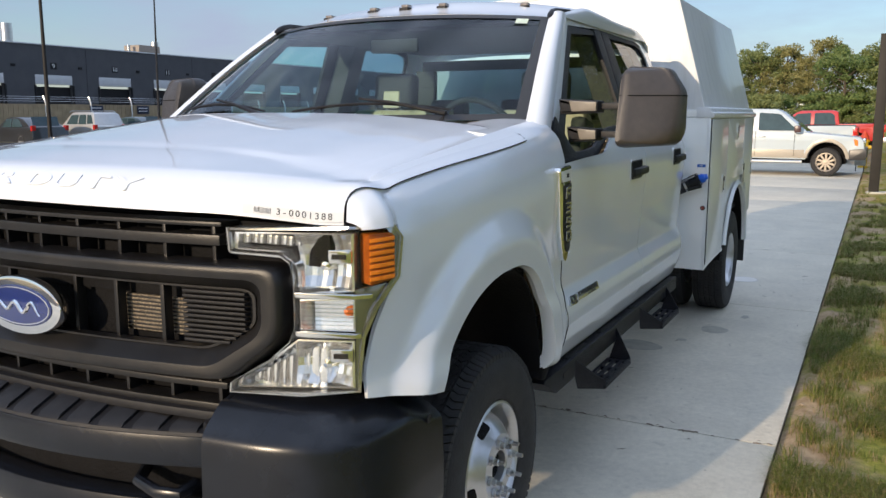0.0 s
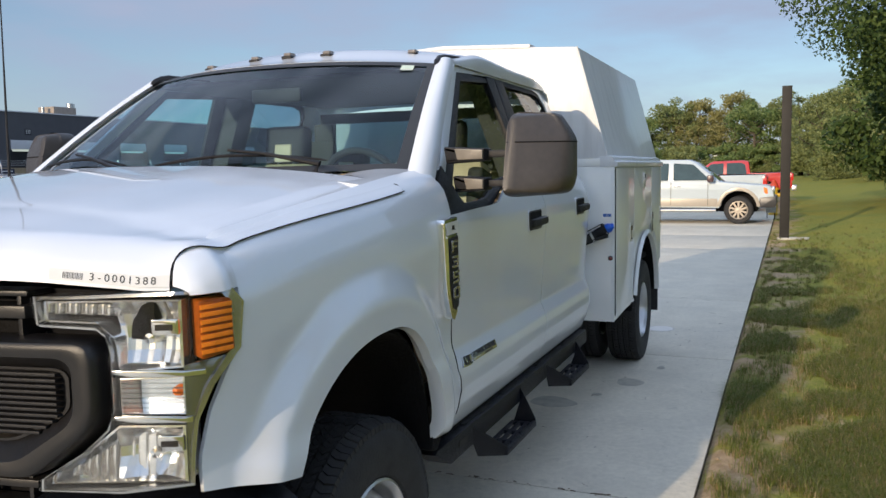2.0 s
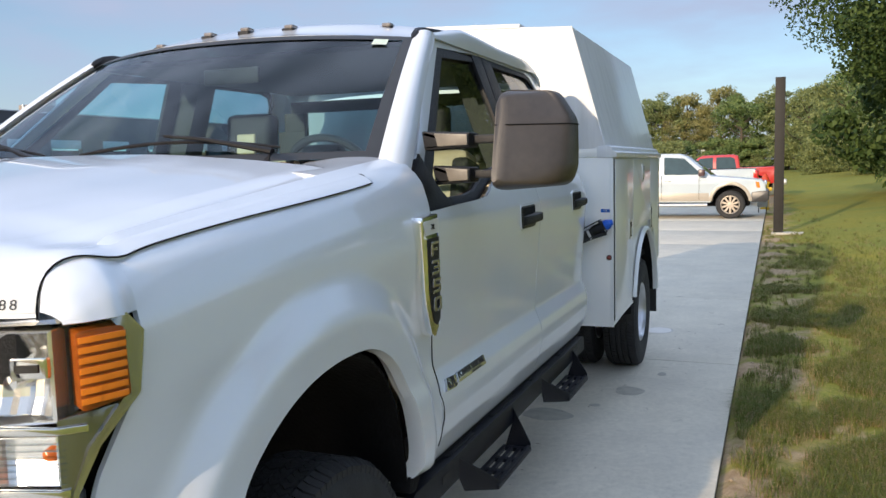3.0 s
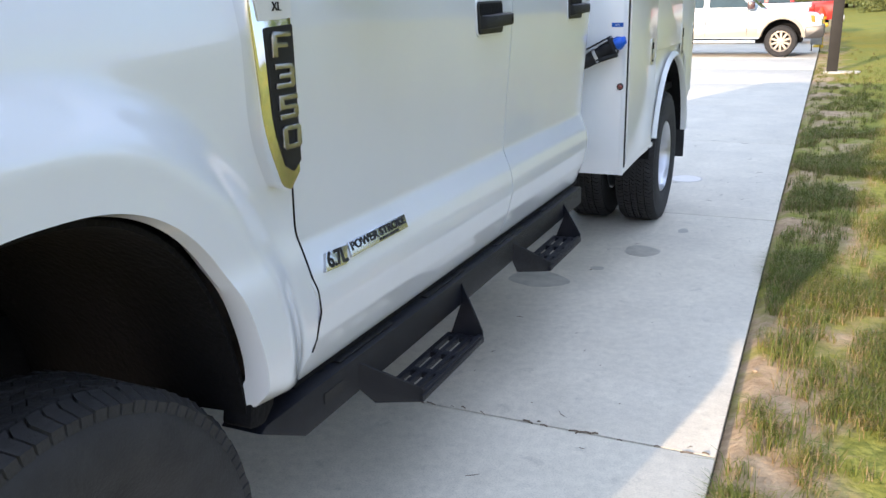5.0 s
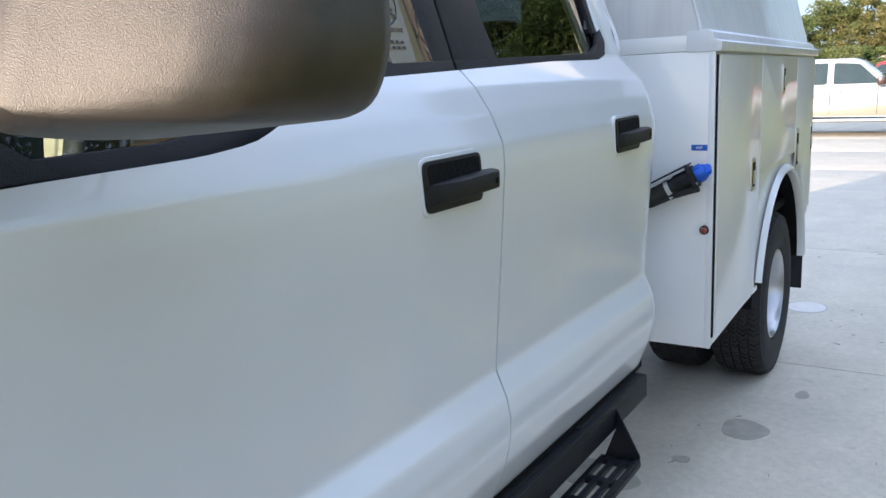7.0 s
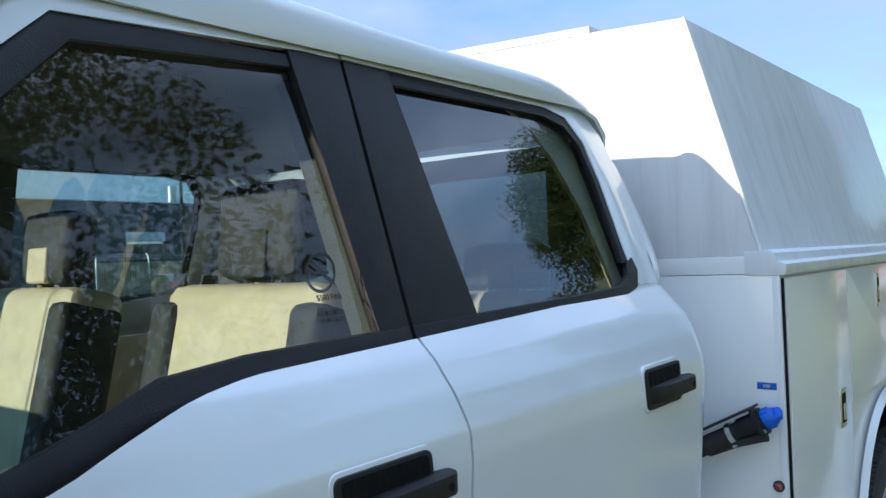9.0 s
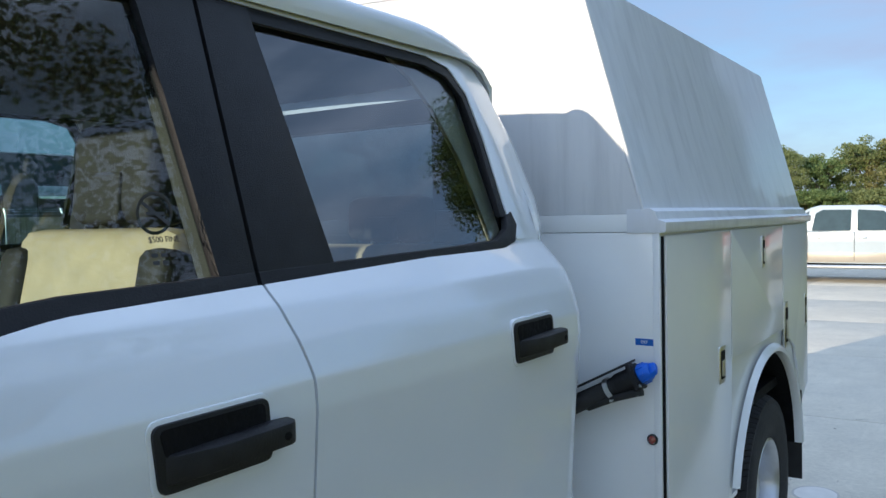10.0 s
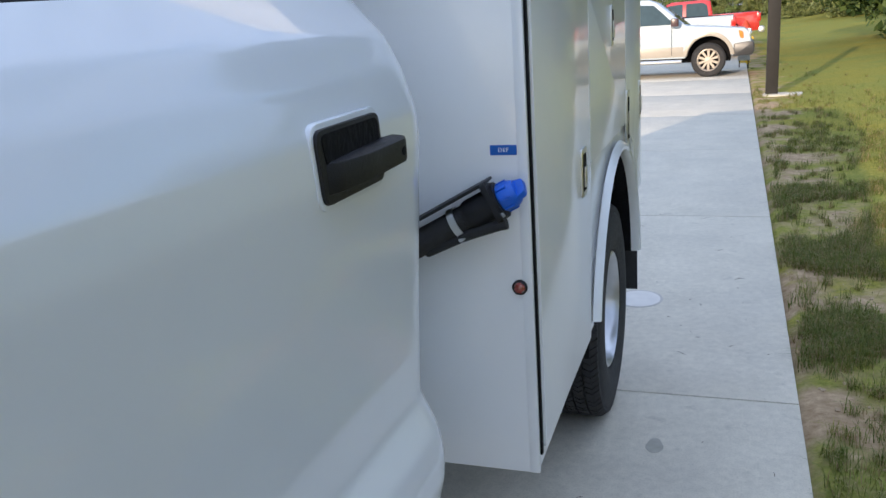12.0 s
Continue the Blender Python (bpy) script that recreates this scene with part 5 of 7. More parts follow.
# front bumper: painted black steel, raised ends, ribbed step pad in the middle
def bumper_end():
    plan = [(-0.405, -0.992), (-0.22, -0.972), (-0.090, -0.925), (-0.025, -0.835), (-0.006, -0.70), (-0.004, -0.47)]
    prof = [(0.010, 0.47), (-0.004, 0.50), (-0.004, 0.60), (0.0, 0.74), (0.003, 0.778), (0.010, 0.790), (0.035, 0.812), (0.085, 0.848), (0.17, 0.860)]
    fine = [outline_point(plan, k / 40) for k in range(41)]
    for _ in range(14):
        fine = [fine[0]] + [((a[0] + 2 * b[0] + c[0]) / 4, (a[1] + 2 * b[1] + c[1]) / 4) for a, b, c in zip(fine, fine[1:], fine[2:])] + [fine[-1]]
    sides = [outline_point(prof, k / 60) for k in range(61)]
    for _ in range(2):
        sides = [sides[0]] + [((a[0] + 2 * b[0] + c[0]) / 4, (a[1] + 2 * b[1] + c[1]) / 4) for a, b, c in zip(sides, sides[1:], sides[2:])] + [sides[-1]]

    def f(u, v):
        i = min(int(u * 40), 40)
        x, y = fine[i]
        a, b = fine[max(0, i - 1)], fine[min(40, i + 1)]
        d = Vector((b[0] - a[0], b[1] - a[1])).normalized()
        nrm = Vector((-d.y, d.x))
        off, z = sides[min(60, round(v * 60))]
        z -= 0.055 * smoothstep(0.75, 1.0, u) * smoothstep(0.6, 0.86, z)
        return x + nrm.x * off, y + nrm.y * off, z
    return f


def bowed(bm):
    """The bumper's middle bows back towards its ends."""
    for v in bm.verts:
        v.co.y += 0.33 * (v.co.x - CX) ** 2
    return bm


bumper = part("front_bumper", bowed(long_box(2 * CX + 0.44, -0.44, -1.05, -0.96, 0.662, 0.752, 18, 0.018)), GLOSSY, truck, "black painted steel front bumper")
be = sheet("bumper_end", bumper_end(), 40, 60, GLOSSY, bumper, thick=0.006, flip=False, angle=60)
mirrored(be, bumper)
part("lower_bar", bowed(long_box(2 * CX + 0.34, -0.34, -1.03, -0.95, 0.46, 0.562, 16, 0.025)), GLOSSY, bumper)
part("bumper_opening", bowed(long_box(2 * CX + 0.34, -0.34, -0.93, -0.91, 0.50, 0.70, 10, 0.0)), LINER, bumper)
XP = list(np.linspace(2 * CX + 0.50, -0.50, 14))
pad = part("step_pad", bowed(cut_x(prism([(-1.046, 0.742), (-1.040, 0.757), (-0.945, 0.797), (-0.90, 0.802), (-0.90, 0.70)], "x", 2 * CX + 0.44, -0.44, 0.004), XP)), BLACK, bumper, "ribbed black plastic step pad")
for k in range(12):
    x = -0.52 - 0.100 * k
    part("rib", bowed(prism([(-1.040, 0.7575), (-1.030, 0.770), (-0.945, 0.806), (-0.945, 0.796)], "x", x - 0.036, x + 0.036, 0.002)), BLACK, pad)
part("filler_panel", bent(long_box(2 * CX + 0.22, -0.22, -0.01, 0.06, 0.790, 0.815, 14, 0.006)), BLACK, bumper)
for s in (0, 1):
    bm = prism(rounded([(-0.452, -0.935), (-0.400, -0.965), (-0.390, -0.80), (-0.452, -0.80)], 0.010), "z", 0.62, 0.800, 0.008)
    bmesh.ops.transform(bm, matrix=Matrix(((-1, 0, 0, 2 * CX), (0, 1, 0, 0), (0, 0, 1, 0), (0, 0, 0, 1))) if s else Matrix.Identity(4), verts=bm.verts[:])
    part("pad_corner", bm, BLACK, bumper)
for x in (-0.60, 2 * CX + 0.60):
    part("tow_hook", tube([(x - 0.10, -0.90, 0.610), (x - 0.06, -0.965, 0.605), (x + 0.03, -0.985, 0.600), (x + 0.08, -0.965, 0.597), (x + 0.08, -0.90, 0.600)], 0.017, None, 10), GLOSSY, bumper, "black tow hook")
for k, (x, y, z) in enumerate(((-0.004, -0.55, 0.755), (-0.006, -0.63, 0.60))):
    part("sensor", lathe([(0.0, 0.0), (0.003, 0.010), (0.0, 0.013)], (x, y, z), "x", 16), BLACK, bumper)


# ---- wheels ----
def build_wheel(xo, y, name_label, dish):
    """One road wheel whose outer side lies at xo: treaded tyre, steel rim, hub, lugs. dish: 1 bulges out, -1 sinks in."""
    R, W = 0.402, 0.250
    c = (xo, y, R - 0.006)
    prof = [(-0.035, 0.212), (-0.012, 0.230), (-0.004, 0.262), (-0.0025, 0.270), (0.0, 0.280), (0.001, 0.315), (-0.003, 0.343), (-0.008, 0.361), (-0.022, 0.381), (-0.036, 0.388), (-W / 2, 0.391), (-W + 0.036, 0.388), (-W + 0.022, 0.381), (-W + 0.008, 0.358), (-W, 0.318), (-W + 0.012, 0.23), (-W + 0.035, 0.212)]
    w = part("wheel", lathe(prof, c, "x", 72), RUBBER, truck, name_label)
    # five ribs of wavy-edged blocks, cut by narrow slots, the outer ones wrapping over the shoulder
    bm = bmesh.new()
    rows = ((-0.012, -0.058, 0.0, 92), (-0.066, -0.102, 0.4, 104), (-0.109, -0.141, 0.2, 104), (-0.148, -0.184, 0.7, 104), (-0.192, -0.238, 0.35, 92))
    for a0, a1, ph, n in rows:
        shoulder = a0 > -0.03 or a1 < -0.22
        for k in range(n):
            t0, t1 = (k + ph) / n * 2 * math.pi, (k + ph + 0.82) / n * 2 * math.pi
            sk = 0.030 if shoulder else 0.038
            r0, r1 = 0.384, 0.4035 + 0.0012 * ((k * 7) % 3 - 1)
            q = []
            for a, t in ((a0, t0), ((a0 + a1) / 2, t0 + sk), (a1, t0), (a1, t1), ((a0 + a1) / 2, t1 + sk), (a0, t1)):
                drop = 0.017 if shoulder and (a > -0.03 or a < -0.22) else 0.0
                q.append([bm.verts.new((c[0] + a, c[1] + r * math.cos(t), c[2] + r * math.sin(t))) for r in (r0 - drop, r1 - drop)])
            bm.faces.new([q[i][1] for i in range(6)])
            for i in range(6):
                bm.faces.new((q[i][0], q[(i + 1) % 6][0], q[(i + 1) % 6][1], q[i][1]))
    tr = part("tread", bm, RUBBER, w, "blocky all-terrain tread", angle=20)
    part("rim", lathe([(-0.030, 0.216), (-0.018, 0.220), (-0.014, 0.212), (-0.022, 0.203), (-0.045, 0.194), (-0.10, 0.187), (-0.14, 0.182), (-0.15, 0.12)], c, "x", 56), ALU, w, "silver steel rim")
    if dish > 0:
        face = [(-0.095, 0.189), (-0.075, 0.180), (-0.045, 0.165), (-0.020, 0.143), (-0.004, 0.122), (0.004, 0.112), (0.006, 0.062), (0.002, 0.056), (-0.06, 0.056)]
        hx = 0.006
    else:
        face = [(-0.115, 0.186), (-0.140, 0.176), (-0.160, 0.150), (-0.166, 0.115), (-0.166, 0.075), (-0.11, 0.070), (-0.07, 0.062), (-0.06, 0.045), (-0.06, 0.0)]
        hx = -0.164
    part("wheel_disc", lathe(face, c, "x", 56), ALU, w, "silver dished wheel centre")
    for k in range(8):
        t = (k + 0.5) * math.pi / 4
        if dish > 0:
            m = Matrix.Translation(c) @ pose(0, 0, 0, math.degrees(t)) @ Matrix.Translation((-0.041, 0.158, 0)) @ pose(0, 0, 0, 0, 0, 41)
            if k % 2 == 0:
                # dark block standing on the disc paints the hole's shade
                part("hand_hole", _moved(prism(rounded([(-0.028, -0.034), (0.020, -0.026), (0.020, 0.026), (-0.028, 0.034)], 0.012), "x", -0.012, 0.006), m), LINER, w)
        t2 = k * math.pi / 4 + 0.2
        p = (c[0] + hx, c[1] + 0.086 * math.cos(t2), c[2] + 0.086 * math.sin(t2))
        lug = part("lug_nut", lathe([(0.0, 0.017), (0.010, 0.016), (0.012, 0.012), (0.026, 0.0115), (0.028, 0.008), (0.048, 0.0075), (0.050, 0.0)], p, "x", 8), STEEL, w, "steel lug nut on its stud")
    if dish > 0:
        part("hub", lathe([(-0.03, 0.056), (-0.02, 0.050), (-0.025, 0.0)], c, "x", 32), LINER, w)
    return w


def _moved(bm, m):
    bmesh.ops.transform(bm, matrix=m, verts=bm.verts[:])
    return bm


for xo, y, lab, dish in ((-0.034, -0.008, "front wheel with black all-terrain tyre", 1), (0.030, 4.55, "outer rear dual wheel with black tyre", -1), (-0.285, 4.55, "inner rear dual wheel with black tyre", -1)):
    w = build_wheel(xo, y, lab, dish)
    both(w)
part("front_axle", tube([(-0.25, 0.0, 0.38), (CX, 0.02, 0.36), (2 * CX + 0.25, 0.0, 0.38)], 0.05, None, 12), LINER, truck)
part("rear_axle", tube([(-0.30, 4.55, 0.41), (2 * CX + 0.30, 4.55, 0.41)], 0.06, None, 12), LINER, truck)
for s in (0, 1):
    x = -0.62 if not s else 2 * CX + 0.62
    part("frame_rail", box_at(x - 0.04, x + 0.04, -0.85, 5.5, 0.56, 0.76, 0.008), LINER, truck)
    part("leaf_link", tube([(x + 0.05, 0.05, 0.42), (x + 0.05, 0.75, 0.60)], 0.028, None, 8), LINER, truck)
part("undercarriage", box_at(2 * CX + 0.75, -0.75, -0.5, 2.9, 0.60, 0.85, 0.02), LINER, truck)


# ---- running board with hoop steps ----
def build_board():
    bm = prism([(0.40, 0.562), (0.42, 0.572), (2.70, 0.575), (2.71, 0.57), (2.71, 0.50), (0.56, 0.484), (0.545, 0.484)], "x", -0.125, -0.028, 0.004)
    b = part("running_board", bm, STEPMAT, truck, "black powder-coated running board")
    for y in (0.72, 1.18, 1.72, 2.22):
        part("grip_pad", box_at(-0.112, -0.045, y, y + 0.26, 0.5735, 0.5775, 0.001), BLACK, b, "textured grip pad")
    part("maker_plate", prism(rounded([(0.62, 0.520), (0.70, 0.520), (0.70, 0.545), (0.62, 0.545)], 0.004), "x", -0.030, -0.026), BLACK, b)
    for y0, dz in ((0.93, 0.0), (1.99, 0.018)):
        z0 = 0.398 + dz
        hoop = part("hoop_step", prism(rounded([(y0 + 0.012, z0), (y0 + 0.395, z0), (y0 + 0.395, z0 + 0.028), (y0 + 0.012, z0 + 0.028)], 0.003), "x", 0.045, 0.057, 0.002), STEPMAT, b, "black hoop step with slotted tread")
        # end plates that run from the board down and out to the tread
        for ya, yb in ((y0 - 0.165, y0), (y0 + 0.455, y0 + 0.405)):
            bm = bmesh.new()
            t = 0.007 if yb > ya else -0.007
            top = [(-0.030, ya, 0.560 + 0 * dz), (-0.030, ya, 0.495)]
            low = [(0.057, yb, z0 + 0.034), (0.057, yb, z0), (-0.052, yb - 0.05 if yb > ya else yb + 0.012, z0)]
            pts = [top[0], low[0], low[1], low[2], top[1]]
            a = [bm.verts.new(p) for p in pts]
            c = [bm.verts.new((p[0], p[1] + t, p[2])) for p in pts]
            bm.faces.new(a)
            bm.faces.new(c[::-1])
            for i in range(5):
                bm.faces.new((a[i], a[(i + 1) % 5], c[(i + 1) % 5], c[i]))
            part("end_plate", bm, STEPMAT, hoop)
        # slotted tread: three rows of three long slots with raised lips
        for k in range(4):
            x = -0.054 + 0.0335 * k
            part("tread_bar", box_at(x, x + 0.0145, y0 - 0.01, y0 + 0.40, z0 + 0.004, z0 + 0.020, 0.002), STEPMAT, hoop)
        for k in range(4):
            y = y0 - 0.006 + 0.1265 * k
            part("tread_cross", box_at(-0.050, 0.050, y, y + 0.026, z0 + 0.002, z0 + 0.0185, 0.002), STEPMAT, hoop)
    for y in (0.95, 1.6, 2.3):
        part("bracket", box_at(-0.30, -0.10, y, y + 0.06, 0.53, 0.57, 0.004), STEPMAT, b)
    return b


board = build_board()
rb = mirrored(board)
for c in board.children:
    m2 = mirrored(c, rb)
    for g in c.children:
        mirrored(g, m2)


# ---- mirrors ----
def build_mirror():
    """A tow mirror: tall two-piece head on two telescoping arms."""
    out = rounded([(x - 0.020, z) for x, z in ((0.140, 1.437), (0.352, 1.452), (0.376, 1.50), (0.376, 1.655), (0.318, 1.745), (0.160, 1.755), (0.136, 1.72))], [0.025, 0.035, 0.03, 0.022, 0.022, 0.022, 0.02], 5)
    bm = bmesh.new()
    n = len(out)
    cx, cz = 0.235, 1.60
    MY = 0.80
    rings = []
    for dy, k, kz in ((0.100, 0.95, 0.95), (0.095, 0.985, 0.985), (0.08, 1, 1), (0.04, 0.995, 1), (0.015, 0.975, 0.997), (0.000, 0.945, 0.99), (-0.012, 0.90, 0.98), (-0.022, 0.83, 0.97), (-0.040, 0.66, 0.955), (-0.058, 0.48, 0.94), (-0.075, 0.30, 0.92), (-0.090, 0.14, 0.89), (-0.100, 0.04, 0.82)):
        tilt_back = 0.24 * smoothstep(0.02, -0.03, dy)
        rings.append([bm.verts.new((0.150 + (p[0] - 0.150) * (k if p[0] > 0.15 else 0.4 + 0.6 * k), MY + dy + tilt_back * (p[1] - 1.60), cz + (p[1] - cz) * kz)) for p in out])
    for a, b in zip(rings, rings[1:]):
        for i in range(n):
            bm.faces.new((a[i], a[(i + 1) % n], b[(i + 1) % n], b[i]))
    bm.faces.new(rings[0][::-1])
    bm.faces.new(rings[-1])
    head = part("mirror", bm, MIRRORCAP, truck, "large black tow mirror on twin arms", angle=50)
    # parting line of the two shells
    pts = [Vector((0.135, MY - 0.088, 1.640))] + [Vector((0.150 + 0.2065 * k, MY + dy + 0.0096 * smoothstep(0.02, -0.03, dy), 1.640)) for dy, k in ((-0.090, 0.14), (-0.075, 0.30), (-0.058, 0.48), (-0.040, 0.66), (-0.022, 0.83), (-0.012, 0.90), (0.0, 0.945), (0.015, 0.975), (0.04, 0.995), (0.08, 1.0))]
    part("parting_line", tube(pts, 0.0022, None, 6), LINER, head)
    part("mirror_glass", prism([(cx + (p[0] - cx) * 0.9, cz + (p[1] - cz) * 0.92) for p in out], "y", MY + 0.099, MY + 0.104), CHROME, head)
    for z, x0, y0 in ((1.600, -0.075, 0.72), (1.492, -0.040, 0.71)):
        a = part("mirror_arm", prism(rounded([(x0 - 0.02, z - 0.032), (0.058, z - 0.024), (0.058, z + 0.022), (x0 - 0.03, z + 0.030)], 0.006), "y", 0.70, 0.79, 0.012), BLACK, head, "black mirror arm with satin cover")
        part("arm_cover", prism(rounded([(x0 + 0.03, z - 0.020), (0.053, z - 0.017), (0.053, z + 0.016), (x0 + 0.018, z + 0.022)], 0.004), "y", 0.690, 0.703, 0.003), ARM_SHEEN, a)
        part("arm_tube", box_at(0.05, 0.16, 0.735, 0.785, z - 0.012, z + 0.014, 0.006), BLACK, a)
    return head


mir = build_mirror()
m2 = mirrored(mir)
m2.location.x = 0.15                          # the far side's arms are pushed in
for c in mir.children:
    q = mirrored(c, m2)
    for g in c.children:
        mirrored(g, q)
part("radio_antenna", tube([(-1.735, 0.20, 1.50), (-1.735, 0.20, 1.545), (-1.742, 0.215, 2.05), (-1.750, 0.23, 2.55)], [0.012, 0.006, 0.003, 0.002], None, 8), BLACK, truck, "thin black whip antenna")

# ---- cab interior ----


def cushion(bm, x0, x1, y0, y1, z0, z1, r, lean=0.0):
    box(bm, x0, x1, y0, y1, z0, z1, r, Matrix.Translation((0, y0, z0)) @ pose(0, 0, 0, -lean) @ Matrix.Translation((0, -y0, -z0)), 4)


def seat(x, y, w, z=1.0, head=0.21, dark=True):
    s = part("seat", _cushion(x - w / 2, x + w / 2, y - 0.50, y, z - 0.16, z, 0.05, 0), TAN, truck, "tan vinyl seat with a headrest")
    part("seat_back", _cushion(x - w / 2, x + w / 2, y - 0.03, y + 0.14, z - 0.04, z + 0.62, 0.06, 13), TAN, s)
    hr = part("headrest", _cushion(x - 0.135, x + 0.135, y + 0.150, y + 0.260, z + 0.60, z + 0.60 + head, 0.05, 6), DASH, s)
    part("headrest_panel" if x < CX else "headrest_seam", _cushion(x - 0.055, x + 0.055, y + 0.143, y + 0.170, z + 0.605, z + 0.61 + head * 0.45, 0.012, 6), TAN if x < CX else DASH, hr)
    for d in (-1, 1):
        part("side_bolster", _cushion(x + d * (w / 2 - 0.03) - 0.045, x + d * (w / 2 - 0.03) + 0.045, y - 0.05, y + 0.13, z - 0.03, z + 0.58, 0.04, 13), DASH if dark else TAN, s)
    for d in (-0.05, 0.05):
        part("headrest_post", tube([(x + d, y + 0.17, z + 0.55), (x + d, y + 0.20, z + 0.66)], 0.007, None, 6), STEEL, s)


def _cushion(*a):
    bm = bmesh.new()
    cushion(bm, *a)
    return bm


for x in (-0.60, 2 * CX + 0.60):
    seat(x, 1.66, 0.52)
for x in (-0.55, CX, 2 * CX + 0.55):
    seat(x, 2.46, 0.53, 0.94, 0.13, False)
part("dashboard", prism([(0.30, 1.50), (0.55, 1.525), (0.80, 1.52), (0.90, 1.46), (0.88, 1.25), (0.60, 1.0), (0.30, 1.0)], "x", 2 * CX + 0.14, -0.14, 0.015), DASH, truck, "dark plastic dashboard")
bm = bmesh.new()
R = 0.185
wheel_c = Vector((-0.60, 1.02, 1.47))
tilt = pose(0, 0, 0, -62)
tube([wheel_c + tilt @ Vector((R * math.cos(a), R * math.sin(a), 0)) for a in np.linspace(0, 2 * math.pi, 32, endpoint=False)], 0.015, bm, 8, closed=True)
st_w = part("steering_wheel", bm, DASH, truck, "dark steering wheel")
part("steering_hub", tube([wheel_c + tilt @ Vector((-R, 0, 0)), wheel_c, wheel_c + tilt @ Vector((R, 0, 0))], [0.014, 0.05, 0.014], None, 8), DASH, st_w)
part("rear_view_mirror", box_at(CX - 0.13, CX + 0.13, 1.06, 1.085, 1.86, 1.925, 0.01), BLACK, truck)
part("cab_floor", box_at(2 * CX + 0.10, -0.10, 0.5, 2.86, 0.62, 0.70, 0), DASH, truck)
part("headliner", box_at(2 * CX + 0.34, -0.34, 1.15, 2.72, 1.965, 1.985, 0.004), LINING, truck)
# back wall of the cab with its window
bw = [("back_wall", 2 * CX + 0.10, -0.10, 0.62, 1.50), ("back_wall", 2 * CX + 0.17, 2 * CX + 0.42, 1.50, 1.62), ("back_wall", -0.42, -0.17, 1.50, 1.62), ("back_wall", 2 * CX + 0.235, 2 * CX + 0.42, 1.62, 1.75), ("back_wall", -0.42, -0.235, 1.62, 1.75), ("back_wall", 2 * CX + 0.28, 2 * CX + 0.42, 1.75, 1.86), ("back_wall", -0.42, -0.28, 1.75, 1.86), ("back_wall", 2 * CX + 0.33, -0.33, 1.86, 1.925)]
for nm, xa, xb, za, zb in bw:
    part(nm, box_at(xa, xb, 2.68, 2.73, za, zb, 0.004), LINING if za > 1.4 else PAINT, truck)
rwin = part("rear_window", grid(lambda u, v: (-0.42 + (2 * CX + 0.84) * u, 2.706, 1.50 + 0.36 * v), 4, 4), glass_mat("privacy_glass", (0.42, 0.48, 0.48), 1.5), truck, "dark rear cab window", recalc=False)
if rwin.data.polygons[0].normal.y > 0:
    rwin.data.flip_normals()
for pts, off, material, nm in (
        ([(2.34, 1.985), (2.60, 1.985), (2.60, 1.54), (2.545, 1.54), (2.535, 1.62), (2.515, 1.74), (2.47, 1.86), (2.42, 1.93)], -0.035, TRIM_LIT, "pillar_trim"),
        ([(1.745, 1.40), (1.885, 1.40), (1.86, 1.96), (1.735, 1.96)], -0.125, LINING, "pillar_trim"),
        ([(2.60, 1.42), (2.80, 1.42), (2.76, 1.60), (2.62, 1.60)], -0.060, LINING, "pillar_trim")):
    q = strip(pts, off, 0.115 if off < -0.1 else 0.012, material, nm)
    if material is not TRIM_LIT:
        both(q)
both(part("door_trim", box_at(-0.20, -0.165, 0.60, 2.70, 0.75, 1.40, 0.01), TAN, truck, "tan inner door panel"))
for cy, cz in ((1.595, 1.615),):
    st2 = part("no_smoking_sign", lathe([(0.0, 0.031), (0.0006, 0.029), (0.0, 0.026)], (glass_x(cz) + 0.0015, cy, cz), "x", 40), BLACKINK, fg, "round no-smoking window decal")
    fm = Matrix.Translation((glass_x(cz) + 0.002, cy, cz)) @ Matrix(((0, 0, 1, 0), (1, 0, 0, 0), (0, 1, 0, 0), (0, 0, 0, 1))) @ pose(0, 0, 0, -19)
    part("bar", _moved(box_at(-0.0265, 0.0265, -0.003, 0.003, 0, 0.0008, 0), fm @ pose(0, 0, 0, 0, 0, -42)), BLACKINK, st2)
    part("cigarette", _moved(box_at(-0.016, 0.016, -0.003, 0.002, 0, 0.0006, 0), fm), BLACKINK, st2)
    lettering("lettering", "$500 FINE", 0.0125, fm @ pose(0.004, -0.040, 0.0), BLACKINK, fg, 0.0003, width=0.052)
    for k in range(6):
        part("small_print_bar", _moved(box_at(-0.024 + 0.016 * (k % 3), -0.013 + 0.016 * (k % 3), -0.066 - 0.011 * (k // 3), -0.060 - 0.011 * (k // 3), 0, 0.0005, 0), fm), BLACKINK, fg)


# ---- service body ----
BX, BY, BR, BZ0, BZ1 = 0.072, 3.06, 5.22, 0.562, 1.548
AC = (4.38, 0.47)                           # middle of the rear wheel opening


def body_arch(r, n=28, a0=0, a1=180):
    return [(AC[0] - r * 0.92 * math.cos(radians(a)), AC[1] + r * 0.86 * math.sin(radians(a))) for a in np.linspace(a0, a1, n)]


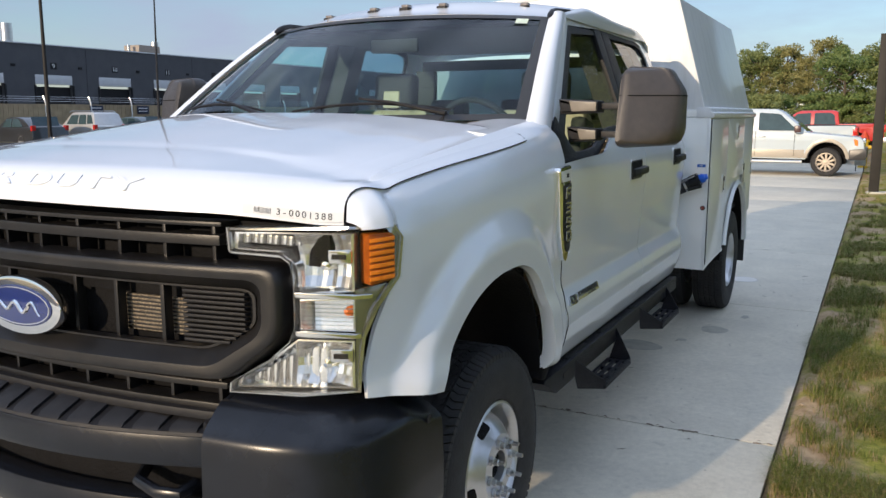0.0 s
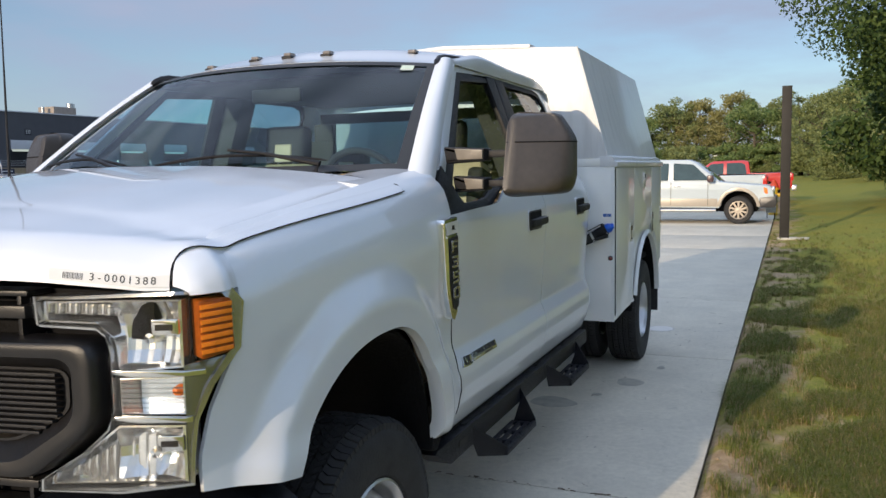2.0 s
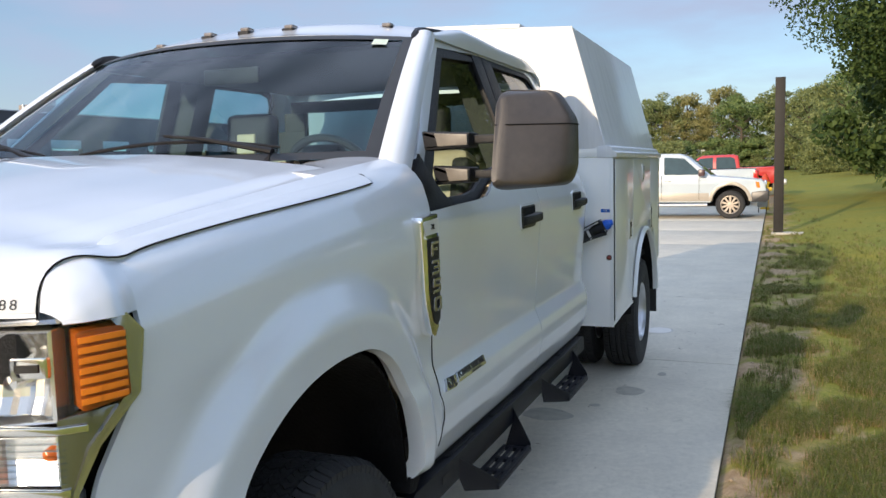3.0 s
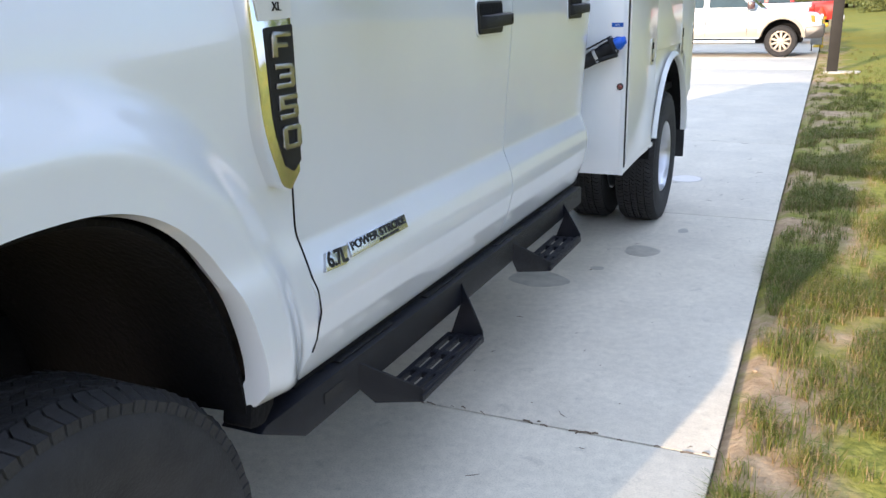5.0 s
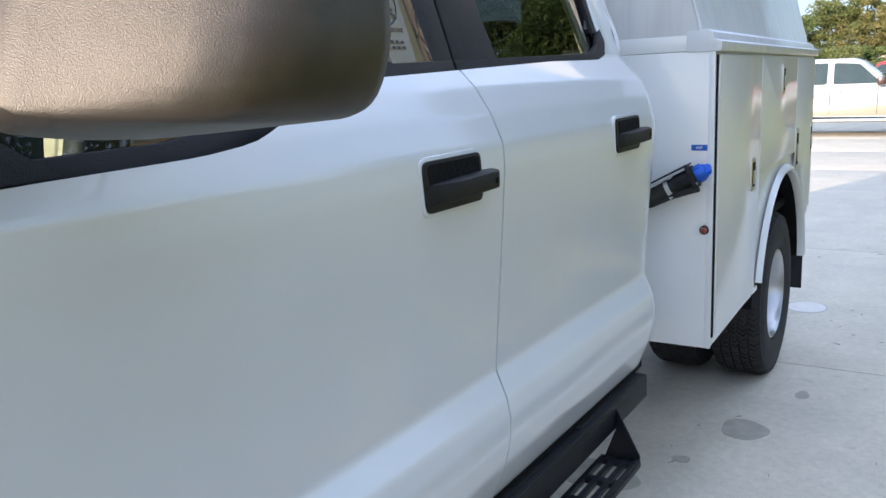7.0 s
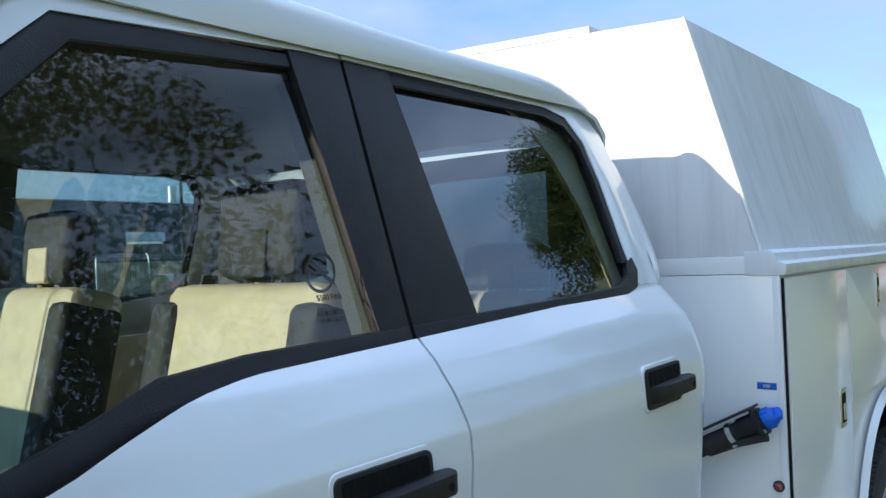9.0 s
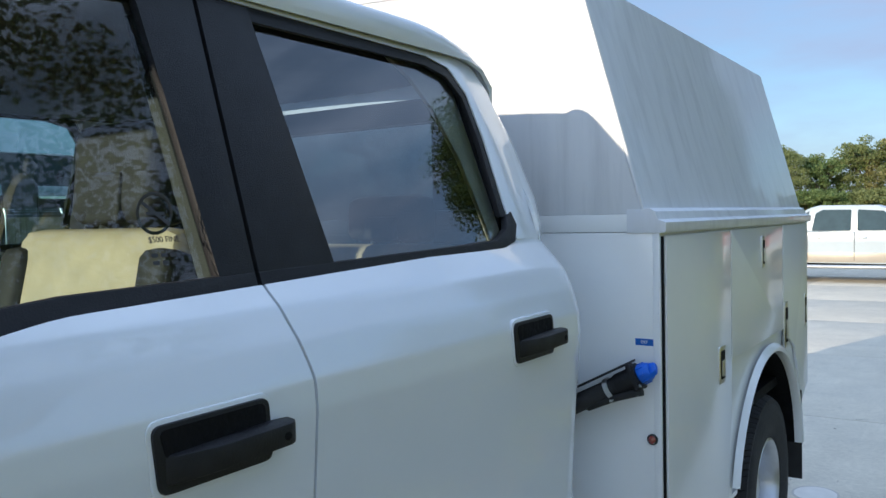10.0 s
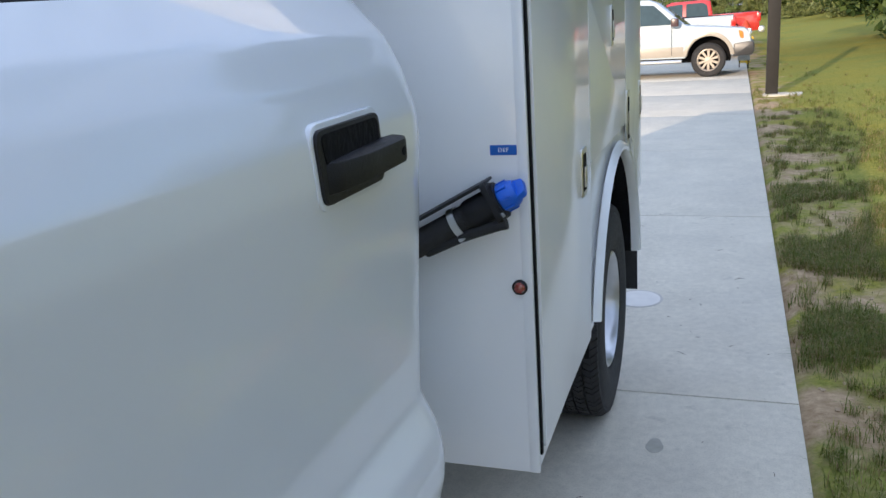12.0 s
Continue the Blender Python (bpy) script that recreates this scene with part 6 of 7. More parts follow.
body = part("service_body", prism([(BY, BZ0), (BY, BZ1), (BR, BZ1), (BR, BZ0 + 0.165)] + body_arch(0.64, 24, 166, 12) , "x", BX - 0.012, BX - 0.004), BODY, truck, "white steel utility body with compartment doors")
part("front_bulkhead", box_at(2 * CX - BX + 0.001, BX - 0.001, BY, BY + 0.010, BZ0, BZ1, 0.002), BODY, body, "white front panel of the utility body")
part("front_edge_seal", box_at(BX - 0.0035, BX + 0.004, BY + 0.014, BY + 0.028, BZ0 + 0.035, BZ1 - 0.012, 0.001), LINER, body)
part("corner_post", box_at(BX - 0.02, BX + 0.0005, BY - 0.001, BY + 0.012, BZ0, BZ1 - 0.002, 0.002), BODY, body)
part("body_floor", box_at(2 * CX - BX + 0.06, BX - 0.06, BY + 0.02, BR - 0.02, 0.80, 0.84, 0), LINER, body)
part("compartment_base", box_at(-0.40, BX - 0.015, BY + 0.008, 3.93, BZ0 + 0.002, BZ0 + 0.02, 0), BODY, body)
doors = [
    ("compartment_door", [(BY + 0.032, BZ0 + 0.045), (3.72, BZ0 + 0.045), (3.735, 0.78), (3.770, 0.90), (3.770, BZ1 - 0.010), (BY + 0.032, BZ1 - 0.010)]),
    ("compartment_door", [(3.780, 1.088), (4.62, 1.088), (4.62, BZ1 - 0.010), (3.780, BZ1 - 0.010)]),
    ("compartment_door", [(5.00, 0.75), (BR - 0.03, 0.75), (BR - 0.03, BZ1 - 0.010), (4.635, BZ1 - 0.010), (4.635, 1.088), (4.88, 0.98)]),
]
for nm, pts in doors:
    part(nm, prism(rounded(pts, 0.006), "x", BX - 0.003, BX + 0.010, 0.003), BODY, body, "white compartment door")
part("door_gap", box_at(BX - 0.0038, BX - 0.0012, 3.769, 3.781, 1.0, BZ1 - 0.012, 0), LINER, body)
# wheel flare
bm = bmesh.new()
rows = []
for i in range(33):
    a = radians(16 + 160 * i / 32)
    for_r = []
    for r, x in ((0.638, -0.012), (0.638, 0.014), (0.643, 0.024), (0.656, 0.028), (0.670, 0.020), (0.680, 0.006)):
        for_r.append(bm.verts.new((BX + x, AC[0] - r * 0.92 * math.cos(a), AC[1] + r * 0.86 * math.sin(a))))
    rows.append(for_r)
for p, q in zip(rows, rows[1:]):
    for k in range(5):
        bm.faces.new((p[k], q[k], q[k + 1], p[k + 1]))
part("wheel_flare", bm, BODY, body, "white rounded wheel-arch flare")


def rear_liner(u, v):
    a = radians(4 + 172 * u)
    return BX - 0.01 - 0.50 * v, AC[0] - 0.637 * 0.92 * math.cos(a), AC[1] + 0.637 * 0.86 * math.sin(a)


sheet("rear_wheel_liner", rear_liner, 24, 2, LINER, body)
part("wheel_box_wall", box_at(-0.60, -0.56, 3.9, 5.2, 0.5, 1.1, 0), LINER, body)
for y in (5.05,):
    part("mud_flap", box_at(-0.46, 0.078, y, y + 0.012, 0.31, 0.74, 0.003), RUBBER, body, "black rubber mud flap")
# paddle latches
for y, z, w, h in ((3.645, 1.090, 0.075, 0.125), (4.25, 1.44, 0.045, 0.125), (4.68, 1.10, 0.075, 0.20), (5.13, 1.12, 0.05, 0.16)):
    la = part("paddle_latch", prism(rounded([(y - w / 2, z - h / 2), (y + w / 2, z - h / 2), (y + w / 2, z + h / 2), (y - w / 2, z + h / 2)], 0.008), "x", BX + 0.004, BX + 0.0135, 0.002), STEEL, body, "stainless paddle latch")
    part("latch_dish", prism(rounded([(y - w * 0.32, z - h * 0.38), (y + w * 0.32, z - h * 0.38), (y + w * 0.32, z + h * 0.38), (y - w * 0.32, z + h * 0.38)], 0.006), "x", BX + 0.0130, BX + 0.0145), LINER, la)
    part("paddle", prism(rounded([(y - w * 0.22, z - h * 0.30), (y + w * 0.22, z - h * 0.30), (y + w * 0.22, z + h * 0.12), (y - w * 0.22, z + h * 0.12)], 0.004), "x", BX + 0.0140, BX + 0.0185, 0.001), STEEL, la)
# rail along the top with its stepped end, and the canopy
rail_prof = [(-0.02, 1.546), (0.088, 1.546), (0.092, 1.552), (0.092, 1.575), (0.082, 1.580), (0.070, 1.584), (0.062, 1.606), (0.045, 1.616), (0.020, 1.612), (-0.02, 1.612)]
rail = part("top_rail", prism(rail_prof, "y", BY - 0.004, BR + 0.015, 0.002), CANOPY, body, "white moulded top rail")
can_out = [(0.024, 1.600), (-0.168, 2.300), (-0.470, 2.318), (CX, 2.345)]
full = can_out + [(2 * CX - x, z) for x, z in can_out[::-1][1:]]
canopy = part("canopy", prism(full, "y", BY + 0.002, 5.36, 0.004), CANOPY, truck, "white fibreglass canopy with sloped sides")
part("roof_hatch", prism([(-0.470, 2.312), (-0.470, 2.338), (CX, 2.368), (2 * CX + 0.470, 2.338), (2 * CX + 0.470, 2.312), (CX, 2.34)], "y", BY - 0.004, 5.33, 0.004), CANOPY, canopy, "raised white canopy roof panel")
part("lower_front_panel", box_at(2 * CX - 0.02, 0.02, BY, BY + 0.02, 1.5495, 1.600, 0.0015), BODY, canopy)
part("corner_bead", tube([(0.026, BY + 0.001, 1.610), (-0.166, BY + 0.001, 2.300)], 0.006, None, 6), CANOPY, canopy)
# the body narrows a little towards its tail
for o in [body, canopy, *body.children, *canopy.children, *[g for c in body.children for g in c.children]]:
    for v in o.data.vertices:
        v.co.x -= 0.011 * max(0.0, v.co.y - BY) * (1 if v.co.x > CX else -1)
mirror_src = [c for c in body.children]
ob2 = mirrored(body)
for c in mirror_src:
    if c.name.split(".")[0] not in ("front_bulkhead", "body_floor"):
        q = mirrored(c, ob2)
        for g in c.children:
            mirrored(g, q)
part("tailboard", box_at(2 * CX + 0.06, -0.06, BR - 0.03, BR, 0.80, 1.56, 0.004), BODY, body)

# filler hose with its blue cap, marker lamp, label on the bulkhead
h0, h1 = Vector((-0.30, 2.985, 0.985)), Vector((0.020, 3.010, 1.152))
way = (h1 - h0).normalized()
hose = part("filler_hose", tube([h0, h0.lerp(h1, 0.3), h0.lerp(h1, 0.7), h1 - way * 0.03], [0.028, 0.027, 0.026, 0.026], None, 16), RUBBER, truck, "black filler hose with a blue cap")
part("hose_guard", _moved(box_at(-0.02, 0.355, -0.030, 0.030, 0.012, 0.018, 0.001), Matrix.Translation(h0 + Vector((0, 0.006, 0.030))) @ pose(0, 0, 0, 0, -27.6, 4.5)), BLACK, hose)


def along(p, w):
    return Matrix.Translation(p) @ w.to_track_quat("X", "Z").to_matrix().to_4x4()


part("filler_neck", _moved(lathe([(-0.060, 0.029), (-0.055, 0.031), (0.0, 0.031), (0.0, 0.036), (0.012, 0.036), (0.012, 0.0)], (0, 0, 0), "x", 24), along(h1, way)), BLACK, hose)
part("flange_plate", _moved(prism(rounded([(-0.040, -0.034), (0.034, -0.040), (0.040, 0.030), (-0.030, 0.046)], 0.012), "x", -0.006, 0.006, 0.002), along(h1, way)), BLACK, hose)
part("hose_clamp", _moved(lathe([(-0.007, 0.0285), (-0.007, 0.031), (0.007, 0.031), (0.007, 0.0285)], (0, 0, 0), "x", 24), along(h1 - way * 0.085, way)), STEEL, hose, "steel hose clamp")
part("clamp_screw", _moved(box_at(-0.009, 0.009, -0.012, 0.008, 0.028, 0.040, 0.003), along(h1 - way * 0.085, way) @ pose(0, 0, 0, 150)), STEEL, hose)
part("breather", tube([h1 + Vector((-0.14, -0.012, -0.098)), h1 + Vector((-0.06, -0.02, -0.062)), h1 + Vector((0.008, -0.022, -0.040)), h1 + Vector((0.026, -0.022, -0.036))], 0.0105, None, 10), RUBBER, hose, "thin black breather hose")
for d in (-0.026, 0.026):
    part("flange_bolt", _moved(lathe([(0.004, 0.006), (0.010, 0.006), (0.011, 0.0)], (0, d, -0.024), "x", 6), along(h1, way)), STEEL, hose)
cap = part("filler_cap", _moved(lathe([(0.010, 0.024), (0.014, 0.027), (0.036, 0.027), (0.046, 0.022), (0.048, 0.0)], (0, 0, 0), "x", 12), along(h1, way)), BLUE, hose, "blue plastic filler cap")
part("cap_grip", _moved(prism(rounded([(0.040, -0.024), (0.062, -0.016), (0.064, 0.016), (0.040, 0.024)], 0.006), "z", -0.008, 0.008, 0.003), along(h1, way) @ pose(0, 0, 0, 40)), BLUE, cap)
for k in range(8):
    part("cap_ridge", _moved(box_at(0.015, 0.036, -0.0025, 0.0025, 0.025, 0.0295, 0.001), along(h1, way) @ pose(0, 0, 0, 45 * k)), BLUE, cap)
mk = part("marker_lamp", lathe([(0.001, 0.0155), (-0.004, 0.0155), (-0.006, 0.012), (-0.009, 0.010), (-0.011, 0.0)], (0.047, BY, 0.970), "y", 28), BLACK, body, "round red marker lamp")
part("marker_lens", lathe([(-0.006, 0.0118), (-0.011, 0.0095), (-0.014, 0.0)], (0.047, BY, 0.970), "y", 24), RED, mk)
lb = part("fluid_label", box_at(0.000, 0.052, BY - 0.0012, BY + 0.0005, 1.232, 1.251, 0), LABELBLUE, body, "blue label with white letters")
lettering("lettering", "DEF", 0.0115, Matrix.Translation((0.026, BY - 0.0015, 1.2415)) @ pose(0, 0, 0, 90), WHITEINK, lb, 0.0003, 1.1)


# ==== background ====
def tree_mesh(seed, h, r, clumps, leaves, size, crown_low=0.3):
    """A crown of many small leaves gathered in clumps on limbs; returns trunk bmesh and leaf mesh."""
    rng = np.random.default_rng(seed)
    bm = bmesh.new()
    lean = rng.normal(0, 0.03, 2) * h
    trunk = [Vector((lean[0] * t * t, lean[1] * t * t, h * 0.85 * t)) for t in np.linspace(0, 1, 6)]
    r0 = 0.028 * h
    tube([p + Vector((0, 0, -0.3)) if i == 0 else p for i, p in enumerate(trunk)], [r0, r0 * 0.85, r0 * 0.65, r0 * 0.45, r0 * 0.28, r0 * 0.1], bm, 8)
    centres = []
    for k in range(clumps):
        a, t = rng.uniform(0, 2 * np.pi), rng.uniform(crown_low, 1.0)
        width = r * (math.sin(math.pi * min(1, (t - crown_low) / (1.08 - crown_low)) ** 0.75) ** 0.6 + 0.12)
        d = width * rng.uniform(0.35, 1.0)
        c = np.array([math.cos(a) * d + lean[0] * t * t, math.sin(a) * d + lean[1] * t * t, h * t * 0.97])
        centres.append((c, r * rng.uniform(0.16, 0.34)))
        if k % 3 == 0:
            s = Vector((lean[0] * t * t * 0.5, lean[1] * t * t * 0.5, h * max(0.12, t - 0.22)))
            e = Vector(c)
            tube([s, s.lerp(e, 0.5) + Vector((0, 0, -0.03 * h)), e], [r0 * 0.3, r0 * 0.2, r0 * 0.07], bm, 5)
    n = leaves
    which = rng.integers(0, clumps, n)
    cc = np.array([c for c, _ in centres])[which]
    rad = np.array([q for _, q in centres])[which]
    v = rng.normal(size=(n, 3))
    v /= np.linalg.norm(v, axis=1)[:, None]
    p = cc + v * (rad * rng.uniform(0.3, 1.05, n) ** 0.6)[:, None] * np.array([1.1, 1.1, 0.75])
    u = np.cross(v + rng.normal(0, 0.8, (n, 3)), rng.normal(size=(n, 3)))
    u /= np.linalg.norm(u, axis=1)[:, None]
    w = np.cross(u, v + rng.normal(0, 0.6, (n, 3)))
    w /= np.linalg.norm(w, axis=1)[:, None]
    s = (size * rng.uniform(0.6, 1.25, n))[:, None]
    verts = np.stack([p - u * s, p - w * s * 0.55 + u * s * 0.1, p + u * s, p + w * s * 0.55 - u * s * 0.1], 1).reshape(-1, 3)
    me = bpy.data.meshes.new("leaves")
    me.from_pydata(verts.tolist(), [], [(i, i + 1, i + 2, i + 3) for i in range(0, 4 * n, 4)])
    return bm, me


BARK = mat("bark", (0.10, 0.08, 0.06), 0.95, 0, 0.3, 20, 0.8, 40)
LEAVES = [leaf_mat("leaf_green", (0.085, 0.15, 0.05), (0.30, 0.37, 0.13), 0.4), leaf_mat("leaf_olive", (0.12, 0.16, 0.06), (0.36, 0.39, 0.15), 0.4), leaf_mat("leaf_yellow", (0.20, 0.20, 0.075), (0.46, 0.42, 0.17), 0.4), leaf_mat("leaf_dark", (0.028, 0.060, 0.017), (0.115, 0.165, 0.045), 0.3)]


def tree(x, y, seed, h, r, clumps, leaves, size, leaf, label, low=0.3, group=""):
    z = turf_height(x, y) if x > EDGE else -0.03
    t = thing("tree", x, y, z, label, "tree", group)
    bm, me = tree_mesh(seed, h, r, clumps, leaves, size, low)
    part("trunk", bm, BARK, t)
    me.materials.append(leaf)
    c = new("crown", me)
    c.parent = t
    return t


# the wood at the end of the field: a few kinds of tree, copied with their own turn and size
kinds = [tree(-60, 118, 11, 10.0, 3.4, 64, 9000, 0.15, LEAVES[1], "tall olive-green tree in the far wood", 0.22, "trees of the far wood"),
         tree(-52, 116, 12, 9.2, 3.0, 56, 8000, 0.15, LEAVES[0], "tall green tree in the far wood", 0.15, "trees of the far wood"),
         tree(-45, 119, 13, 10.4, 3.2, 56, 7600, 0.15, LEAVES[2], "tall tree with yellowing leaves in the far wood", 0.3, "trees of the far wood"),
         tree(-39, 112, 14, 4.2, 3.0, 40, 5000, 0.16, LEAVES[0], "low green bush at the wood's edge", 0.05, "bushes of the far wood"),
         tree(-33, 112, 15, 3.6, 2.8, 40, 5000, 0.16, LEAVES[1], "low olive bush at the wood's edge", 0.05, "bushes of the far wood")]
rng = random.Random(4)
for k in range(30):
    x = -34 + 2.55 * k + rng.uniform(-0.9, 0.9)
    y = 116 + rng.uniform(-5, 9)
    src = kinds[rng.choice((0, 1, 0, 2, 1))]
    s = rng.uniform(0.88, 1.12)
    c = copy_thing(src, pose(x, y, 0.2, 0, 0, rng.uniform(0, 360)))
    c.scale = (s * 1.1, s * 1.1, s)
for k in range(30):
    x, y = -36 + 2.6 * k + rng.uniform(-1, 1), 110 + rng.uniform(-3, 3)
    c = copy_thing(kinds[3 + k % 2], pose(x, y, 0.2, 0, 0, rng.uniform(0, 360)))
    s = rng.uniform(0.6, 1.0)
    c.scale = (s * 1.2, s * 1.2, s)
# nearer wood on the rising ground beside the field
side = [tree(9.5, 66, 21, 9.5, 4.2, 90, 13000, 0.145, LEAVES[0], "green tree on the grassy rise", 0.1, "trees on the rise"),
        tree(13.5, 58, 22, 10.5, 4.4, 90, 13000, 0.145, LEAVES[3], "dark green tree on the grassy rise", 0.08, "trees on the rise"),
        tree(7.0, 78, 23, 8.5, 3.6, 80, 12000, 0.145, LEAVES[1], "olive-green tree on the grassy rise", 0.08, "trees on the rise"),
        tree(7.2, 60, 24, 4.0, 3.0, 50, 8000, 0.12, LEAVES[1], "yellow-green bush at the edge of the rise", 0.03, "bushes on the rise"),
        tree(11.0, 50, 25, 4.6, 3.2, 50, 9000, 0.12, LEAVES[0], "green bush at the edge of the rise", 0.03, "bushes on the rise")]
for k, (i, x, y, s) in enumerate(((2, 4.0, 92, 1.0), (0, 9.0, 90, 1.0), (3, 5.2, 74, 0.8), (4, 8.8, 56, 0.8), (3, 14.5, 47, 0.9), (4, 16.5, 44, 1.0), (1, 18.5, 52, 1.1), (0, 22, 47, 1.1), (2, 16, 66, 1.1), (3, 10.0, 61, 0.9), (1, 24, 60, 1.2), (4, 20, 41, 0.9), (2, 12, 80, 1.1), (0, 27, 42, 1.1))):
    c = copy_thing(side[i], pose(x, y, turf_height(x, y) - 0.1, 0, 0, 70 * k))
    c.scale = (s, s, s)
tree(6.9, 27.0, 31, 14.2, 4.6, 200, 165000, 0.080, LEAVES[3], "large dark oak with low spreading boughs", 0.20)
tree(6.0, 31.5, 32, 6.4, 3.1, 80, 16000, 0.14, LEAVES[3], "leafy dark tree behind the oak", 0.04)
# trees beside the drive that show as reflections in the glass
tree(8.2, 4.6, 33, 12.5, 4.4, 90, 34000, 0.075, LEAVES[3], "high-crowned shade tree on the lawn beside the drive", 0.42)
tree(24.0, -6.0, 34, 9.0, 4.2, 80, 9000, 0.18, LEAVES[0], "round green tree across the lawn", 0.2)


# dark square sign post on the verge, with its footing of pale stone
post = thing("sign_post", 1.01, 16.45, 0, "tall dark bronze square post on the verge", "post")
part("shaft", box_at(-0.095, 0.095, -0.095, 0.095, -0.2, 3.12, 0.008), BRONZE, post)
part("cap", box_at(-0.098, 0.098, -0.098, 0.098, 3.12, 3.128, 0.002), BRONZE, post)
part("footing", prism(rounded([(-0.16, -0.3), (0.42, -0.26), (0.50, 0.12), (-0.1, 0.2)], 0.08), "z", -0.05, 0.015, 0.01), CONCRETE, post)


# ---- vehicles in the distance ----
CARGLASS = mat("car_glass", (0.045, 0.075, 0.085), 0.05, 0.0, 0.1, 5, coat=0.15, spec=0.5)
TYRE = RUBBER


def far_wheel(parent, x, y, r, w, out, rim):
    sgn = 1 if out > 0 else -1
    t = part("wheel", lathe([(0, r * 0.62), (0.0, r * 0.9), (-0.03 * sgn, r), (-(w - 0.03) * sgn, r), (-w * sgn, r * 0.9), (-w * sgn, r * 0.5)], (x, y, r), "y", 32), TYRE, parent, "black tyre on an alloy rim")
    part("rim", lathe([(-0.05 * sgn, r * 0.585), (-0.06 * sgn, 0.0)], (x, y, r), "y", 28), LINER, t)
    part("rim_lip", lathe([(0.002 * sgn, r * 0.66), (0.004 * sgn, r * 0.63), (-0.01 * sgn, r * 0.585), (-0.04 * sgn, r * 0.575)], (x, y, r), "y", 28), rim, t)
    for k in range(10):
        a = 2 * math.pi * k / 10
        bm = prism([(-0.022, 0.03), (0.022, 0.03), (0.030, r * 0.585), (-0.030, r * 0.585)], "y", -0.035 * sgn, -0.005 * sgn)
        part("spoke", _moved(bm, Matrix.Translation((x, y, r)) @ pose(0, 0, 0, 0, math.degrees(a), 0)), rim, t)
    part("hub_cap", lathe([(0.0, 0.0), (-0.005 * sgn, 0.07), (-0.03 * sgn, 0.075)], (x, y, r), "y", 20), rim, t)


def shaped(points, half, axis_bevel, tuck=0.0, z_tuck=1.0):
    """A car body from its side outline (x forward, z up), narrowing above z_tuck."""
    bm = prism(points, "y", -half, half, axis_bevel)
    for v in bm.verts:
        if v.co.z > z_tuck:
            v.co.y *= 1 - tuck * (v.co.z - z_tuck)
    return bm


FARALLOY = mat("pickup_alloy", (0.34, 0.30, 0.25), 0.4, 0.5, 0.1, 12)


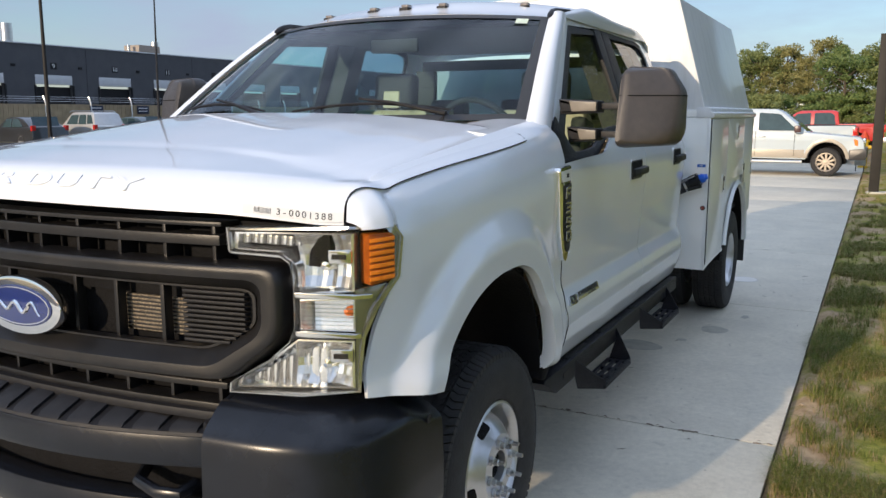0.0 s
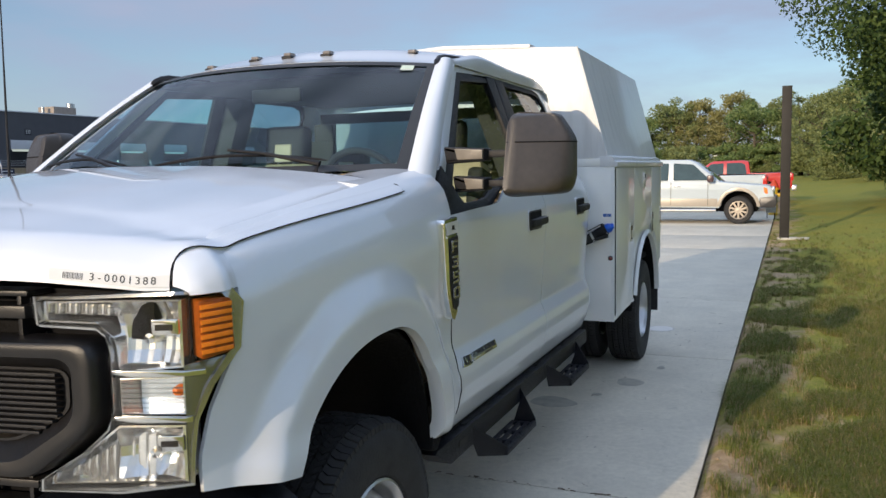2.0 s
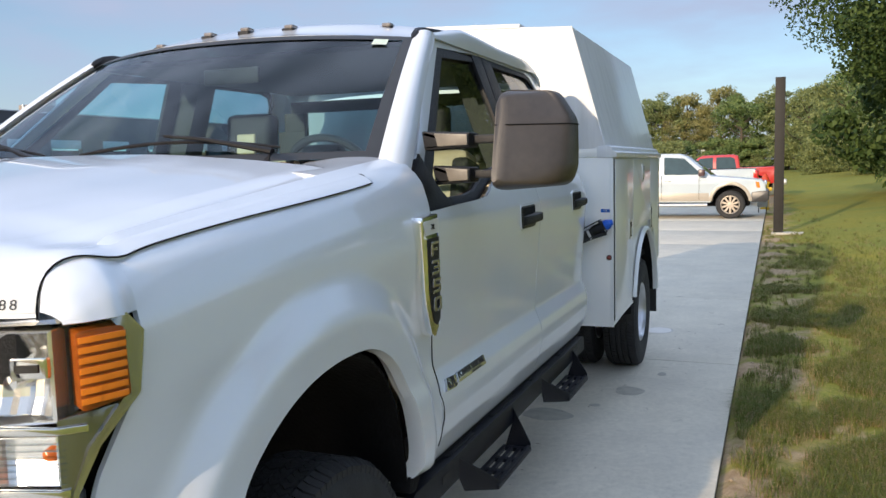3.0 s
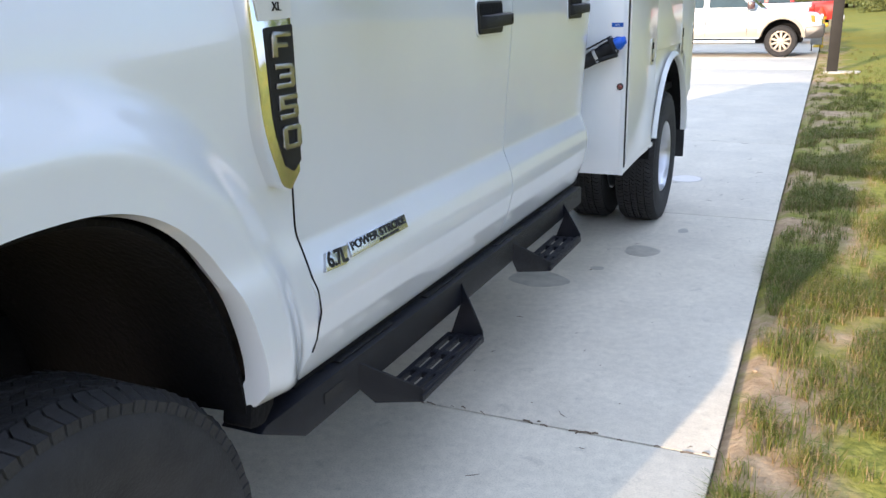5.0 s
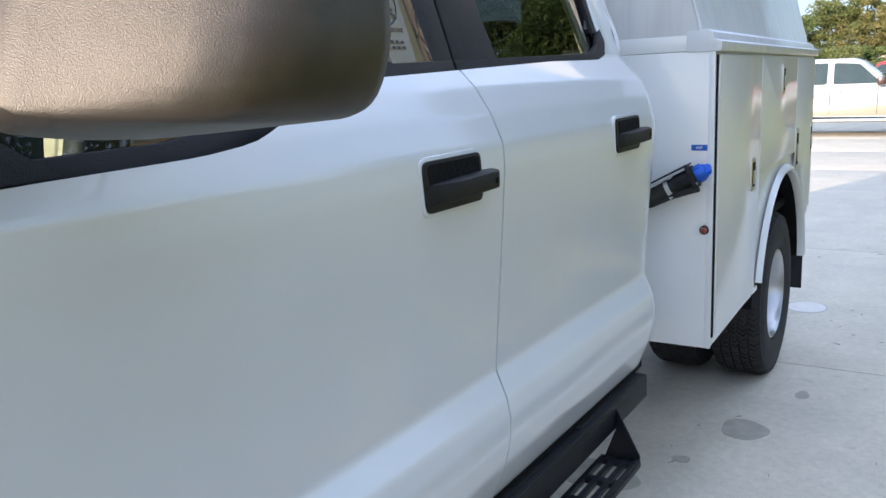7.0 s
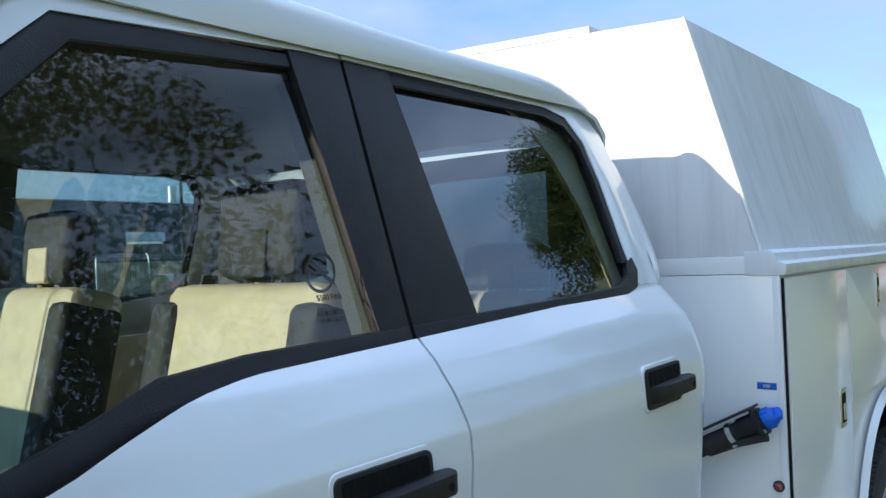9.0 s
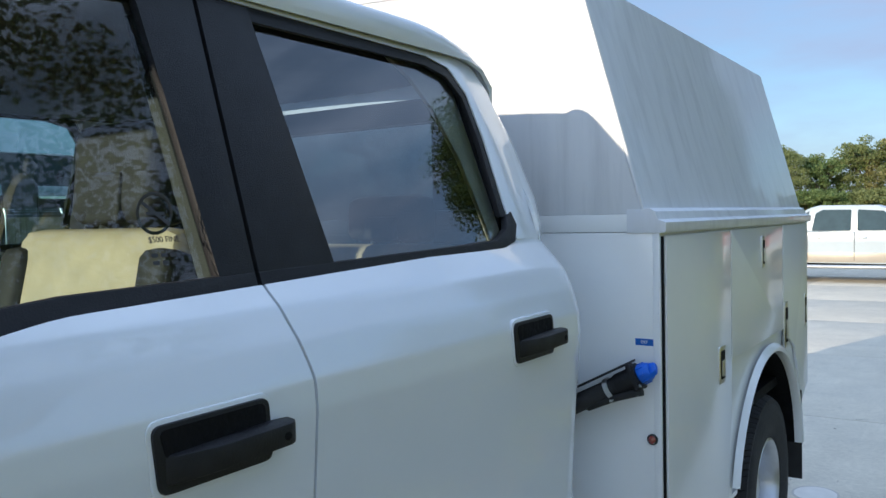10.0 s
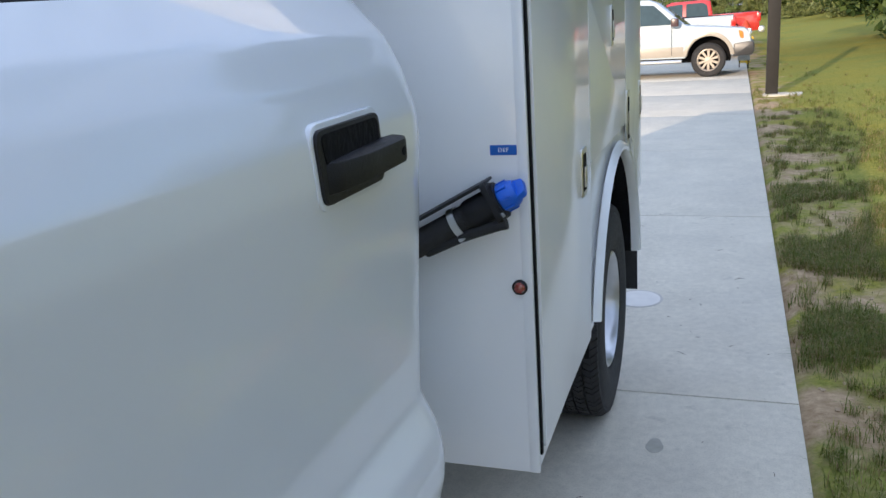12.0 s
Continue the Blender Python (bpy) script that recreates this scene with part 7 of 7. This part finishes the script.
def pickup(name, x, y, rz, paint, lower, label, wb=3.68, rim=FARALLOY, size=0.9, bed=0.0):
    """A crew-cab pickup: origin under the front axle, nose towards +x."""
    t = thing(name, x, y, 0, label, "pickup truck", rz=rz)
    t.scale = (size, size, size)
    wb += bed
    R, hw = 0.40, 0.99
    lowpts = [(0.93, 0.50), (0.95, 0.80), (0.90, 1.02), (0.80, 1.10), (-0.50, 1.22), (-1.0, 1.24), (-2.95, 1.26), (-2.97, 1.30), (-4.75 - bed, 1.33), (-4.80 - bed, 0.62), (-4.25 - bed, 0.56)]
    lowpts += [(-wb + 0.50 * math.cos(radians(a)), 0.46 + 0.50 * math.sin(radians(a))) for a in np.linspace(170, 10, 14)] + [(-wb + 0.52, 0.48), (-0.54, 0.46)]
    lowpts += [(0.50 * math.cos(radians(a)), 0.46 + 0.50 * math.sin(radians(a))) for a in np.linspace(170, 10, 14)] + [(0.54, 0.48)]
    part("body", shaped(lowpts, hw, 0.04, 0.06, 0.9), paint, t)
    if lower is not None:
        part("two_tone_band", prism([(-0.56, 0.50), (-0.58, 0.74), (-wb + 0.56, 0.74), (-wb + 0.54, 0.50)], "y", -hw - 0.004, hw + 0.004, 0.01), lower, t, "tan lower body band")
        part("rear_band", prism([(-wb - 0.56, 0.58), (-wb - 0.60, 0.76), (-4.81 - bed, 0.78), (-4.81 - bed, 0.62)], "y", -hw - 0.004, hw + 0.004, 0.01), lower, t)
        for cx in (0, -wb):
            o = [(cx + 0.50 * math.cos(radians(a)), 0.46 + 0.50 * math.sin(radians(a))) for a in np.linspace(5, 175, 16)]
            i = [(cx + 0.59 * math.cos(radians(a)), 0.46 + 0.60 * math.sin(radians(a))) for a in np.linspace(175, 5, 16)]
            part("arch_trim", prism(o + i, "y", -hw - 0.02, hw + 0.02, 0.01), lower, t, "tan wheel-arch trim")
    cab = [(-0.48, 1.20), (-1.22, 1.80), (-1.42, 1.88), (-2.70, 1.90), (-2.92, 1.84), (-3.02, 1.26)]
    part("cab", shaped(cab, 0.93, 0.05, 0.22, 1.25), paint, t)
    ws = [(-0.57, 1.25), (-1.24, 1.79), (-1.27, 1.80), (-0.61, 1.25)]
    bm = prism(ws, "y", -0.76, 0.76)
    for v in bm.verts:
        v.co.x += 0.03
        v.co.y *= 1 - 0.15 * (v.co.z - 1.25)
    part("windshield", bm, CARGLASS, t, "dark windshield")
    for s in (-1, 1):
        for pts in ([(-0.78, 1.27), (-1.28, 1.74), (-1.84, 1.78), (-1.84, 1.27)], [(-1.98, 1.27), (-1.98, 1.78), (-2.62, 1.79), (-2.78, 1.70), (-2.86, 1.27)]):
            bm = prism(rounded(pts, 0.04), "y", -0.006, 0.006)
            for v in bm.verts:
                v.co.y += s * 0.93 * (1 - 0.22 * (v.co.z - 1.25)) + s * 0.004
            part("window", bm, CARGLASS, t, "dark side window")
        part("door_mirror", box_at(-0.86, -0.68, s * 1.12 - 0.10, s * 1.12 + 0.10, 1.22, 1.42, 0.04), mat("mirror_wine", (0.06, 0.02, 0.02), 0.3, 0, 0.1, 20, coat=0.8), t)
        for xx in (-1.72, -2.75):
            part("door_handle", box_at(xx - 0.10, xx + 0.10, s * hw - 0.02, s * hw + 0.025, 1.08, 1.12, 0.01), CHROME, t)
        for xx in (-0.85, -1.90, -2.95):
            part("door_gap", box_at(xx - 0.004, xx + 0.004, s * hw - 0.012, s * hw + 0.003, 0.55, 1.24, 0), LINER, t)
        part("side_step", tube([(-0.62, s * (hw + 0.02), 0.40), (-wb + 0.6, s * (hw + 0.02), 0.40)], 0.045, None, 10), STEEL, t, "bright tubular side step")
        for cx in (0, -wb):
            far_wheel(t, cx, s * (hw - 0.01), R, 0.26, s, rim)
        part("headlight", prism(rounded([(0.78, 0.86), (0.94, 0.84), (0.93, 1.03), (0.70, 1.07)], 0.03), "y", s * (hw - 0.02), s * 0.62, 0.01), REFLECTOR, t, "clear headlight")
        part("turn_lens", prism(rounded([(0.70, 0.88), (0.79, 0.86), (0.77, 1.03), (0.66, 1.06)], 0.03), "y", s * (hw + 0.003), s * 0.80, 0.004), AMBER, t, "amber turn lens")
        part("tail_light", box_at(-4.83 - bed, -4.68 - bed, s * (hw - 0.17) - 0.0, s * (hw + 0.006), 0.95, 1.27, 0.02), mat("tail_red", (0.55, 0.02, 0.015), 0.2, 0, 0.1, 20, coat=0.8), t, "red tail light")
    part("front_bumper", prism(rounded([(0.55, 0.46), (0.98, 0.48), (1.03, 0.56), (1.02, 0.78), (0.90, 0.80), (0.56, 0.76)], 0.04), "y", -hw - 0.01, hw + 0.01, 0.03), mat("dark_bumper", (0.05, 0.05, 0.052), 0.35, 0.3, 0.1, 20), t, "dark front bumper")
    part("grille", box_at(0.90, 0.965, -0.58, 0.58, 0.82, 1.06, 0.02), CHROME, t)
    part("rear_bumper", box_at(-4.98 - bed, -4.76 - bed, -hw, hw, 0.50, 0.72, 0.03), STEEL, t)
    part("bed_floor_shadow", box_at(-4.70 - bed, -3.05, -0.85, 0.85, 1.325, 1.335, 0), LINER, t)
    part("chassis", box_at(-4.4 - bed, 0.5, -0.6, 0.6, 0.34, 0.55, 0.02), LINER, t)
    for cx in (0, -wb):
        part("wheel_well", box_at(cx - 0.52, cx + 0.52, -0.55, 0.55, 0.52, 1.0, 0.02), LINER, t)
    return t


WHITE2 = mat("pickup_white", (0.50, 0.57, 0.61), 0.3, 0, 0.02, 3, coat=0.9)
TANP = mat("pickup_tan", (0.37, 0.33, 0.27), 0.35, 0.1, 0.04, 5, coat=0.5)
REDP = mat("pickup_red", (0.50, 0.018, 0.016), 0.3, 0, 0.05, 4, coat=0.9)
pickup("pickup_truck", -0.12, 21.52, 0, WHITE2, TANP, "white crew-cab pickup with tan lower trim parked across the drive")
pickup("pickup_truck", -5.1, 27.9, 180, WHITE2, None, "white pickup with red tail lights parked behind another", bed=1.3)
pickup("pickup_truck", -3.1, 35.0, 180, REDP, None, "bright red pickup parked near the field")
hy = thing("fire_hydrant", 0.66, 25.0, 0.0, "yellow fire hydrant with a red band", "hydrant")
YEL = mat("hydrant_yellow", (0.62, 0.40, 0.02), 0.4, 0, 0.1, 15, coat=0.3)
part("barrel", disc_caps(lathe([(-0.1, 0.14), (0.05, 0.14), (0.06, 0.11), (0.75, 0.11), (0.76, 0.15), (0.82, 0.15)], (0, 0, 0), "z", 20)), YEL, hy)
part("bonnet", disc_caps(lathe([(0.82, 0.13), (0.92, 0.11), (1.0, 0.06), (1.06, 0.03)], (0, 0, 0), "z", 20)), mat("hydrant_red", (0.5, 0.06, 0.02), 0.4, 0, 0.1, 15), hy)
for s in (-1, 1):
    part("outlet", disc_caps(lathe([(0.08 * s, 0.06), (0.18 * s, 0.06), (0.20 * s, 0.045)], (0, 0, 0.60), "x", 14)), YEL, hy)
sgn = thing("verge_sign", 0.62, 23.2, 0, "small pale notice board low on the verge", "sign")
part("board", box_at(-0.14, 0.14, -0.01, 0.01, 0.16, 0.50, 0.004), mat("notice_board", (0.35, 0.34, 0.30), 0.7, 0, 0.2, 12), sgn)
for s in (-0.1, 0.1):
    part("stake", box_at(s - 0.012, s + 0.012, 0.010, 0.030, -0.1, 0.45, 0.002), BRONZE, sgn)
tr = thing("box_trailer", -8.0, 113.5, 0.0, "white box trailer beyond the field", "trailer")
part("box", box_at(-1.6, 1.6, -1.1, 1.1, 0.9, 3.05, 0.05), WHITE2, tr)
part("chassis", box_at(-2.5, 3.4, -0.4, 0.4, 0.6, 0.9, 0.02), LINER, tr)
for s in (-1, 1):
    part("wheel", disc_caps(lathe([(0, 0.35), (0.2 * s, 0.35)], (-1.2, s * 0.9, 0.4), "y", 16)), RUBBER, tr)


def car(name, x, y, rz, paint, profile, roof, windows, label, hw=0.90, R=0.34, wb=2.75, rails=False):
    t = thing(name, x, y, -0.012, label, "car", "cars in the lot", rz=rz)
    part("body", shaped(profile, hw, 0.06, 0.10, 0.75), paint, t)
    part("cabin", shaped(roof, hw - 0.05, 0.06, 0.26, 0.85), paint, t)
    for s in (-1, 1):
        for pts in windows:
            bm = prism(rounded(pts, 0.03), "y", -0.006, 0.006)
            for v in bm.verts:
                v.co.y += s * ((hw - 0.05) * (1 - 0.26 * (v.co.z - 0.85)) + 0.003)
            part("window", bm, CARGLASS, t)
        for cx in (0, -wb):
            far_wheel(t, cx, s * (hw - 0.0), R, 0.22, s, ALU)
        part("tail_light", box_at(profile[-3][0] - 0.02, profile[-3][0] + 0.12, s * hw - 0.20 * (s > 0), s * hw + 0.20 * (s < 0), 0.80, 1.05, 0.02), mat("tail_red2", (0.55, 0.02, 0.015), 0.2, 0, 0.1, 20, coat=0.8), t, "red tail light")
        if rails:
            part("roof_rail", tube([(-1.0, s * 0.62, 1.66), (-1.2, s * 0.62, 1.72), (-2.9, s * 0.62, 1.72), (-3.1, s * 0.62, 1.66)], 0.02, None, 8), STEEL, t)
    xr = min(p[0] for p in roof)
    zr = [p for p in roof]
    part("rear_window", _moved(box_at(-0.006, 0.006, -hw * 0.70, hw * 0.70, 0, 0.46, 0), Matrix.Translation((xr + 0.03, 0, 1.02)) @ pose(0, 0, 0, 0, 22, 0)), CARGLASS, t, "dark rear window")
    part("number_plate", box_at(profile[-3][0] - 0.03, profile[-3][0] - 0.0, -0.26, 0.26, 0.62, 0.74, 0.004), WHITEINK, t)
    return t


suv_b = [(0.78, 0.30), (0.82, 0.70), (0.60, 0.92), (-0.6, 1.02), (-3.45, 1.06), (-3.55, 0.95), (-3.58, 0.45), (-3.3, 0.30)]
suv_r = [(-0.55, 1.0), (-1.25, 1.58), (-1.5, 1.66), (-3.0, 1.66), (-3.25, 1.58), (-3.48, 1.04)]
suv_w = [[(-0.95, 1.06), (-1.32, 1.52), (-1.95, 1.54), (-1.95, 1.06)], [(-2.02, 1.06), (-2.02, 1.54), (-2.62, 1.54), (-2.70, 1.06)], [(-2.78, 1.08), (-2.72, 1.54), (-3.05, 1.53), (-3.30, 1.10)]]
sed_b = [(0.82, 0.28), (0.86, 0.62), (0.60, 0.80), (-0.55, 0.92), (-3.2, 0.98), (-3.75, 0.96), (-3.82, 0.45), (-3.5, 0.28)]
sed_r = [(-0.45, 0.90), (-1.25, 1.36), (-1.6, 1.42), (-2.3, 1.42), (-2.8, 1.34), (-3.45, 0.97)]
sed_w = [[(-0.95, 0.96), (-1.35, 1.32), (-1.80, 1.35), (-1.80, 0.96)], [(-1.88, 0.96), (-1.88, 1.35), (-2.40, 1.33), (-2.85, 0.98)]]
SILV = mat("car_silver", (0.55, 0.55, 0.54), 0.35, 0.5, 0.04, 5, coat=0.6)
CHAR = mat("car_charcoal", (0.045, 0.048, 0.052), 0.3, 0.3, 0.06, 5, coat=0.8)
TEAL = mat("car_blue_grey", (0.06, 0.09, 0.10), 0.3, 0.3, 0.06, 5, coat=0.8)
car("suv", -36.6, 27.4, 172, SILV, suv_b, suv_r, suv_w, "silver estate car with roof rails in the lot", rails=True)
car("sedan", -36.8, 24.0, 172, CHAR, sed_b, sed_r, sed_w, "charcoal sedan in the lot")
car("sedan", -36.6, 30.6, 172, TEAL, sed_b, sed_r, sed_w, "dark blue-grey sedan in the lot")

# ---- warehouse, fence, lamp mast ----
WALL = mat("warehouse_wall", (0.085, 0.088, 0.098), 0.8, 0, 0.06, 1.2, 0.1, 30, dirt=(0.12, 0.12, 0.125), dirt_scale=0.3, dirt_amount=0.4)
DOCKW = mat("dock_white", (0.62, 0.64, 0.66), 0.6, 0, 0.05, 3)
DOCKD = mat("dock_dark", (0.012, 0.012, 0.014), 0.8, 0, 0.2, 3)
wh = thing("warehouse", -47, 45, 0, "long dark grey warehouse with loading docks", "building")
ys = [33.2 + 4.93 * k for k in range(-5, 12)]
DOCKS = {y0: n for y0, n in zip(ys[5:], (9, 10, 11))}
edges = [-45.0] + [v - 45 for y0 in ys for v in (y0, y0 + 2.75)] + [70.0]
for k in range(0, len(edges), 2):
    part("wall", box_at(-0.3, 0.0, edges[k], edges[k + 1], 0, 4.05, 0), WALL, wh)
part("upper_wall", box_at(-0.3, 0.0, -45, 70, 4.05, 5.92, 0), WALL, wh)
part("roof_slab", box_at(-40, -0.3, -45, 70, 5.5, 5.7, 0), mat("roof_felt", (0.3, 0.3, 0.3), 0.9, 0, 0.1, 2), wh)
part("end_wall", box_at(-40, -0.3, -45, -44.7, 0, 5.9, 0), WALL, wh)
part("end_wall", box_at(-40, -0.3, 69.7, 70, 0, 5.9, 0), WALL, wh)
part("coping", box_at(-0.36, 0.05, -45, 70, 5.92, 6.0, 0.01), DOCKW, wh, "pale metal coping")
for k, y0 in enumerate(ys):
    y = y0 - 45
    d = part("dock_door", box_at(-0.28, -0.22, y + 0.02, y + 2.73, 0.2, 3.3, 0), DOCKD, wh, "dark dock opening under a white panel")
    part("dock_header", box_at(-0.20, 0.03, y + 0.0, y + 2.75, 3.45, 4.05, 0.02), DOCKW, d)
    part("dock_bumper", box_at(-0.02, 0.1, y - 0.1, y + 0.0, 1.0, 3.4, 0.01), DOCKD, d)
    part("dock_bumper", box_at(-0.02, 0.1, y + 2.75, y + 2.85, 1.0, 3.4, 0.01), DOCKD, d)
    plate = part("dock_plate", box_at(0.0, 0.012, y + 1.17, y + 1.65, 4.42, 4.83, 0), DOCKD, wh, "small dark dock number plate")
    if y0 in DOCKS:
        lettering("dock_number", str(DOCKS[y0]), 0.42, Matrix.Translation((0.014, y + 1.41, 4.625)) @ Matrix(((0, 0, 1, 0), (1, 0, 0, 0), (0, 1, 0, 0), (0, 0, 0, 1))), WHITEINK, plate, 0.002)
    part("wall_vent", box_at(0.0, 0.05, y + 3.3, y + 3.6, 4.5, 4.66, 0.01), DOCKD, wh)
    if k % 2:
        part("wall_seam", box_at(-0.01, 0.004, y + 3.95, y + 3.98, 0.1, 5.9, 0), DOCKD, wh)
for yy, r, h in ((33.6, 0.36, 1.5), (46.2, 0.30, 1.2), (43.6, 0.12, 0.8)):
    part("flue", disc_caps(lathe([(5.6, r), (5.9 + h, r), (5.9 + h, r * 0.9), (6.0, r * 0.9)], (-3.0, yy - 45, 0), "z", 24)), STEEL, wh, "galvanised roof flue")
part("roof_unit", box_at(-4.0, -2.4, -0.95, 1.15, 5.7, 6.75, 0.04), mat("roof_unit_tan", (0.30, 0.26, 0.22), 0.7, 0, 0.1, 5), wh, "tan rooftop air unit")

TANW = mat("fence_tan", (0.36, 0.28, 0.17), 0.85, 0, 0.18, 2, 0.2, 40, rand=0.1)
fn = thing("slat_fence", -40, 33, 0, "tan slatted yard fence with wire on top", "fence")
for k in range(11):
    y = -10.5 + 3.0 * k
    part("post", tube([(0.05, y, -0.1), (0.05, y, 2.2), (-0.10, y, 2.55)], 0.04, None, 8), STEEL, fn)
    dark = 5 <= k <= 6
    bm = bmesh.new()
    for j in range(20):
        box(bm, -0.02 + 0.012 * (j % 2), 0.015 + 0.012 * (j % 2), y + 0.03 + 0.147 * j, y + 0.03 + 0.147 * j + 0.135, 0.05, 2.10, 0)
    part("slat_panel", bm, DOCKD if dark else TANW, fn, "dark screened panel" if dark else "tan slat panel", angle=10)
    for z in (2.25, 2.38, 2.5):
        part("wire", tube([(0.02 - (z - 2.2) * 0.4, y, z), (0.02 - (z - 2.2) * 0.4, y + 3, z)], 0.008, None, 4), STEEL, fn)
for y in (-1.6, 1.9):
    part("notice", box_at(0.05, 0.07, y, y + 0.95, 1.55, 2.05, 0.004), mat("notice_navy", (0.02, 0.025, 0.05), 0.5, 0, 0.1, 9), fn, "dark blue notice with pale bars")
    for j in range(2):
        part("notice_bar", box_at(0.070, 0.074, y + 0.12, y + 0.80, 1.88 - 0.18 * j, 1.93 - 0.18 * j, 0), WHITEINK, fn)
mast = thing("light_mast", -30, 21.1, -0.012, "dark steel lamp mast with twin floodlights", "lamp post")
part("pole", tube([(0, 0, 0), (0, 0, 3.5), (0, 0, 7.1)], [0.09, 0.08, 0.06], None, 12), BRONZE, mast)
part("crossarm", tube([(-0.06, -0.28, 7.1), (0, 0, 7.1), (0.06, 0.28, 7.1)], 0.035, None, 8), BRONZE, mast)
for s in (-1, 1):
    f = part("floodlight", _moved(box_at(-0.10, 0.16, -0.16, 0.16, -0.05, 0.22, 0.02), Matrix.Translation((0.05 * s, 0.25 * s, 7.22 - 0.12 * s)) @ pose(0, 0, 0, 0, 25, 0)), BRONZE, mast)
    part("flood_lens", _moved(box_at(0.162, 0.168, -0.13, 0.13, -0.02, 0.19, 0), Matrix.Translation((0.05 * s, 0.25 * s, 7.22 - 0.12 * s)) @ pose(0, 0, 0, 0, 25, 0)), DOCKW, f)
